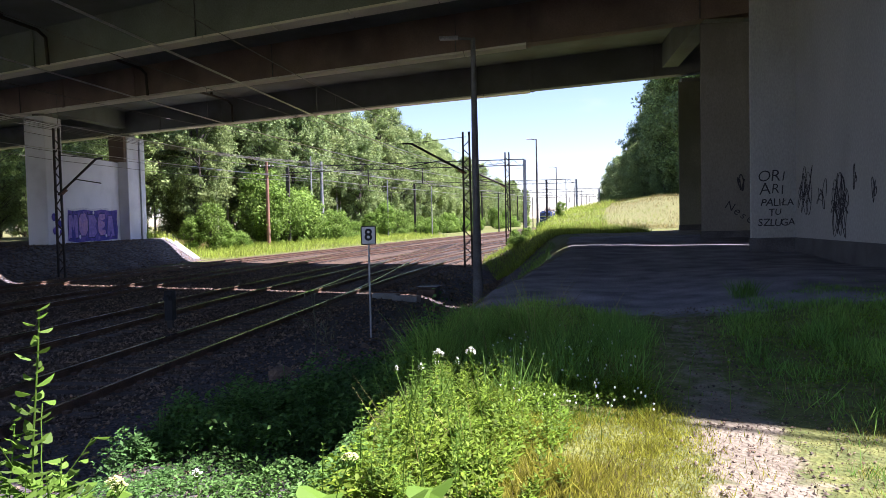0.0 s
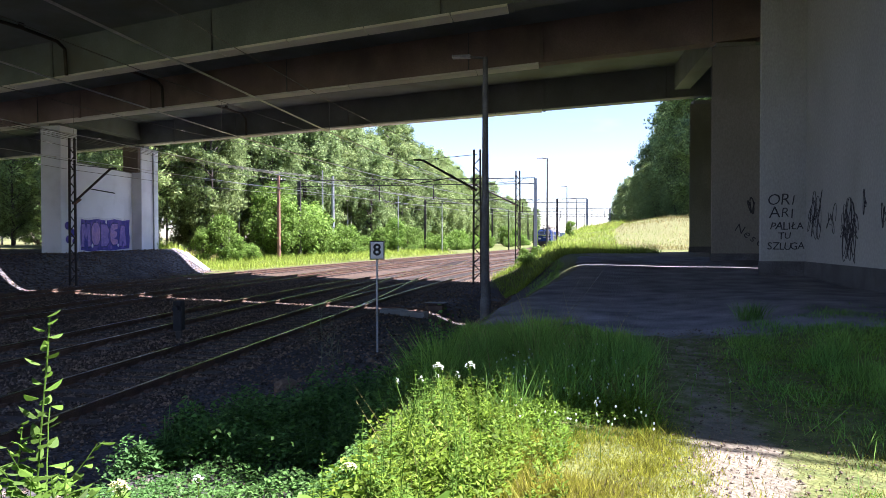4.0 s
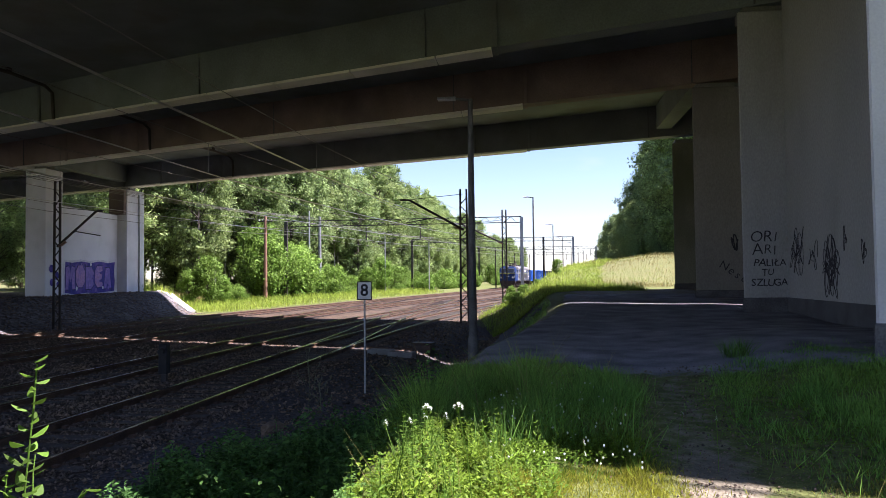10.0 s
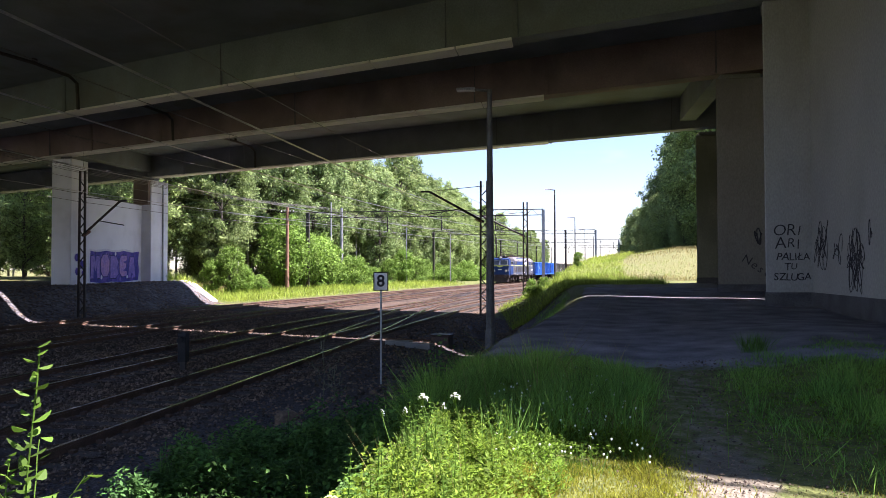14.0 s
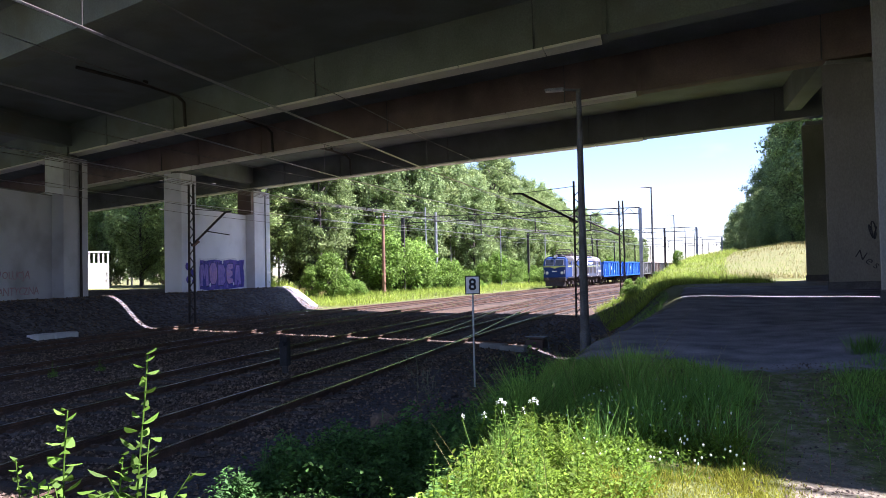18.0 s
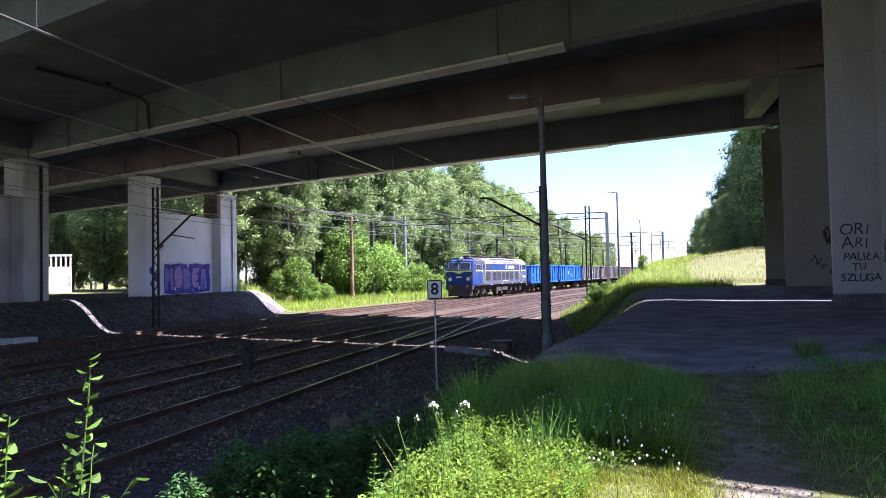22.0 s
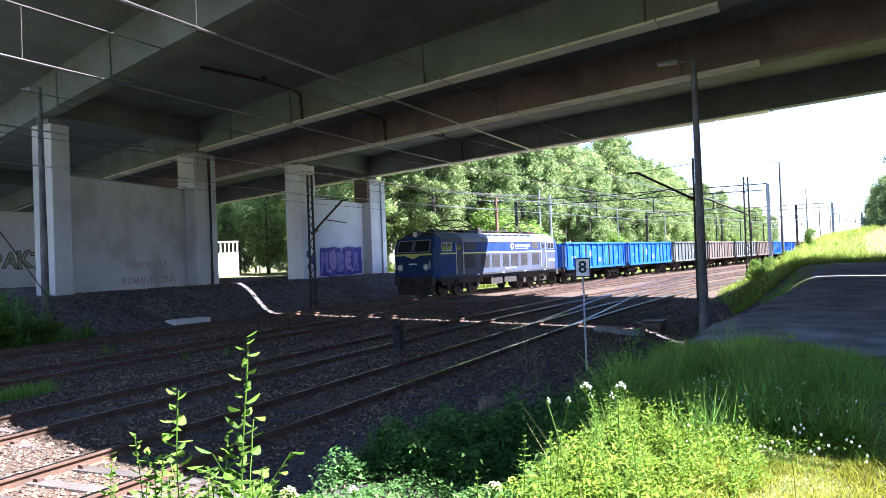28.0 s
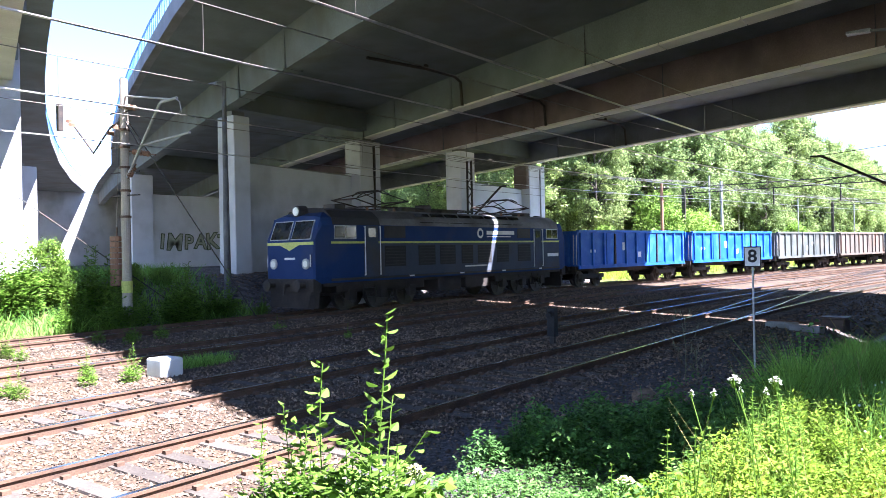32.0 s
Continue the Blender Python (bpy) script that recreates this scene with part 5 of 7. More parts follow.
def section(x, wide, zmax, zmin=1.12):
    pts = [(-0.96, 1.12), (-1.0, 1.35), (-1.0, 3.3), (-0.93, 3.58), (-0.68, 3.86), (-0.3, 3.97), (0.3, 3.97), (0.68, 3.86), (0.93, 3.58), (1.0, 3.3), (1.0, 1.35), (0.96, 1.12)]
    return [(x, y * wide, min(max(z, zmin), zmax)) for y, z in pts]


def buffers(t, x, z=1.05):
    d = 1 if x > 0 else -1
    for s in (-1, 1):
        b = part("buffer", Geo().tube((x, s * 0.875, z), (x + d * 0.38, s * 0.875, z), 0.11, 0.09, 12), BOGIE, t)
        part("buffer_plate", Geo().tube((x + d * 0.38, s * 0.875, z), (x + d * 0.42, s * 0.875, z), 0.23, 0.22, 14), DARKSTEEL, b)
    part("coupling_hook", Geo().tube((x, 0, z), (x + d * 0.25, 0, z), 0.06).tube((x + d * 0.25, 0, z), (x + d * 0.3, 0, z - 0.35), 0.04), BOGIE, t)


def pantograph(t, x):
    p = part("pantograph", Geo().beam((x - 0.9, -0.75, 4.12), (x + 0.9, -0.75, 4.12), 0.06, 0.06).beam((x - 0.9, 0.75, 4.12), (x + 0.9, 0.75, 4.12), 0.06, 0.06)
             .beam((x - 0.9, -0.75, 4.12), (x - 0.9, 0.75, 4.12), 0.06, 0.06).beam((x + 0.9, -0.75, 4.12), (x + 0.9, 0.75, 4.12), 0.06, 0.06), COPPER, t, "folded dark red pantograph")
    for s in (-1, 1):
        for side in (-1, 1):
            part("lower_arm", Geo().tube((x + s * 0.25, side * 0.55, 4.18), (x + s * 1.55, side * 0.7, 4.42), 0.03), COPPER, p)
            part("upper_arm", Geo().tube((x + s * 1.55, side * 0.7, 4.42), (x + s * 0.1, side * 0.5, 4.78), 0.022), COPPER, p)
        part("knuckle_bar", Geo().tube((x + s * 1.55, -0.75, 4.42), (x + s * 1.55, 0.75, 4.42), 0.03), COPPER, p)
        part("collector_strip", Geo().line([(x + s * 0.16, -0.95, 4.66), (x + s * 0.16, -0.6, 4.82), (x + s * 0.16, 0.6, 4.82), (x + s * 0.16, 0.95, 4.66)], 0.03), DARKSTEEL, p)
    for i, j in ((-0.8, -0.6), (-0.8, 0.6), (0.8, -0.6), (0.8, 0.6)):
        part("roof_insulator", Geo().tube((x + i, j, 3.9), (x + i, j, 4.12), 0.07, 0.05, 10), WOODPOLE, p)


def locomotive():
    t = thing("locomotive", "dark blue and grey electric locomotive with a lime stripe", "locomotive")
    W = 1.5
    body = Geo().loft([section(-8.95, 1.33 * 1.0, 2.74), section(-8.9, 1.42, 2.8), section(-8.6, 1.46, 3.66), section(-8.2, W, 3.8), section(8.2, W, 3.8), section(8.6, 1.46, 3.66), section(8.9, 1.42, 2.8), section(8.95, 1.33, 2.74)])
    part("body", body, LOCOBLUE, t)
    # roof
    def roof(x0, x1, lift, mat, name, label=""):
        prof = [(-1.5, 3.31), (-1.41, 3.59), (-1.04, 3.88), (-0.45, 3.99), (0.45, 3.99), (1.04, 3.88), (1.41, 3.59), (1.5, 3.31)]
        return part(name, Geo().loft([[(x, y * (1 + lift * 0.01), z + lift * 0.012) for y, z in prof] for x in (x0, x1)]), mat, t, label)
    r = roof(-6.2, 5.6, 1.0, LOCOROOF, "roof", "dusty grey roof")
    roof(5.6, 8.1, 0.8, LOCODARK, "cab_roof", "sooty black cab roof")
    roof(-8.1, -6.2, 0.8, LOCOROOF, "cab_roof")
    for side in (-1, 1):
        for k in range(8):
            x0 = -4.75 + k * 1.0
            a, b = Vector((0, side * 1.462, 3.46)), Vector((0, side * 1.12, 3.86))
            n = Vector((0, side * 0.76, 0.65)) * 0.02
            g = Geo().loft([[(x0, a.y, a.z), (x0 + 0.86, a.y, a.z), (x0 + 0.86, b.y, b.z), (x0, b.y, b.z)],
                            [(x0, a.y + n.y, a.z + n.z), (x0 + 0.86, a.y + n.y, a.z + n.z), (x0 + 0.86, b.y + n.y, b.z + n.z), (x0, b.y + n.y, b.z + n.z)]])
            part("roof_window", g, GLASS, r)
    for x0, y0, x1, y1, top in ((2.2, -0.5, 3.1, 0.4, 4.2), (-0.8, -0.4, 0.4, 0.4, 4.16), (6.35, -0.35, 6.95, 0.35, 4.2), (-7.1, -0.4, -6.5, 0.4, 4.18), (1.0, -0.3, 1.5, 0.3, 4.34)):
        part("roof_box", Geo().box(x0, y0, 3.95, x1, y1, top, 0.03), DARKSTEEL, t)
    for y in (0.45, -0.3):
        part("roof_conduit", Geo().tube((-2.8, y, 4.14), (2.9, y, 4.14), 0.03), DARKSTEEL, t)
    pantograph(t, 4.6)
    pantograph(t, -4.9)
    # sides
    for s in (-1, 1):
        def panel(name, x0, x1, z0, z1, mat, proud, parent=t, label=""):
            y0, y1 = sorted((s * (W - 0.02), s * (W + proud)))
            return part(name, Geo().box(x0, y0, z0, x1, y1, z1), mat, parent, label)
        low = panel("lower_panel", -8.2, 6.5, 1.3, 2.59, LOCOGREY, 0.006, label="dull grey lower side")
        panel("side_stripe", -8.2, 8.2, 2.6, 2.68, LIME, 0.012, label="pale lime stripe")
        panel("sill", -8.2, 8.2, 1.2, 1.29, LOCODARK, 0.02)
        for x, w in ((4.1, 1.25), (2.2, 1.1), (0.8, 1.08), (-0.5, 0.85), (-1.95, 1.08), (-3.4, 1.0), (-5.35, 1.15)):
            v = panel("side_vent", x, x + w, 1.66, 2.5, BLACK, 0.016, low)
            for q in range(6):
                panel("vent_slat", x + 0.04, x + w - 0.04, 1.73 + q * 0.13, 1.76 + q * 0.13, LOCODARK, 0.03, v)
        for x, w in ((4.1, 1.25), (-5.35, 1.15)):
            panel("upper_grille", x, x + w, 2.82, 3.3, LOCODARK, 0.012)
        for x in (5.7, -6.42):
            d = panel("door", x, x + 0.72, 1.32, 3.3, LOCOGREY, 0.014, label="narrow grey side door")
            panel("door_window", x + 0.16, x + 0.56, 2.85, 3.2, GLASS, 0.02, d)
            for xx in (x - 0.06, x + 0.78):
                yy = s * (W + 0.06)
                part("handrail", Geo().tube((xx, yy, 1.35), (xx, yy, 3.28), 0.022).tube((xx, s * W, 3.26), (xx, yy, 3.26), 0.018).tube((xx, s * W, 1.37), (xx, yy, 1.37), 0.018), WHITE, d, "white handrail")
        for x in (6.9, -8.05):
            f = panel("cab_window", x, x + 1.15, 2.78, 3.3, STEEL, 0.01, label="steel-framed cab side window")
            panel("pane", x + 0.05, x + 0.54, 2.83, 3.25, GLASS, 0.016, f)
            panel("pane", x + 0.6, x + 1.1, 2.83, 3.25, GLASS, 0.016, f)
        em = panel("emblem_bar", -3.9, -1.6, 2.98, 3.16, WHITE, 0.01, label="plain pale emblem bars")
        panel("emblem_bar", -3.6, -1.6, 2.86, 2.9, WHITE, 0.01)
        y0 = s * W
        part("emblem_ring", Geo().tube((-1.1, y0, 3.04), (-1.1, y0 + s * 0.01, 3.04), 0.24, 0.24, 20), WHITE, t)
        part("emblem_core", Geo().tube((-1.1, y0, 3.04), (-1.1, y0 + s * 0.016, 3.04), 0.13, 0.13, 16), LOCOBLUE, t)
        panel("number_bar", -1.6, 0.1, 1.5, 1.57, WHITE, 0.016, low)
        panel("number_bar", -8.1, -7.0, 1.85, 2.02, WHITE, 0.018, low)
        for x in (-6.4, -3.1, 0.2, 3.6):
            panel("warning_mark", x, x + 0.3, 1.21, 1.27, WHITE, 0.024)
    # ends
    for e in (-1, 1):
        def fx(z, out=0.0):
            return e * ((8.95 if z <= 2.74 else 8.95 - (z - 2.74) * 0.38) + out)
        for s in (-1, 1):
            def pane(name, y0, y1, z0, z1, mat, out, parent):
                g = Geo().loft([[(fx(z0, o), s * y0, z0), (fx(z0, o), s * y1, z0), (fx(z1, o), s * y1 * 0.97, z1), (fx(z1, o), s * y0, z1)] for o in (-0.05, out)])
                return part(name, g, mat, parent)
            f = pane("windscreen_frame", 0.06, 1.2, 2.76, 3.5, STEEL, 0.012, t)
            pane("windscreen", 0.1, 1.15, 2.8, 3.46, GLASS, 0.02, f)
            h = part("headlight", Geo().tube((e * 8.9, s * 0.95, 1.86), (e * 9.0, s * 0.95, 1.86), 0.21, 0.2, 18), STEEL, t, "round chrome headlight")
            part("lens", Geo().tube((e * 9.0, s * 0.95, 1.86), (e * 9.02, s * 0.95, 1.86), 0.13, 0.12, 16), LENS, h)
            part("grab_rail", Geo().tube((e * 9.02, s * 1.27, 1.75), (e * 9.02, s * 1.27, 2.2), 0.02), WHITE, t)
        part("front_stripe", Geo().box(*sorted((e * 8.9, e * 8.963))[:1], -1.36, 2.57, sorted((e * 8.9, e * 8.963))[1], 1.36, 2.68), LIME, t, "lime front band")
        v = Geo().loft([[(e * 8.94, -0.55, 2.57), (e * 8.94, 0.55, 2.57), (e * 8.94, 0.0, 2.36)], [(e * 8.966, -0.55, 2.57), (e * 8.966, 0.55, 2.57), (e * 8.966, 0.0, 2.36)]])
        part("front_chevron", v, LIME, t)
        part("number_bar", Geo().box(min(e * 8.94, e * 8.965), -0.3, 2.02, max(e * 8.94, e * 8.965), 0.3, 2.1), WHITE, t)
        lamp = part("roof_headlight", Geo().tube((e * 8.2, 0, 3.86), (e * 8.62, 0, 3.86), 0.24, 0.22, 16), LOCODARK, t)
        part("lens", Geo().tube((e * 8.62, 0, 3.86), (e * 8.65, 0, 3.86), 0.17, 0.16, 16), LENS, lamp)
        part("buffer_beam", Geo().box(min(e * 8.6, e * 9.02), -1.4, 0.82, max(e * 8.6, e * 9.02), 1.4, 1.3, 0.03), BOGIE, t)
        part("snow_plough", Geo().loft([[(e * 8.7, -1.3, 0.2), (e * 8.7, 1.3, 0.2), (e * 8.62, 1.3, 0.82), (e * 8.62, -1.3, 0.82)], [(e * 9.05, -1.1, 0.22), (e * 9.05, 1.1, 0.22), (e * 8.95, 1.2, 0.82), (e * 8.95, -1.2, 0.82)]]), BOGIE, t)
        buffers(t, e * 8.98)
    # running gear
    wheels = []
    for e in (-1, 1):
        b = part("bogie", Geo().box(e * 5.15 - 2.55, -1.2, 0.72, e * 5.15 + 2.55, -1.05, 1.05, 0.03).box(e * 5.15 - 2.55, 1.05, 0.72, e * 5.15 + 2.55, 1.2, 1.05, 0.03).box(e * 5.15 - 2.4, -1.05, 0.7, e * 5.15 + 2.4, 1.05, 0.95), BOGIE, t)
        for k in (-1.75, 0, 1.75):
            x = e * 5.15 + k
            wheels.append(wheelset("wheelset", b, x, 0.625, 0.625))
            for s in (-1, 1):
                part("axle_box", Geo().box(x - 0.2, s * 1.12 - 0.12, 0.42, x + 0.2, s * 1.12 + 0.12, 0.85, 0.03), BOGIE, b)
                sp = Geo()
                for q in range(4):
                    sp.tube((x + 0.42, s * 1.14, 0.78 + q * 0.06), (x + 0.42, s * 1.14, 0.815 + q * 0.06), 0.09, 0.09, 8)
                part("spring", sp, BOGIE, b)
    part("battery_box", Geo().box(-1.9, -1.35, 0.55, -0.1, 1.35, 1.15, 0.03), BOGIE, t)
    part("battery_box", Geo().box(0.2, -1.35, 0.5, 1.8, 1.35, 1.15, 0.03), BOGIE, t)
    part("underframe", Geo().box(-8.5, -1.35, 1.0, 8.5, 1.35, 1.14), BOGIE, t)
    for s in (-1, 1):
        for x in (6.05, -6.05):
            part("step", Geo().box(x - 0.3, s * 1.3 - 0.1, 0.45, x + 0.3, s * 1.3 + 0.1, 0.49).box(x - 0.3, s * 1.3 - 0.1, 0.8, x + 0.3, s * 1.3 + 0.1, 0.84).box(x - 0.32, s * 1.3 - 0.02, 0.45, x - 0.28, s * 1.3 + 0.02, 1.2).box(x + 0.28, s * 1.3 - 0.02, 0.45, x + 0.32, s * 1.3 + 0.02, 1.2), BOGIE, t)
    return t


def wagon(mat, label, load=False, patches=0):
    t = thing("open_wagon", label, "freight wagon", "wagons of the train")
    L, W, z0, z1 = 6.4, 1.42, 1.22, 3.22
    part("floor", Geo().box(-L, -W, 1.1, L, W, z0), BOGIE, t)
    for s in (-1, 1):
        y0, y1 = sorted((s * W, s * (W - 0.07)))
        side = part("side_wall", Geo().box(-L, y0, z0, L, y1, z1), mat, t)
        for k in range(11):
            x = -L + 0.25 + k * (2 * L - 0.5) / 10
            if k in (3, 7):
                continue
            ya, yb = sorted((s * W, s * (W + 0.11)))
            part("rib", Geo().box(x - 0.07, ya, z0 - 0.05, x + 0.07, yb, z1 - 0.1), mat, side)
        ya, yb = sorted((s * W, s * (W + 0.09)))
        part("top_rail", Geo().box(-L, min(s * (W - 0.1), s * (W + 0.1)), z1 - 0.08, L, max(s * (W - 0.1), s * (W + 0.1)), z1 + 0.06, 0.02), mat, side)
        part("bottom_rail", Geo().box(-L, ya, z0 - 0.16, L, yb, z0 + 0.04), mat, side)
        for x in (-2.55, 2.55):
            d = part("side_door", Geo().box(x - 0.85, ya - 0.02 * (s < 0), z0 + 0.06, x + 0.85, ya + (yb - ya) * 0.5 if s > 0 else yb, z1 - 0.12), mat, side)
            part("door_bar", Geo().box(x - 0.06, min(s * W, s * (W + 0.13)), z0 + 0.05, x + 0.06, max(s * W, s * (W + 0.13)), z1 - 0.15), DARKSTEEL, d)
        if patches:
            rng = random.Random(patches)
            for k in range(4):
                x, z, w, h = rng.uniform(-5.8, 5.2), rng.uniform(1.4, 2.3), rng.uniform(0.25, 0.6), rng.uniform(0.12, 0.5)
                ya, yb = sorted((s * W, s * (W + 0.006)))
                part("pale_marking", Geo().box(x, ya, z, x + w, yb, z + h), WHITE, side)
    for e in (-1, 1):
        x0, x1 = sorted((e * L, e * (L - 0.07)))
        end = part("end_wall", Geo().box(x0, -W + 0.07, z0, x1, W - 0.07, z1), mat, t)
        for y in (-0.9, 0, 0.9):
            xa, xb = sorted((e * L, e * (L + 0.1)))
            part("rib", Geo().box(xa, y - 0.07, z0, xb, y + 0.07, z1), mat, end)
        part("ladder", Geo().tube((e * (L + 0.08), 1.2, 1.3), (e * (L + 0.08), 1.2, 3.0), 0.02).tube((e * (L + 0.08), 1.4, 1.3), (e * (L + 0.08), 1.4, 3.0), 0.02), STEEL, end)
        part("buffer_beam", Geo().box(min(e * (L - 0.1), e * (L + 0.1)), -1.3, 0.88, max(e * (L - 0.1), e * (L + 0.1)), 1.3, 1.2), BOGIE, t)
        buffers(t, e * (L + 0.1))
        b = part("bogie", Geo().box(e * 4.5 - 1.3, -1.08, 0.5, e * 4.5 + 1.3, -0.94, 0.75).box(e * 4.5 - 1.3, 0.94, 0.5, e * 4.5 + 1.3, 1.08, 0.75).box(e * 4.5 - 0.25, -1.0, 0.5, e * 4.5 + 0.25, 1.0, 0.9), BOGIE, t)
        for k in (-0.9, 0.9):
            wheelset("wheelset", b, e * 4.5 + k, 0.46, 0.46)
            for s in (-1, 1):
                part("axle_box", Geo().box(e * 4.5 + k - 0.16, s * 1.0 - 0.1, 0.32, e * 4.5 + k + 0.16, s * 1.0 + 0.1, 0.66), BOGIE, b)
    part("centre_sill", Geo().box(-L, -0.3, 0.75, L, 0.3, 1.1), BOGIE, t)
    if load:
        rng = random.Random(3)
        rings = []
        for i in range(14):
            x = -6.1 + i * 12.2 / 13
            rings.append([(x, -1.3 + 2.6 * j / 8, 2.9 + rng.uniform(0, 0.5) * math.sin(math.pi * (j + 0.5) / 9)) for j in range(9)])
        g = Geo().loft(rings, close=False, caps=False)
        part("load", g, LOADM, t, "heaped brown load")
    return t


ARC = [(y, math.hypot(1, slope(y))) for y in np.arange(-60, 460, 0.5)]
ARC_Y = np.array([a[0] for a in ARC])
ARC_S = np.concatenate([[0], np.cumsum([a[1] * 0.5 for a in ARC])[:-1]])


def on_line(s):
    y = float(np.interp(s, ARC_S, ARC_Y))
    return Vector((U4 + bend(y), y, 0))


def vehicle_pose(nose_s, back, half):
    """A vehicle whose middle lies back metres behind the nose, on bogies half metres either way."""
    a, b = on_line(nose_s + back - half), on_line(nose_s + back + half)
    d = a - b
    m = (a + b) / 2
    return pose(m.x, m.y, 0, 0, 0, math.degrees(math.atan2(d.y, d.x)))


SPEED = 5.22
NOSE_END = float(np.interp(23.45, ARC_Y, ARC_S))


def nose(t):
    return NOSE_END + SPEED * (32.0 - t)


LOCO = locomotive()
WAGONS = []


def make_train():
    kinds = {"b": wagon(WAGONBLUE, "bright blue open freight wagon with ribbed sides", patches=5),
             "p": wagon(WAGONPALE, "faded pale open freight wagon with ribbed sides", patches=7),
             "g": wagon(WAGONGREY, "rusty grey-brown open freight wagon with ribbed sides", load=True)}
    used = set()
    for k in "bbpgpgbbgpbbgp":
        if k in used:
            WAGONS.append(copy_thing(kinds[k], Matrix()))
        else:
            used.add(k)
            WAGONS.append(kinds[k])


make_train()
# ---- grass, weeds and flowers ----
def blades(name, label, spots, mat, rng):
    """spots: x, y, height, half-width arrays."""
    x, y, h, w = spots
    k = len(x)
    z = np.array([height(float(a), float(b)) for a, b in zip(x, y)])
    lean = rng.normal(0, 0.42, (k, 2))
    a = np.stack([lean[:, 0] * h, lean[:, 1] * h, h], 1) / 2
    ang = rng.uniform(0, 2 * np.pi, k)
    b = np.stack([np.cos(ang) * w, np.sin(ang) * w, np.zeros(k)], 1)
    c = np.stack([x, y, z - 0.02], 1) + a
    tagged(new(name, quads(name, c, a, b, mat)), label, "grass", kind="stuff")


def lawn():
    rng = np.random.default_rng(21)

    def zone(cx, cy, rx, ry, k, h0, h1, w=0.006):
        ang, r = rng.uniform(0, 2 * np.pi, k), np.sqrt(rng.random(k)) * (1 + 0.15 * rng.normal(0, 1, k))
        return cx + rx * r * np.cos(ang), cy + ry * r * np.sin(ang), rng.uniform(h0, h1, k), np.full(k, w) * rng.uniform(0.6, 1.3, k)

    def join(*zs):
        return tuple(np.concatenate([z[i] for z in zs]) for i in range(4))

    def clear(z):
        """Keep the trodden path, the paved yard and the bank's foot bare."""
        x, y = z[0], z[1]
        d = np.abs(x - 7.46 - 0.08 * (y - 10))
        lump = np.array([noise.noise((p * 2.2, q * 2.2, 7.0)) for p, q in zip(x, y)])
        far = np.interp(x, (4.8, 6.2, 6.8, 7.3, 8.0, 8.3, 9.5, 11), (14.2, 15.3, 14.7, 13.2, 13.4, 14.4, 15.4, 15.6)) + 0.7 * lump
        edge = np.array([crest(float(q))[0] for q in y])
        keep = ((d > 0.36 + 0.3 * lump) | (rng.random(len(x)) < 0.06)) & (y < far) & (x > np.where(y < 11.2, 5.22 + 0.3 * lump, edge - 0.35)) & (rng.random(len(x)) < np.where(x > 7.6, 0.9, 0.7) + 1.4 * lump)
        low = np.interp(y, (12.6, 14.4), (1.0, 0.35)) * (0.8 + 1.5 * np.clip(lump, -0.35, 0.6))
        z = (x, y, z[2] * low, z[3])
        return tuple(v[keep] for v in z)
    blades("grass", "green meadow grass at the road's edge", clear(join(
        zone(6.0, 12.7, 1.35, 2.2, 34000, 0.1, 0.36, 0.0034), zone(6.3, 14.2, 0.9, 1.3, 9000, 0.08, 0.26, 0.0036), zone(9.9, 12.3, 2.2, 2.9, 36000, 0.05, 0.2, 0.0038), zone(7.5, 5.6, 3.2, 2.4, 16000, 0.03, 0.12, 0.004),
        zone(5.3, 12.0, 0.5, 2.4, 5000, 0.08, 0.26, 0.003), zone(9.6, 9.0, 2.0, 0.9, 7000, 0.02, 0.08, 0.0034))), GRASS, rng)
    blades("grass", "sunlit verge grass, toned down", clear(join(
        zone(5.6, 9.8, 0.45, 1.3, 7000, 0.05, 0.2, 0.0026), zone(5.4, 8.7, 0.35, 0.7, 4000, 0.04, 0.18, 0.0026), zone(6.2, 10.5, 0.9, 0.6, 10000, 0.04, 0.13, 0.003))), GRASSSUN, rng)
    blades("turf", "short yellow-green sunlit turf beside the trodden path", join(clear(join(
        zone(6.6, 9.3, 0.75, 1.2, 36000, 0.015, 0.08, 0.0034), zone(6.0, 9.0, 0.55, 1.1, 14000, 0.03, 0.13, 0.0032), zone(9.4, 9.3, 1.8, 1.0, 11000, 0.015, 0.06, 0.003))), zone(6.85, 9.6, 0.42, 0.9, 12000, 0.01, 0.055, 0.0032)), TURFY, rng)
    blades("dry_grass", "sparse straw-coloured dry grass", join(clear(join(
        zone(6.3, 8.6, 1.0, 0.9, 5000, 0.03, 0.12, 0.0022), zone(6.7, 9.2, 0.8, 1.1, 13000, 0.01, 0.06, 0.0025), zone(9.6, 9.4, 2, 1.0, 7000, 0.015, 0.06, 0.0025))), zone(7.3, 9.6, 0.8, 1.3, 6000, 0.005, 0.028, 0.0028), zone(8.8, 9.2, 1.5, 1.0, 10000, 0.008, 0.045, 0.003)), DRY, rng)
    blades("seed_stalks", "thin pale seed stalks above the grass", clear(join(
        zone(6.0, 12.9, 1.0, 1.9, 260, 0.4, 0.78, 0.0022), zone(5.55, 9.6, 0.4, 1.0, 70, 0.3, 0.55, 0.002), zone(6.9, 11.0, 0.5, 0.5, 40, 0.25, 0.45, 0.002), zone(8.8, 10.6, 1.6, 1.2, 40, 0.2, 0.4, 0.0022))), DRY, rng)
    k = 42000
    y = 40.0 + 80 * rng.random(k) ** 1.9
    x = np.array([crest(float(v))[0] for v in y]) - rng.uniform(-4.2, 2.9, k)
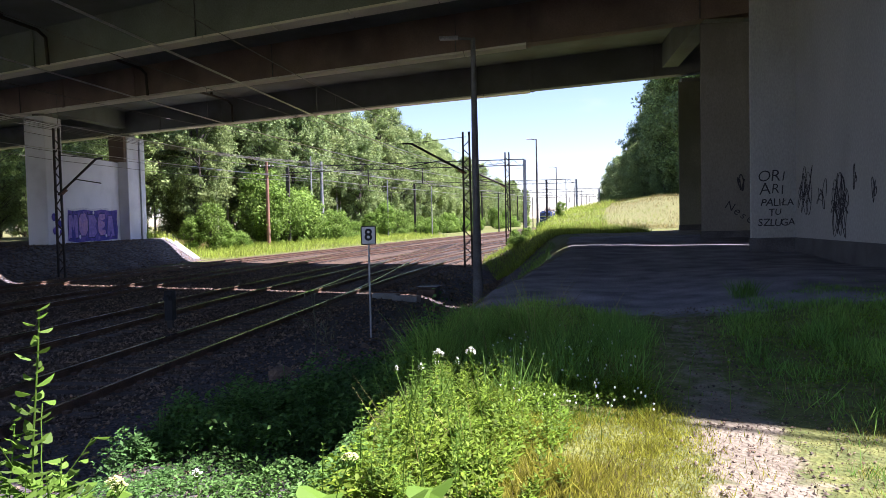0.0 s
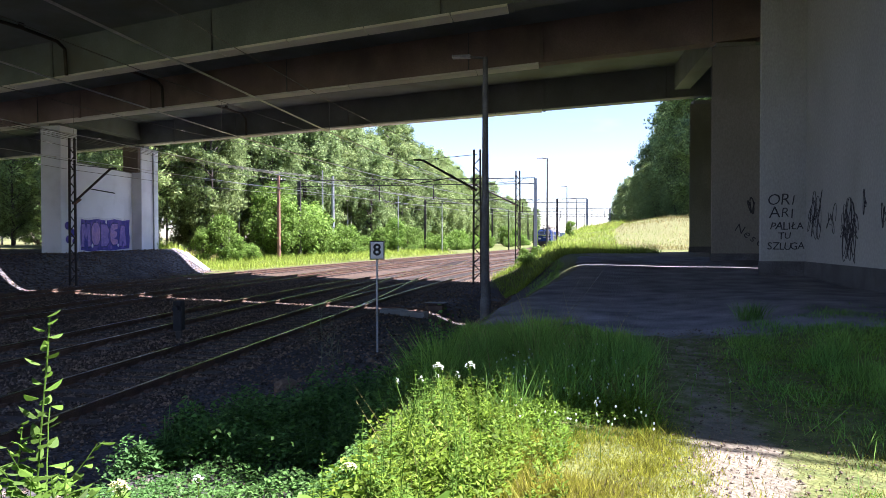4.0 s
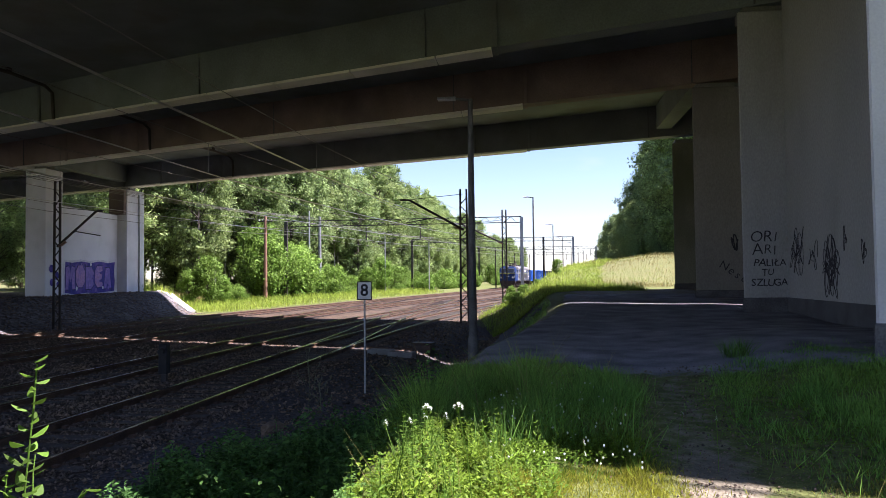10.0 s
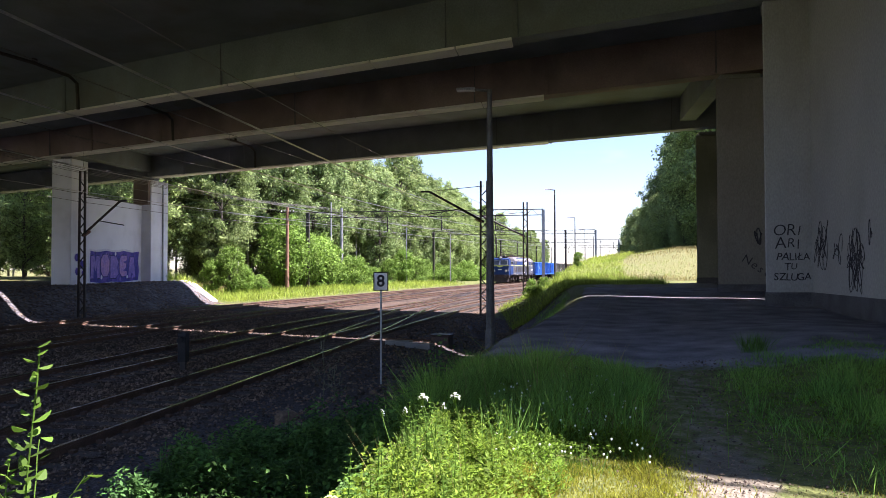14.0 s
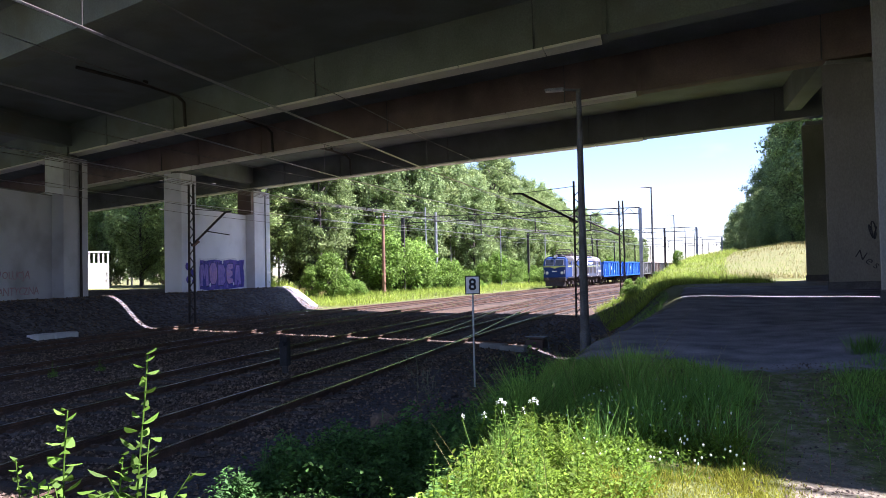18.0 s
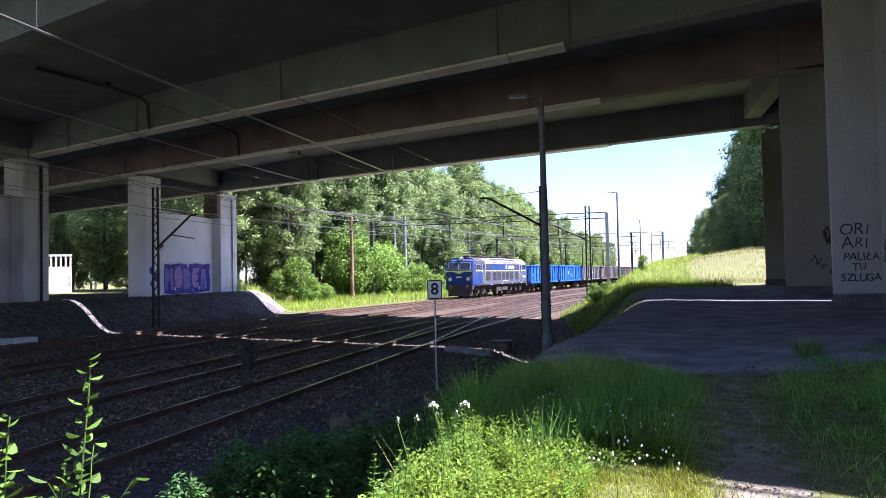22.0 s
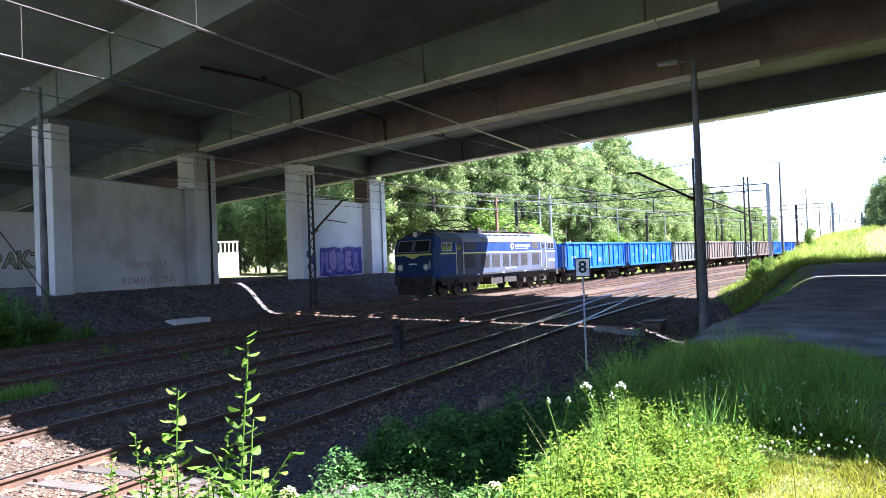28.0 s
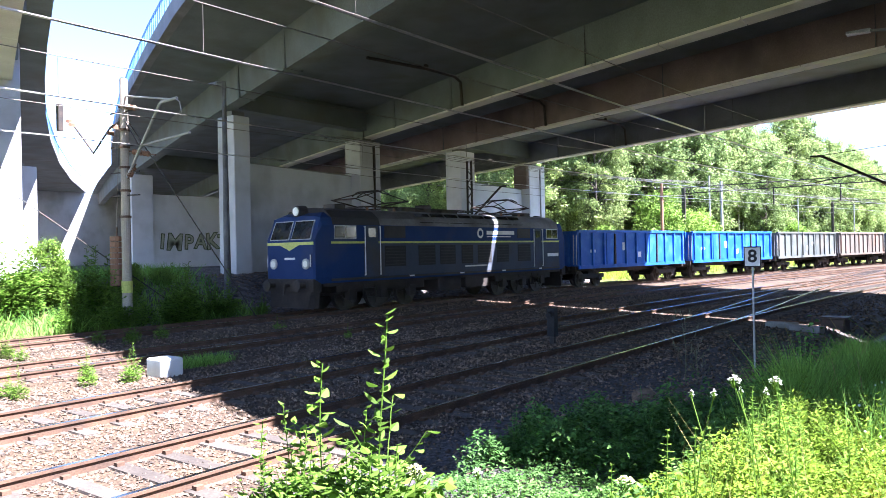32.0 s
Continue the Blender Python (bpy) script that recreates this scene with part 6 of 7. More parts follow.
    blades("bank_grass", "lush sunlit grass on the cutting bank", (x, y, rng.uniform(0.12, 0.42, k) * (0.6 + 0.9 * rng.random(k) ** 3), rng.uniform(0.006, 0.014, k)), MEADOW, rng)
    k = 2500
    y = rng.uniform(24, 43, k)
    x = np.array([crest(float(v))[0] for v in y]) - rng.uniform(0.6, 2.0, k)
    blades("bank_grass", "short grass along the shaded bank", (x, y, rng.uniform(0.05, 0.22, k), rng.uniform(0.003, 0.008, k)), GRASS, rng)
    k = 30000
    y = 45.5 + 64 * rng.random(k) ** 1.6
    x = np.array([crest(float(v))[0] for v in y]) + rng.uniform(2.4, 24, k)
    lump = np.array([noise.noise((p * 0.35, q * 0.16, 4.0)) for p, q in zip(x, y)])
    ripe = lump + rng.normal(0, 0.16, k) > -0.12 - 0.03 * (x - 9)
    tall = rng.uniform(0.08, 0.34, k) * (1 + 0.8 * lump)
    wide = rng.uniform(0.005, 0.012, k)
    blades("field_grass", "ripe straw-coloured field grass", (x[ripe], y[ripe], tall[ripe], wide[ripe]), DRY, rng)
    blades("field_grass", "green meadow grass between the ripe patches", (x[~ripe], y[~ripe], tall[~ripe], wide[~ripe]), MEADOW, rng)
    k = 14000
    y = 56 + 54 * rng.random(k) ** 1.3
    x = np.array([bend(float(v)) for v in y]) + rng.uniform(-27, -18, k)
    blades("verge_grass", "rank green grass beside the far track", (x, y, rng.uniform(0.2, 0.75, k), rng.uniform(0.012, 0.026, k)), MEADOW, rng)
    k = 9000
    y = 61 + 22 * rng.random(k)
    x = -25.0 - rng.uniform(0, 9, k) + np.array([bend(float(v)) for v in y]) * 0.8
    blades("field_grass", "ripe straw-coloured grass at the forest edge", (x, y, rng.uniform(0.3, 0.9, k), rng.uniform(0.01, 0.022, k)), DRY, rng)
    k = 9000
    y = rng.uniform(10, 24, k)
    x = rng.uniform(-25, -16.6, k)
    blades("verge_grass", "rank green grass on the far slope", (x, y, rng.uniform(0.2, 0.7, k), rng.uniform(0.01, 0.025, k)), GRASS, rng)
    blades("grass_tuft", "lone grass tuft in a crack of the paved yard", zone(8.82, 14.9, 0.16, 0.14, 260, 0.1, 0.3, 0.004), GRASS, rng)
    blades("grass_tuft", "bright grass tuft beside the white block", zone(-7.5, 14.7, 0.35, 0.9, 1500, 0.08, 0.3, 0.006), GRASS, rng)


lawn()


def ground_cover():
    """Small broad leaves of clover and herbs close to the soil."""
    rng = np.random.default_rng(77)
    for label, zones in (("low clover and herb leaves among the grass", ((5.8, 9.9, 0.6, 1.1, 14000, 0.01, 0.16, 0.013), (6.4, 10.7, 0.7, 0.5, 8000, 0.01, 0.13, 0.013), (6.5, 12.2, 0.7, 1.5, 8000, 0.02, 0.14, 0.013), (9.8, 11.6, 2.0, 2.0, 14000, 0.01, 0.09, 0.013), (5.75, 9.0, 0.35, 0.7, 2200, 0.01, 0.16, 0.02), (5.3, 9.3, 0.35, 1.0, 2400, 0.0, 0.14, 0.026), (5.2, 8.1, 0.4, 0.5, 900, 0.0, 0.1, 0.024))),
                         ("dense dark weed leaves on the track bank", ((3.3, 12.1, 1.1, 0.8, 9000, 0.02, 0.42, 0.03), (4.2, 13.0, 0.8, 1.7, 10000, 0.02, 0.44, 0.03), (4.4, 14.7, 0.6, 1.6, 4500, 0.02, 0.3, 0.024), (2.7, 11.7, 0.5, 0.5, 2000, 0.02, 0.34, 0.03), (3.6, 14.2, 0.5, 1.1, 2600, 0.01, 0.22, 0.022), (3.1, 13.0, 0.6, 0.9, 3000, 0.02, 0.3, 0.026), (2.5, 11.6, 0.4, 0.6, 1600, 0.02, 0.3, 0.026), (4.2, 9.0, 1.0, 1.3, 11000, 0.01, 0.14, 0.022), (3.6, 10.6, 1.1, 0.7, 7000, 0.01, 0.16, 0.022), (4.9, 11.9, 0.4, 0.9, 2500, 0.02, 0.3, 0.028)))):
        c, a, b = [], [], []
        for cx, cy, rx, ry, k, h0, h1, s in zones:
            ang, r = rng.uniform(0, 2 * np.pi, k), np.sqrt(rng.random(k)) * (1 + 0.12 * rng.normal(0, 1, k))
            x, y = cx + rx * r * np.cos(ang), cy + ry * r * np.sin(ang)
            lump = np.array([0.2 + 1.2 * max(0.0, 0.45 + noise.noise((p * 2.3, q * 2.3, 2.0))) for p, q in zip(x, y)])
            z = np.array([height(float(p), float(q)) for p, q in zip(x, y)]) + rng.uniform(h0, h1, k) * lump
            up = rng.normal(0, 0.45, (k, 3)) + np.array([0, 0, 1.0])
            up /= np.linalg.norm(up, axis=1, keepdims=True)
            t = np.cross(up, rng.normal(0, 1, (k, 3)))
            t /= np.linalg.norm(t, axis=1, keepdims=True)
            size = s * rng.uniform(0.5, 1.3, (k, 1))
            c.append(np.stack([x, y, z], 1))
            a.append(t * size)
            b.append(np.cross(up, t) * size * 0.6)
        tagged(new("ground_cover", quads("ground_cover", np.concatenate(c), np.concatenate(a), np.concatenate(b), WEEDSHADE if "dark" in label else CLOVER)), label, "weeds", kind="stuff")


ground_cover()


def herb(seed, tall, spread, pairs, leaf, label, name="weed", mat=LEAFW, whorl=2, group="weeds by the track"):
    """An upright herb: a thin stem with leaves set along it."""
    rng = np.random.default_rng(seed)
    t = thing(name, label, "plant", group)
    stem = Geo()
    lean = rng.normal(0, 0.06, 2)
    pts = [(lean[0] * z, lean[1] * z, z) for z in np.linspace(-0.05, tall, 6)]
    for i, (p, q) in enumerate(zip(pts, pts[1:])):
        stem.tube(p, q, 0.006 * (1.2 - i * 0.15), 0.006 * (1.05 - i * 0.15), 5)
    c, a, b = [], [], []
    for i in range(pairs):
        f = (i + 1) / pairs
        z = tall * f
        size = leaf * (1.15 - 0.75 * f) * rng.uniform(0.8, 1.2)
        ang0 = rng.uniform(0, 2 * np.pi)
        for w in range(whorl):
            ang = ang0 + w * 2 * np.pi / whorl + rng.normal(0, 0.2)
            d = np.array([math.cos(ang), math.sin(ang), rng.uniform(-0.15, 0.5)])
            d /= np.linalg.norm(d)
            side = np.cross(d, (0, 0, 1))
            side /= np.linalg.norm(side)
            o = np.array([lean[0] * z, lean[1] * z, z]) + d * (size + spread * (1 - f))
            c.append(o)
            a.append(d * size)
            b.append(side * size * 0.42)
            if spread > 0.05:
                for q in (0.35, 0.7):
                    for s in (-1, 1):
                        dd = d + s * side * 0.8
                        dd /= np.linalg.norm(dd)
                        c.append(np.array([lean[0] * z, lean[1] * z, z]) + d * spread * (1 - f) * q + dd * size * 0.6)
                        a.append(dd * size * 0.7)
                        b.append(np.cross(dd, (0, 0, 1)) * size * 0.3)
    part("stem", stem, mat, t)
    part("leaves", quads("leaves", np.array(c), np.array(a), np.array(b), mat), mat, t)
    return t


def ovate(name, centres, a, b, mat):
    """Rounder leaves of eight corners, cupped along the midrib, for the plants close by."""
    shape = [(-1.0, 0.0), (-0.55, -0.72), (0.05, -1.0), (0.6, -0.62), (1.0, 0.0), (0.6, 0.62), (0.05, 1.0), (-0.55, 0.72)]
    nrm = np.cross(a, b)
    nrm /= np.linalg.norm(nrm, axis=1, keepdims=True) + 1e-9
    wide = np.linalg.norm(b, axis=1, keepdims=True)
    verts = []
    for u, w in shape:
        verts.append(centres + a * u + b * w + nrm * wide * (0.18 * abs(w) - 0.3 * u * u))
    v = np.stack(verts, 1).reshape(-1, 3)
    faces = []
    for i in range(len(centres)):
        k = 8 * i
        faces += [(k, k + 1, k + 2, k + 3, k + 4), (k, k + 4, k + 5, k + 6, k + 7)]
    me = bpy.data.meshes.new(name)
    me.from_pydata(v.tolist(), [], faces)
    me.materials.append(mat)
    return me


def sapling(seed, tall, leaf, label, bushy=330):
    """A young shrub: one leader with leaves in turn, slanting side twigs low down and a leafy foot."""
    rng = np.random.default_rng(seed)
    t = thing("sapling", label, "plant", "saplings by the track")
    stem, twigs, c, a, b = Geo(), [], [], [], []

    def leaf_at(p, ang, rise, size):
        d = np.array([math.cos(ang), math.sin(ang), rise])
        d /= np.linalg.norm(d)
        side = np.cross(d, (0, 0, 1))
        side = side / np.linalg.norm(side) + rng.normal(0, 0.25, 3)
        c.append(p + d * size * 1.1)
        a.append(d * size)
        b.append(side * size * rng.uniform(0.42, 0.6))

    def twig(p, ang, rise, length, r, n, size):
        pts = [np.array(p)]
        for k in range(5):
            pts.append(pts[-1] + np.array([math.cos(ang) , math.sin(ang), rise + 0.1 * k]) / math.hypot(1, rise) * length / 5 + rng.normal(0, length * 0.012, 3))
        twigs.append(Geo().line(pts, r, 5))
        for k in range(n):
            f = (k + 1) / n * 4.99
            q = pts[int(f)] + (pts[int(f) + 1] - pts[int(f)]) * (f - int(f))
            leaf_at(q, ang + (1 if k % 2 else -1) * rng.uniform(0.5, 1.3), rng.uniform(-0.2, 0.6), size * rng.uniform(0.7, 1.15))
    trunk = [np.array([0.03 * math.sin(z * 3 + seed), 0.02 * math.cos(z * 4), z]) for z in np.linspace(-0.05, tall, 9)]
    stem.line(trunk, 0.0042, 6)
    n = int(tall * 25)
    for k in range(n):
        f = 0.3 + 0.7 * (k + 1) / n
        p = trunk[min(int(f * 8), 7)] * 1.0
        p[2] = f * tall
        leaf_at(p, k * 2.4 + rng.normal(0, 0.3), rng.uniform(0.0, 0.7), leaf * (1.2 - 0.6 * f) * rng.uniform(0.7, 1.2))
    for k in range(10):
        z = tall * rng.uniform(0.12, 0.5)
        twig((0, 0, z), k * 0.9 + rng.uniform(-0.3, 0.3), rng.uniform(0.6, 1.2), tall * rng.uniform(0.17, 0.28), 0.0025, 9, leaf * 0.8)
    for k in range(bushy):
        ang, r = rng.uniform(0, 6.28), 0.3 * math.sqrt(rng.random())
        leaf_at(np.array([r * math.cos(ang), r * math.sin(ang), tall * 0.42 * rng.random() ** 0.6]), ang + rng.normal(0, 0.8), rng.uniform(-0.2, 0.7), leaf * rng.uniform(0.5, 0.95))
    part("stem", stem, LEAFW, t)
    for g in twigs:
        part("twig", g, LEAFW, t)
    part("leaves", ovate("leaves", np.array(c), np.array(a), np.array(b), LEAFW), LEAFW, t)
    return t


def weeds():
    kinds = [sapling(41, 1.35, 0.056, "young leafy green shrub shoot beside the track"), sapling(42, 1.35, 0.056, "young leafy green shrub shoot beside the track"), sapling(43, 1.2, 0.056, "bushy young green shrub beside the track", 380)]
    tops = [(3.46, 8.7, 1.72), (2.93, 8.68, 1.58), (2.62, 8.62, 1.15), (3.7, 8.55, 1.05), (3.4, 8.45, 1.0), (3.1, 8.4, 0.98), (3.58, 8.62, 0.95), (2.85, 8.45, 0.9), (3.85, 8.6, 0.75), (3.25, 8.6, 1.0), (3.0, 8.3, 0.95), (3.5, 8.3, 0.9),
            (3.36, 8.62, 1.2), (2.8, 8.6, 1.14), (3.68, 8.6, 1.1), (2.94, 8.5, 1.06), (3.55, 8.5, 1.12), (2.45, 8.55, 1.04), (4.1, 8.3, 1.0), (3.75, 8.35, 0.98), (2.65, 8.4, 0.98)]
    rng = random.Random(3)
    spots = [(x, y, (top - height(x, y)) / 1.2) for x, y, top in tops]
    for x, y, s, k in ((-13.3, 16.1, 0.75, 4), (-7.2, 12.5, 0.6, 4), (-6.8, 10.7, 0.5, 3), (-12.3, 21.3, 0.4, 2), (-8.0, 20.3, 0.45, 2), (-7.1, 9.6, 0.5, 3), (-12.6, 13.2, 0.55, 3),
                       (-16.9, 18.4, 1.5, 6), (-16.6, 20.4, 1.6, 8), (-16.9, 22.2, 1.4, 7), (-17.2, 24.2, 0.8, 4), (-18.2, 21.3, 1.5, 7), (-18.8, 18.0, 1.9, 8), (-19.6, 16.4, 2.0, 8), (-17.6, 16.9, 1.2, 6)):
        for _ in range(k):
            spots.append((x + rng.gauss(0, 0.3), y + rng.gauss(0, 0.4), s * rng.uniform(0.7, 1.05)))
    plant_copies(kinds, spots, 2)
    low = [herb(51, 0.5, 0.16, 12, 0.034, "bushy low green weed", whorl=4), herb(52, 0.4, 0.2, 11, 0.036, "bushy low green weed", whorl=4), herb(53, 0.65, 0.12, 15, 0.032, "slender leafy green weed", whorl=3)]
    spots = []
    for _ in range(100):
        y = 11.3 + 4.0 * rng.random() ** 1.3
        x = rng.uniform(2.3 + 0.24 * (y - 11), 4.8)
        spots.append((x, y, rng.uniform(0.45, 1.0) * (1.15 - 0.1 * (y - 10.8))))
    plant_copies([herb(54, 0.5, 0.16, 12, 0.034, "bushy weed in shade tones on the shaded bank", mat=WEEDSHADE, whorl=4), herb(55, 0.62, 0.14, 14, 0.034, "bushy weed in shade tones on the shaded bank", mat=WEEDSHADE, whorl=4)], spots, 5)
    spots = []
    for _ in range(80):
        spots.append((rng.uniform(2.6, 4.9), rng.uniform(7.5, 8.6), rng.uniform(0.3, 0.6)))
    for _ in range(40):
        spots.append((rng.uniform(3.7, 5.2), rng.uniform(6.9, 7.7), rng.uniform(0.35, 0.6)))
    for _ in range(30):
        spots.append((rng.gauss(5.42, 0.14), rng.uniform(8.2, 10.2), rng.uniform(0.45, 0.95)))
    for _ in range(46):
        spots.append((rng.uniform(5.4, 6.0), rng.uniform(8.4, 10.9), rng.uniform(0.3, 0.7)))
    plant_copies(low, spots, 4)
    for x, y, tall, seed in ((2.5, 16.8, 1.2, 1), (2.75, 16.6, 0.6, 3)):
        dead_stalk(x, y, tall, seed)


def dead_stalk(x, y, tall, seed):
    """A dried-out weed: one stem with thin forked twigs."""
    rng = random.Random(seed)
    t = thing("dry_weed", "tall dark green weed with thin forked twigs", "plant", "dry weeds", at=(x, y, height(x, y)))
    part("stem", Geo().line([(0, 0, -0.05), (0.02, 0.01, tall * 0.5), (rng.uniform(-0.08, 0.08), 0.02, tall)], 0.006, 5), STRAW, t)
    for k in range(13):
        z = tall * (0.2 + 0.06 * k)
        a, r = k * 2.4, tall * 0.28 * (1.1 - k / 16)
        tip = (r * math.cos(a), r * math.sin(a), z + r * rng.uniform(0.6, 1.1))
        tw = part("twig", Geo().line([(0.02, 0, z), (tip[0] * 0.6, tip[1] * 0.6, z + (tip[2] - z) * 0.5), tip], 0.0032, 4), STRAW, t)
        part("seed_head", Geo().tube((tip[0], tip[1], tip[2] - 0.03), (tip[0] * 1.1, tip[1] * 1.1, tip[2] + 0.06), 0.009, 0.004, 5), STRAW, tw)


weeds()


def shoots():
    """Many small upright leafy shoots among the sunlit grass."""
    rng = np.random.default_rng(66)
    c, a, b = [], [], []
    for _ in range(200):
        x, y, tall = 5.4 + 1.0 * rng.random() ** 1.6, rng.uniform(8.4, 11.0), rng.uniform(0.1, 0.32)
        z0, lean = height(x, y), rng.normal(0, 0.15, 2)
        for k in range(8):
            f = (k + 1) / 8
            for w in range(3):
                ang = k * 1.1 + w * 2.1
                d = np.array([math.cos(ang), math.sin(ang), rng.uniform(0.1, 0.9)])
                d /= np.linalg.norm(d)
                size = 0.034 * (1.2 - 0.7 * f) * rng.uniform(0.7, 1.3)
                c.append(np.array([x + lean[0] * tall * f, y + lean[1] * tall * f, z0 + tall * f]) + d * size)
                a.append(d * size)
                b.append(np.cross(d, (0, 0, 1)) * size * 0.45)
    tagged(new("leafy_shoots", quads("leafy_shoots", np.array(c), np.array(a), np.array(b), CLOVER)), "small upright leafy shoots in the sunlit grass", "weeds", kind="stuff")


shoots()


def umbel(x, y, top, r, mat=PETAL):
    z0 = height(x, y)
    t = thing("wild_flower", "white umbel flower on a thin green stalk", "flower", "white wild flowers", at=(x, y, z0))
    rng = np.random.default_rng(int(x * 1000 + y * 10))
    r = r * 0.7
    h = top - z0
    lx, ly = rng.normal(0, 0.14 * h, 2)
    g = Geo().line([(0, 0, -0.05), (lx * 0.15, ly * 0.15, h * 0.4), (lx * 0.5, ly * 0.5, h * 0.75), (lx, ly, h)], 0.0022, 5)
    n = 40
    ang, rr = rng.uniform(0, 6.28, n), r * np.sqrt(rng.random(n))
    c = np.stack([lx + rr * np.cos(ang), ly + rr * np.sin(ang), h + 0.015 * rng.random(n) + 0.02 * (1 - (rr / r) ** 2)], 1)
    for p in c[::5]:
        g.tube((lx, ly, h - r * 0.8), tuple(p), 0.002, n=4)
    part("stalk", g, LEAFW, t)
    a = np.stack([np.cos(ang), np.sin(ang), 0.2 * np.ones(n)], 1) * r * 0.24
    b = np.stack([-np.sin(ang), np.cos(ang), 0.1 * np.ones(n)], 1) * r * 0.24
    part("petals", quads("petals", c, a, b, mat), mat, t, "cluster of small white florets")


for x, y, top, r in ((5.92, 8.17, 1.68, 0.035), (6.0, 8.26, 1.68, 0.032), (5.6, 8.2, 1.62, 0.018), (5.66, 8.25, 1.6, 0.018), (5.72, 8.2, 1.58, 0.016), (5.85, 8.3, 1.6, 0.014), (4.9, 7.7, 1.28, 0.03), (4.3, 7.6, 1.22, 0.05), (4.45, 7.7, 1.2, 0.05), (5.35, 7.9, 1.3, 0.05)):
    umbel(x, y, top, r, PETAL if r < 0.04 else BUD)
rngp = random.Random(12)
for _ in range(5):
    umbel(rngp.uniform(6.3, 8.3), rngp.uniform(9.4, 10.8), 1.05 + rngp.uniform(0.05, 0.3), 0.014)


def clover_heads():
    rng = np.random.default_rng(91)
    k = 110
    x, y = rng.uniform(5.7, 7.0, k), rng.uniform(9.8, 12.6, k)
    z = np.array([height(float(p), float(q)) for p, q in zip(x, y)]) + rng.uniform(0.08, 0.2, k)
    g = Geo()
    for p in zip(x, y, z):
        g.loft([[(p[0] + r * math.cos(q), p[1] + r * math.sin(q), p[2] + h) for q in (0.3, 1.3, 2.4, 3.4, 4.5, 5.5)] for r, h in ((0.003, -0.008), (0.008, 0), (0.007, 0.006), (0.002, 0.01))])
    tagged(new("clover_heads", g.mesh("clover_heads", PETAL)), "small white clover heads on the grass tips", "flowers", kind="stuff")


clover_heads()


def butterbur(x, y, s):
    t = thing("broadleaf_plant", "low plant with broad bright green leaves", "plant", "broadleaf plants", at=(x, y, height(x, y)))
    rng = random.Random(int(x * 77))
    for k in range(7):
        a, r = k * 0.9 + rng.uniform(-0.3, 0.3), s * rng.uniform(0.5, 1.0)
        rad, tilt = s * rng.uniform(0.45, 0.7), rng.uniform(-0.3, 0.3)
        cx, cy, cz = r * math.cos(a), r * math.sin(a), s * rng.uniform(0.8, 1.5)
        rim = [(cx + rad * math.cos(q) * (1 - 0.25 * math.cos(q - a)), cy + rad * math.sin(q), cz + rad * 0.3 * math.cos(q * 2) + tilt * rad * math.cos(q)) for q in [2 * math.pi * j / 12 for j in range(12)]]
        g = Geo().add([(cx, cy, cz - rad * 0.15)] + rim, [(0, 1 + j, 1 + (j + 1) % 12) for j in range(12)])
        leaf = part("leaf", g, LEAFW, t)
        part("leaf_stalk", Geo().tube((0, 0, -0.05), (cx, cy, cz - rad * 0.15), 0.008 * s * 4, 0.004, 5), LEAFW, leaf)


for x, y, s in ((5.45, 7.7, 0.24), (5.75, 7.9, 0.2), (5.3, 7.95, 0.16), (6.0, 7.75, 0.16)):
    butterbur(x, y, s)

# ---- writing on the walls ----
def graffiti(parent, body, size, mat, at, rz, lean=0.0, bold=0.012, tilt=0.0):
    """Sprayed letters, each a little out of line, size and slant."""
    rng = random.Random(body)
    wide = {"I": 0.3, "M": 0.9, "W": 0.98, "O": 0.82, "R": 0.64, "T": 0.6, "L": 0.5, "Ł": 0.5, "J": 0.36, "E": 0.58, "N": 0.78, "Z": 0.6}
    m, x = pose(*at, 90, tilt, rz), -size * sum(wide.get(ch, 0.64) for ch in body) / 2
    for ch in body:
        s = size * rng.uniform(0.9, 1.12)
        x += size * wide.get(ch, 0.64) / 2
        ob = part("sprayed_letter", text_mesh(ch, s, mat, 0.002, lean + rng.uniform(-0.12, 0.12), bold), mat, parent)
        ob.matrix_basis = m @ pose(x, rng.uniform(-0.05, 0.05) * size, 0, 0, 0, rng.uniform(-7, 7))
        x += size * wide.get(ch, 0.64) / 2


for line, z, x, s in (("ORI", 3.14, 11.68, 0.36), ("ARI", 2.82, 11.7, 0.36), ("PALIŁA", 2.51, 11.8, 0.24), ("TU", 2.28, 11.76, 0.22), ("SZLUGA", 2.04, 11.78, 0.23)):
    graffiti(PIER_R[1], line, s, INK, (x, 23.59, z), 0, 0.1, -0.003 if s > 0.3 else 0.001)
graffiti(PIER_R[2], "Nese", 0.4, INK, (12.85, 31.085, 2.3), 0, 0.1, -0.002, tilt=35)


def scribble(parent, cx, cz, w, h, place, seed, r=0.012, turns=26):
    rng = random.Random(seed)
    pts = []
    n = turns * 5
    for k in range(n):
        q = k * 0.55
        pts.append(place(cx + w * (1.6 * k / n - 0.8) + 0.3 * w * math.cos(q * 0.83 + seed), cz + h * math.sin(q * 0.61) * (0.55 + 0.4 * math.sin(q * 0.13 + seed))))
    part("scribble", Geo().line(pts, r, 4), INK, parent)


def east(y, z):
    return (12.246, y, z)


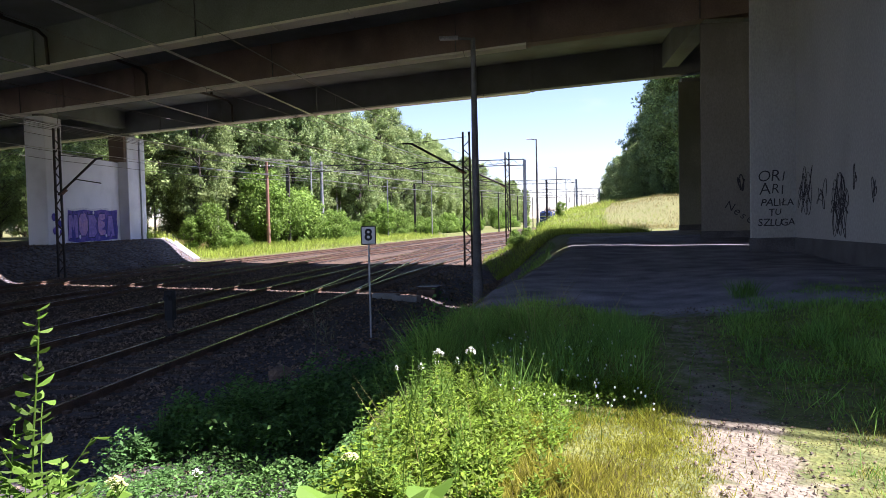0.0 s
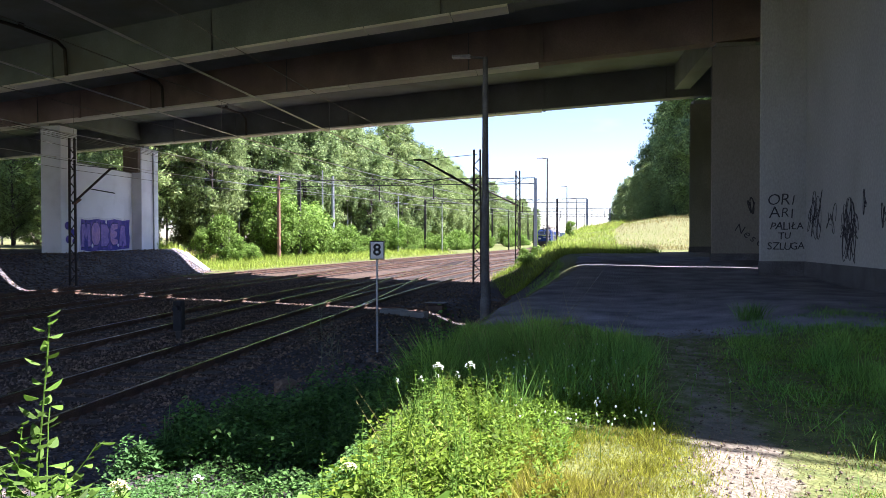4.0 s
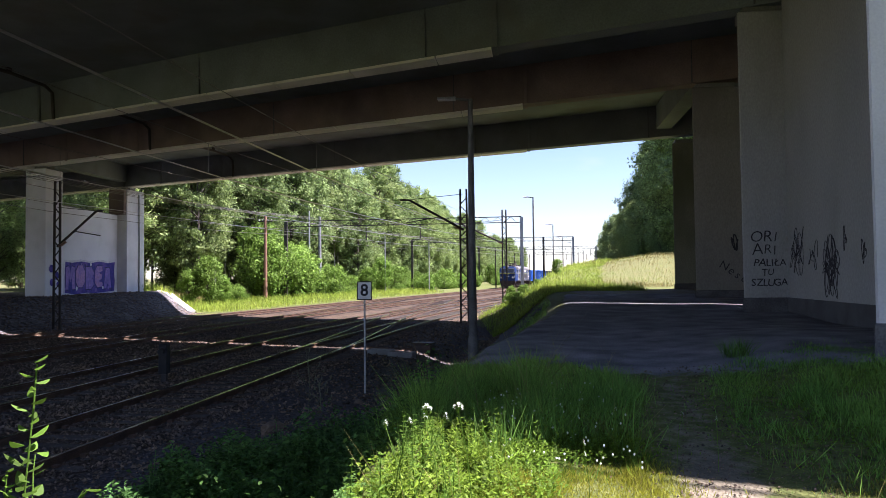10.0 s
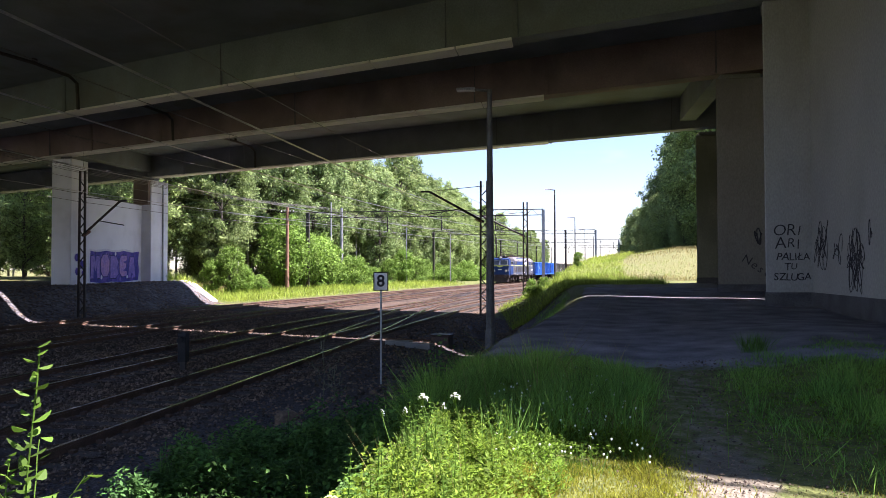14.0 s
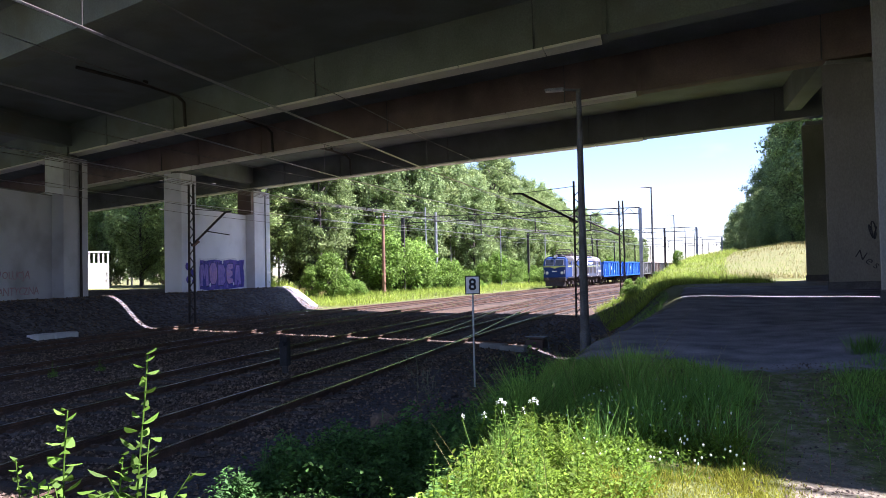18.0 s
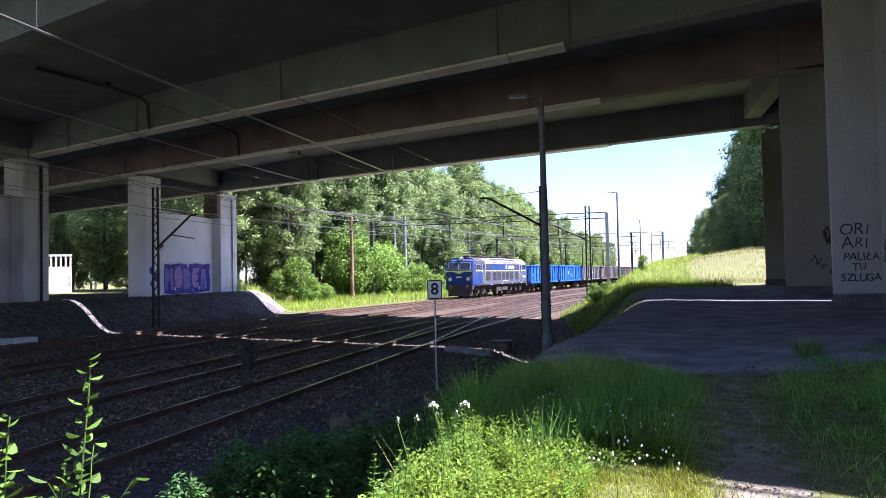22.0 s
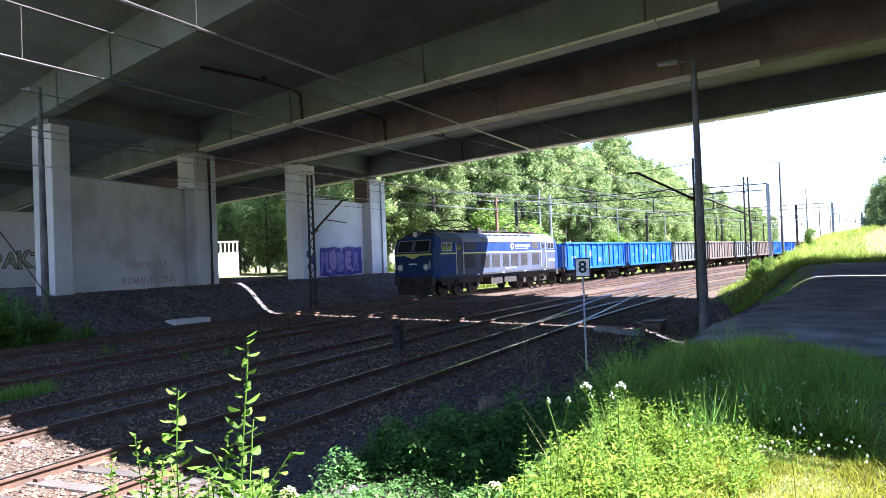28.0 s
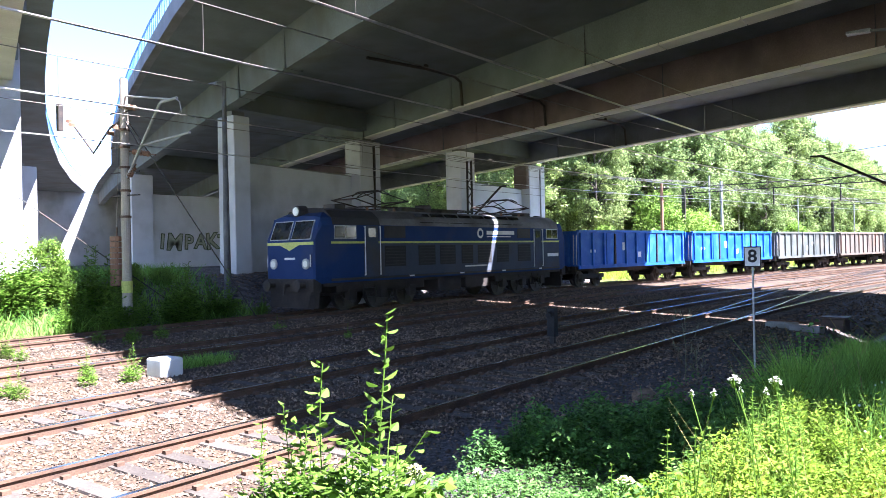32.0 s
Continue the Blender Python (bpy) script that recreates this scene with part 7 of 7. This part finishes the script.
for y, z, w, h, sd, n in ((23.0, 2.75, 0.45, 0.6, 1, 34), (22.0, 2.6, 0.3, 0.45, 2, 12), (21.0, 2.4, 0.42, 0.7, 3, 60), (20.24, 2.9, 0.08, 0.35, 4, 10), (19.4, 2.65, 0.12, 0.25, 5, 10)):
    scribble(WALL_R[0], y, z, w, h, east, sd, 0.008, n)
scribble(PIER_R[2], 11.95, 3.0, 0.14, 0.3, lambda x, z: (x + 0.95, 31.095, z + 0.3), 6, 0.02, 8)


def on_wall(wall, s, z, out=0.0):
    """A point s metres along a slanting wall, at height z, out from its face."""
    a, b = Vector(wall[0]), Vector(wall[1])
    d = (b - a).normalized()
    return (a.x + d.x * s + d.y * out, a.y + d.y * s - d.x * out, z)


def outline_patch(wall, pts, out, thick=0.003):
    """A painted patch: a closed outline on a wall face."""
    return Geo().loft([[on_wall(wall, p, z, o) for p, z in pts] for o in (out - thick, out)])


def mural():
    """The violet painted panel on the far pier wall: swollen letter-like shapes with dark edges, unreadable."""
    w, wall = WALL_L[1], WALL_B
    rng = random.Random(8)
    rim = [(1.7, 1.5), (3.0, 1.38), (4.4, 1.45), (5.8, 1.4), (7.2, 1.46), (8.4, 1.5), (8.5, 2.2), (8.38, 2.9), (8.5, 3.5), (7.4, 3.42), (6.2, 3.5), (5.0, 3.38), (3.8, 3.46), (2.6, 3.36), (1.75, 3.4), (1.66, 2.5)]
    part("mural_halo", outline_patch(wall, [(p + (0.14 if p > 5 else -0.14), z + (0.13 if z > 2.4 else -0.12)) for p, z in rim], 0.004), MURALWHITE, w, "pale sprayed halo")
    part("mural_ground", outline_patch(wall, rim, 0.008), PURPLE, w, "violet sprayed panel")
    shapes = (((-0.42, 0), (-0.18, 0), (-0.14, 0.7), (0.0, 0.4), (0.14, 0.7), (0.18, 0), (0.42, 0), (0.4, 1.25), (0.12, 1.3), (0.0, 0.95), (-0.12, 1.3), (-0.4, 1.25)),
              ((-0.4, 0.3), (-0.2, 0), (0.2, 0), (0.42, 0.3), (0.42, 0.95), (0.2, 1.28), (-0.2, 1.25), (-0.42, 0.95)),
              ((-0.42, 0), (0.1, 0), (0.42, 0.25), (0.25, 0.62), (0.42, 0.95), (0.15, 1.3), (-0.42, 1.3)),
              ((-0.4, 0.25), (-0.15, 0), (0.4, 0.05), (0.36, 0.32), (-0.05, 0.35), (0.3, 0.55), (0.3, 0.78), (-0.05, 0.9), (0.38, 1.0), (0.36, 1.28), (-0.2, 1.28), (-0.42, 1.0)),
              ((-0.42, 0), (-0.12, 0), (-0.05, 0.3), (0.08, 0.3), (0.14, 0), (0.42, 0), (0.2, 1.28), (-0.22, 1.28)))
    for k in range(5):
        c, base = 2.35 + k * 1.26, 1.72 + rng.uniform(-0.05, 0.1)
        sh = shapes[k]
        part("mural_outline", outline_patch(wall, [(c + p * 1.5, base - 0.07 + z * 1.2) for p, z in sh], 0.012), MURALINK, w)
        part("mural_letter", outline_patch(wall, [(c + p * 1.34, base + z * 1.1) for p, z in sh], 0.016), (LILAC, PINK, LILAC, PINK, LILAC)[k], w)
    for k in range(11):
        c, z = 1.9 + k * 0.62 + rng.uniform(-0.2, 0.2), rng.choice((1.62, 1.75, 3.2, 3.28))
        r = rng.uniform(0.06, 0.14)
        part("mural_spot", outline_patch(wall, [(c + r * math.cos(q), z + r * math.sin(q)) for q in [j * math.pi / 4 for j in range(8)]], 0.02), (LILAC, MURALINK, MURALWHITE)[k % 3], w)
    for dy, z, r in ((0.55, 2.95, 0.3), (0.95, 2.55, 0.34), (0.6, 2.15, 0.28), (1.15, 2.05, 0.22)):
        part("mural_blob", Geo().tube((-21.42, 43.8 + dy, z), (-21.408, 43.8 + dy, z), r, r * 0.9, 9), MURALWHITE, PIER_L[2])
        part("mural_blob", Geo().tube((-21.408, 43.8 + dy, z), (-21.404, 43.8 + dy, z), r * 0.78, r * 0.7, 9), PURPLE, PIER_L[2])


mural()
for body, z, s0 in (("REWOLUCJA", 2.55, 5.6), ("ROMANTYCZNA", 1.78, 5.75)):
    turn = math.degrees(math.atan2(WALL_A[1][1] - WALL_A[0][1], WALL_A[1][0] - WALL_A[0][0]))
    graffiti(WALL_L[0], body, 0.52, INKRED, on_wall(WALL_A, s0, z, 0.005), turn, bold=0.004)
graffiti(WALL_F, "IMPAKT", 1.75, INKGREEN, (-47.19, 41.6, 3.35), 90, bold=0.085)
graffiti(WALL_F, "IMPAKT", 1.75, CREAM, (-47.175, 41.6, 3.35), 90, bold=0.01)

# ---- what moves ----
def motions():
    times = [float(k) for k in range(33)]
    walk(LOCO, [(t, vehicle_pose(nose(t), 9.5, 5.15)) for t in times])
    for i, w in enumerate(WAGONS):
        walk(w, [(t, vehicle_pose(nose(t), 19.24 + 7.0 + 14.04 * i - 0.1, 4.5)) for t in times])
    ticks = [k * 4 / 30 for k in range(241)]
    for v in [LOCO] + WAGONS[:5]:
        for o in v.children_recursive:
            if o.name.startswith("wheelset"):
                base, r = o.matrix_basis.translation.copy(), o["radius"]
                walk(o, [(t, Matrix.Translation(base) @ Matrix.Rotation(SPEED * t / r, 4, 'Y')) for t in ticks])


motions()
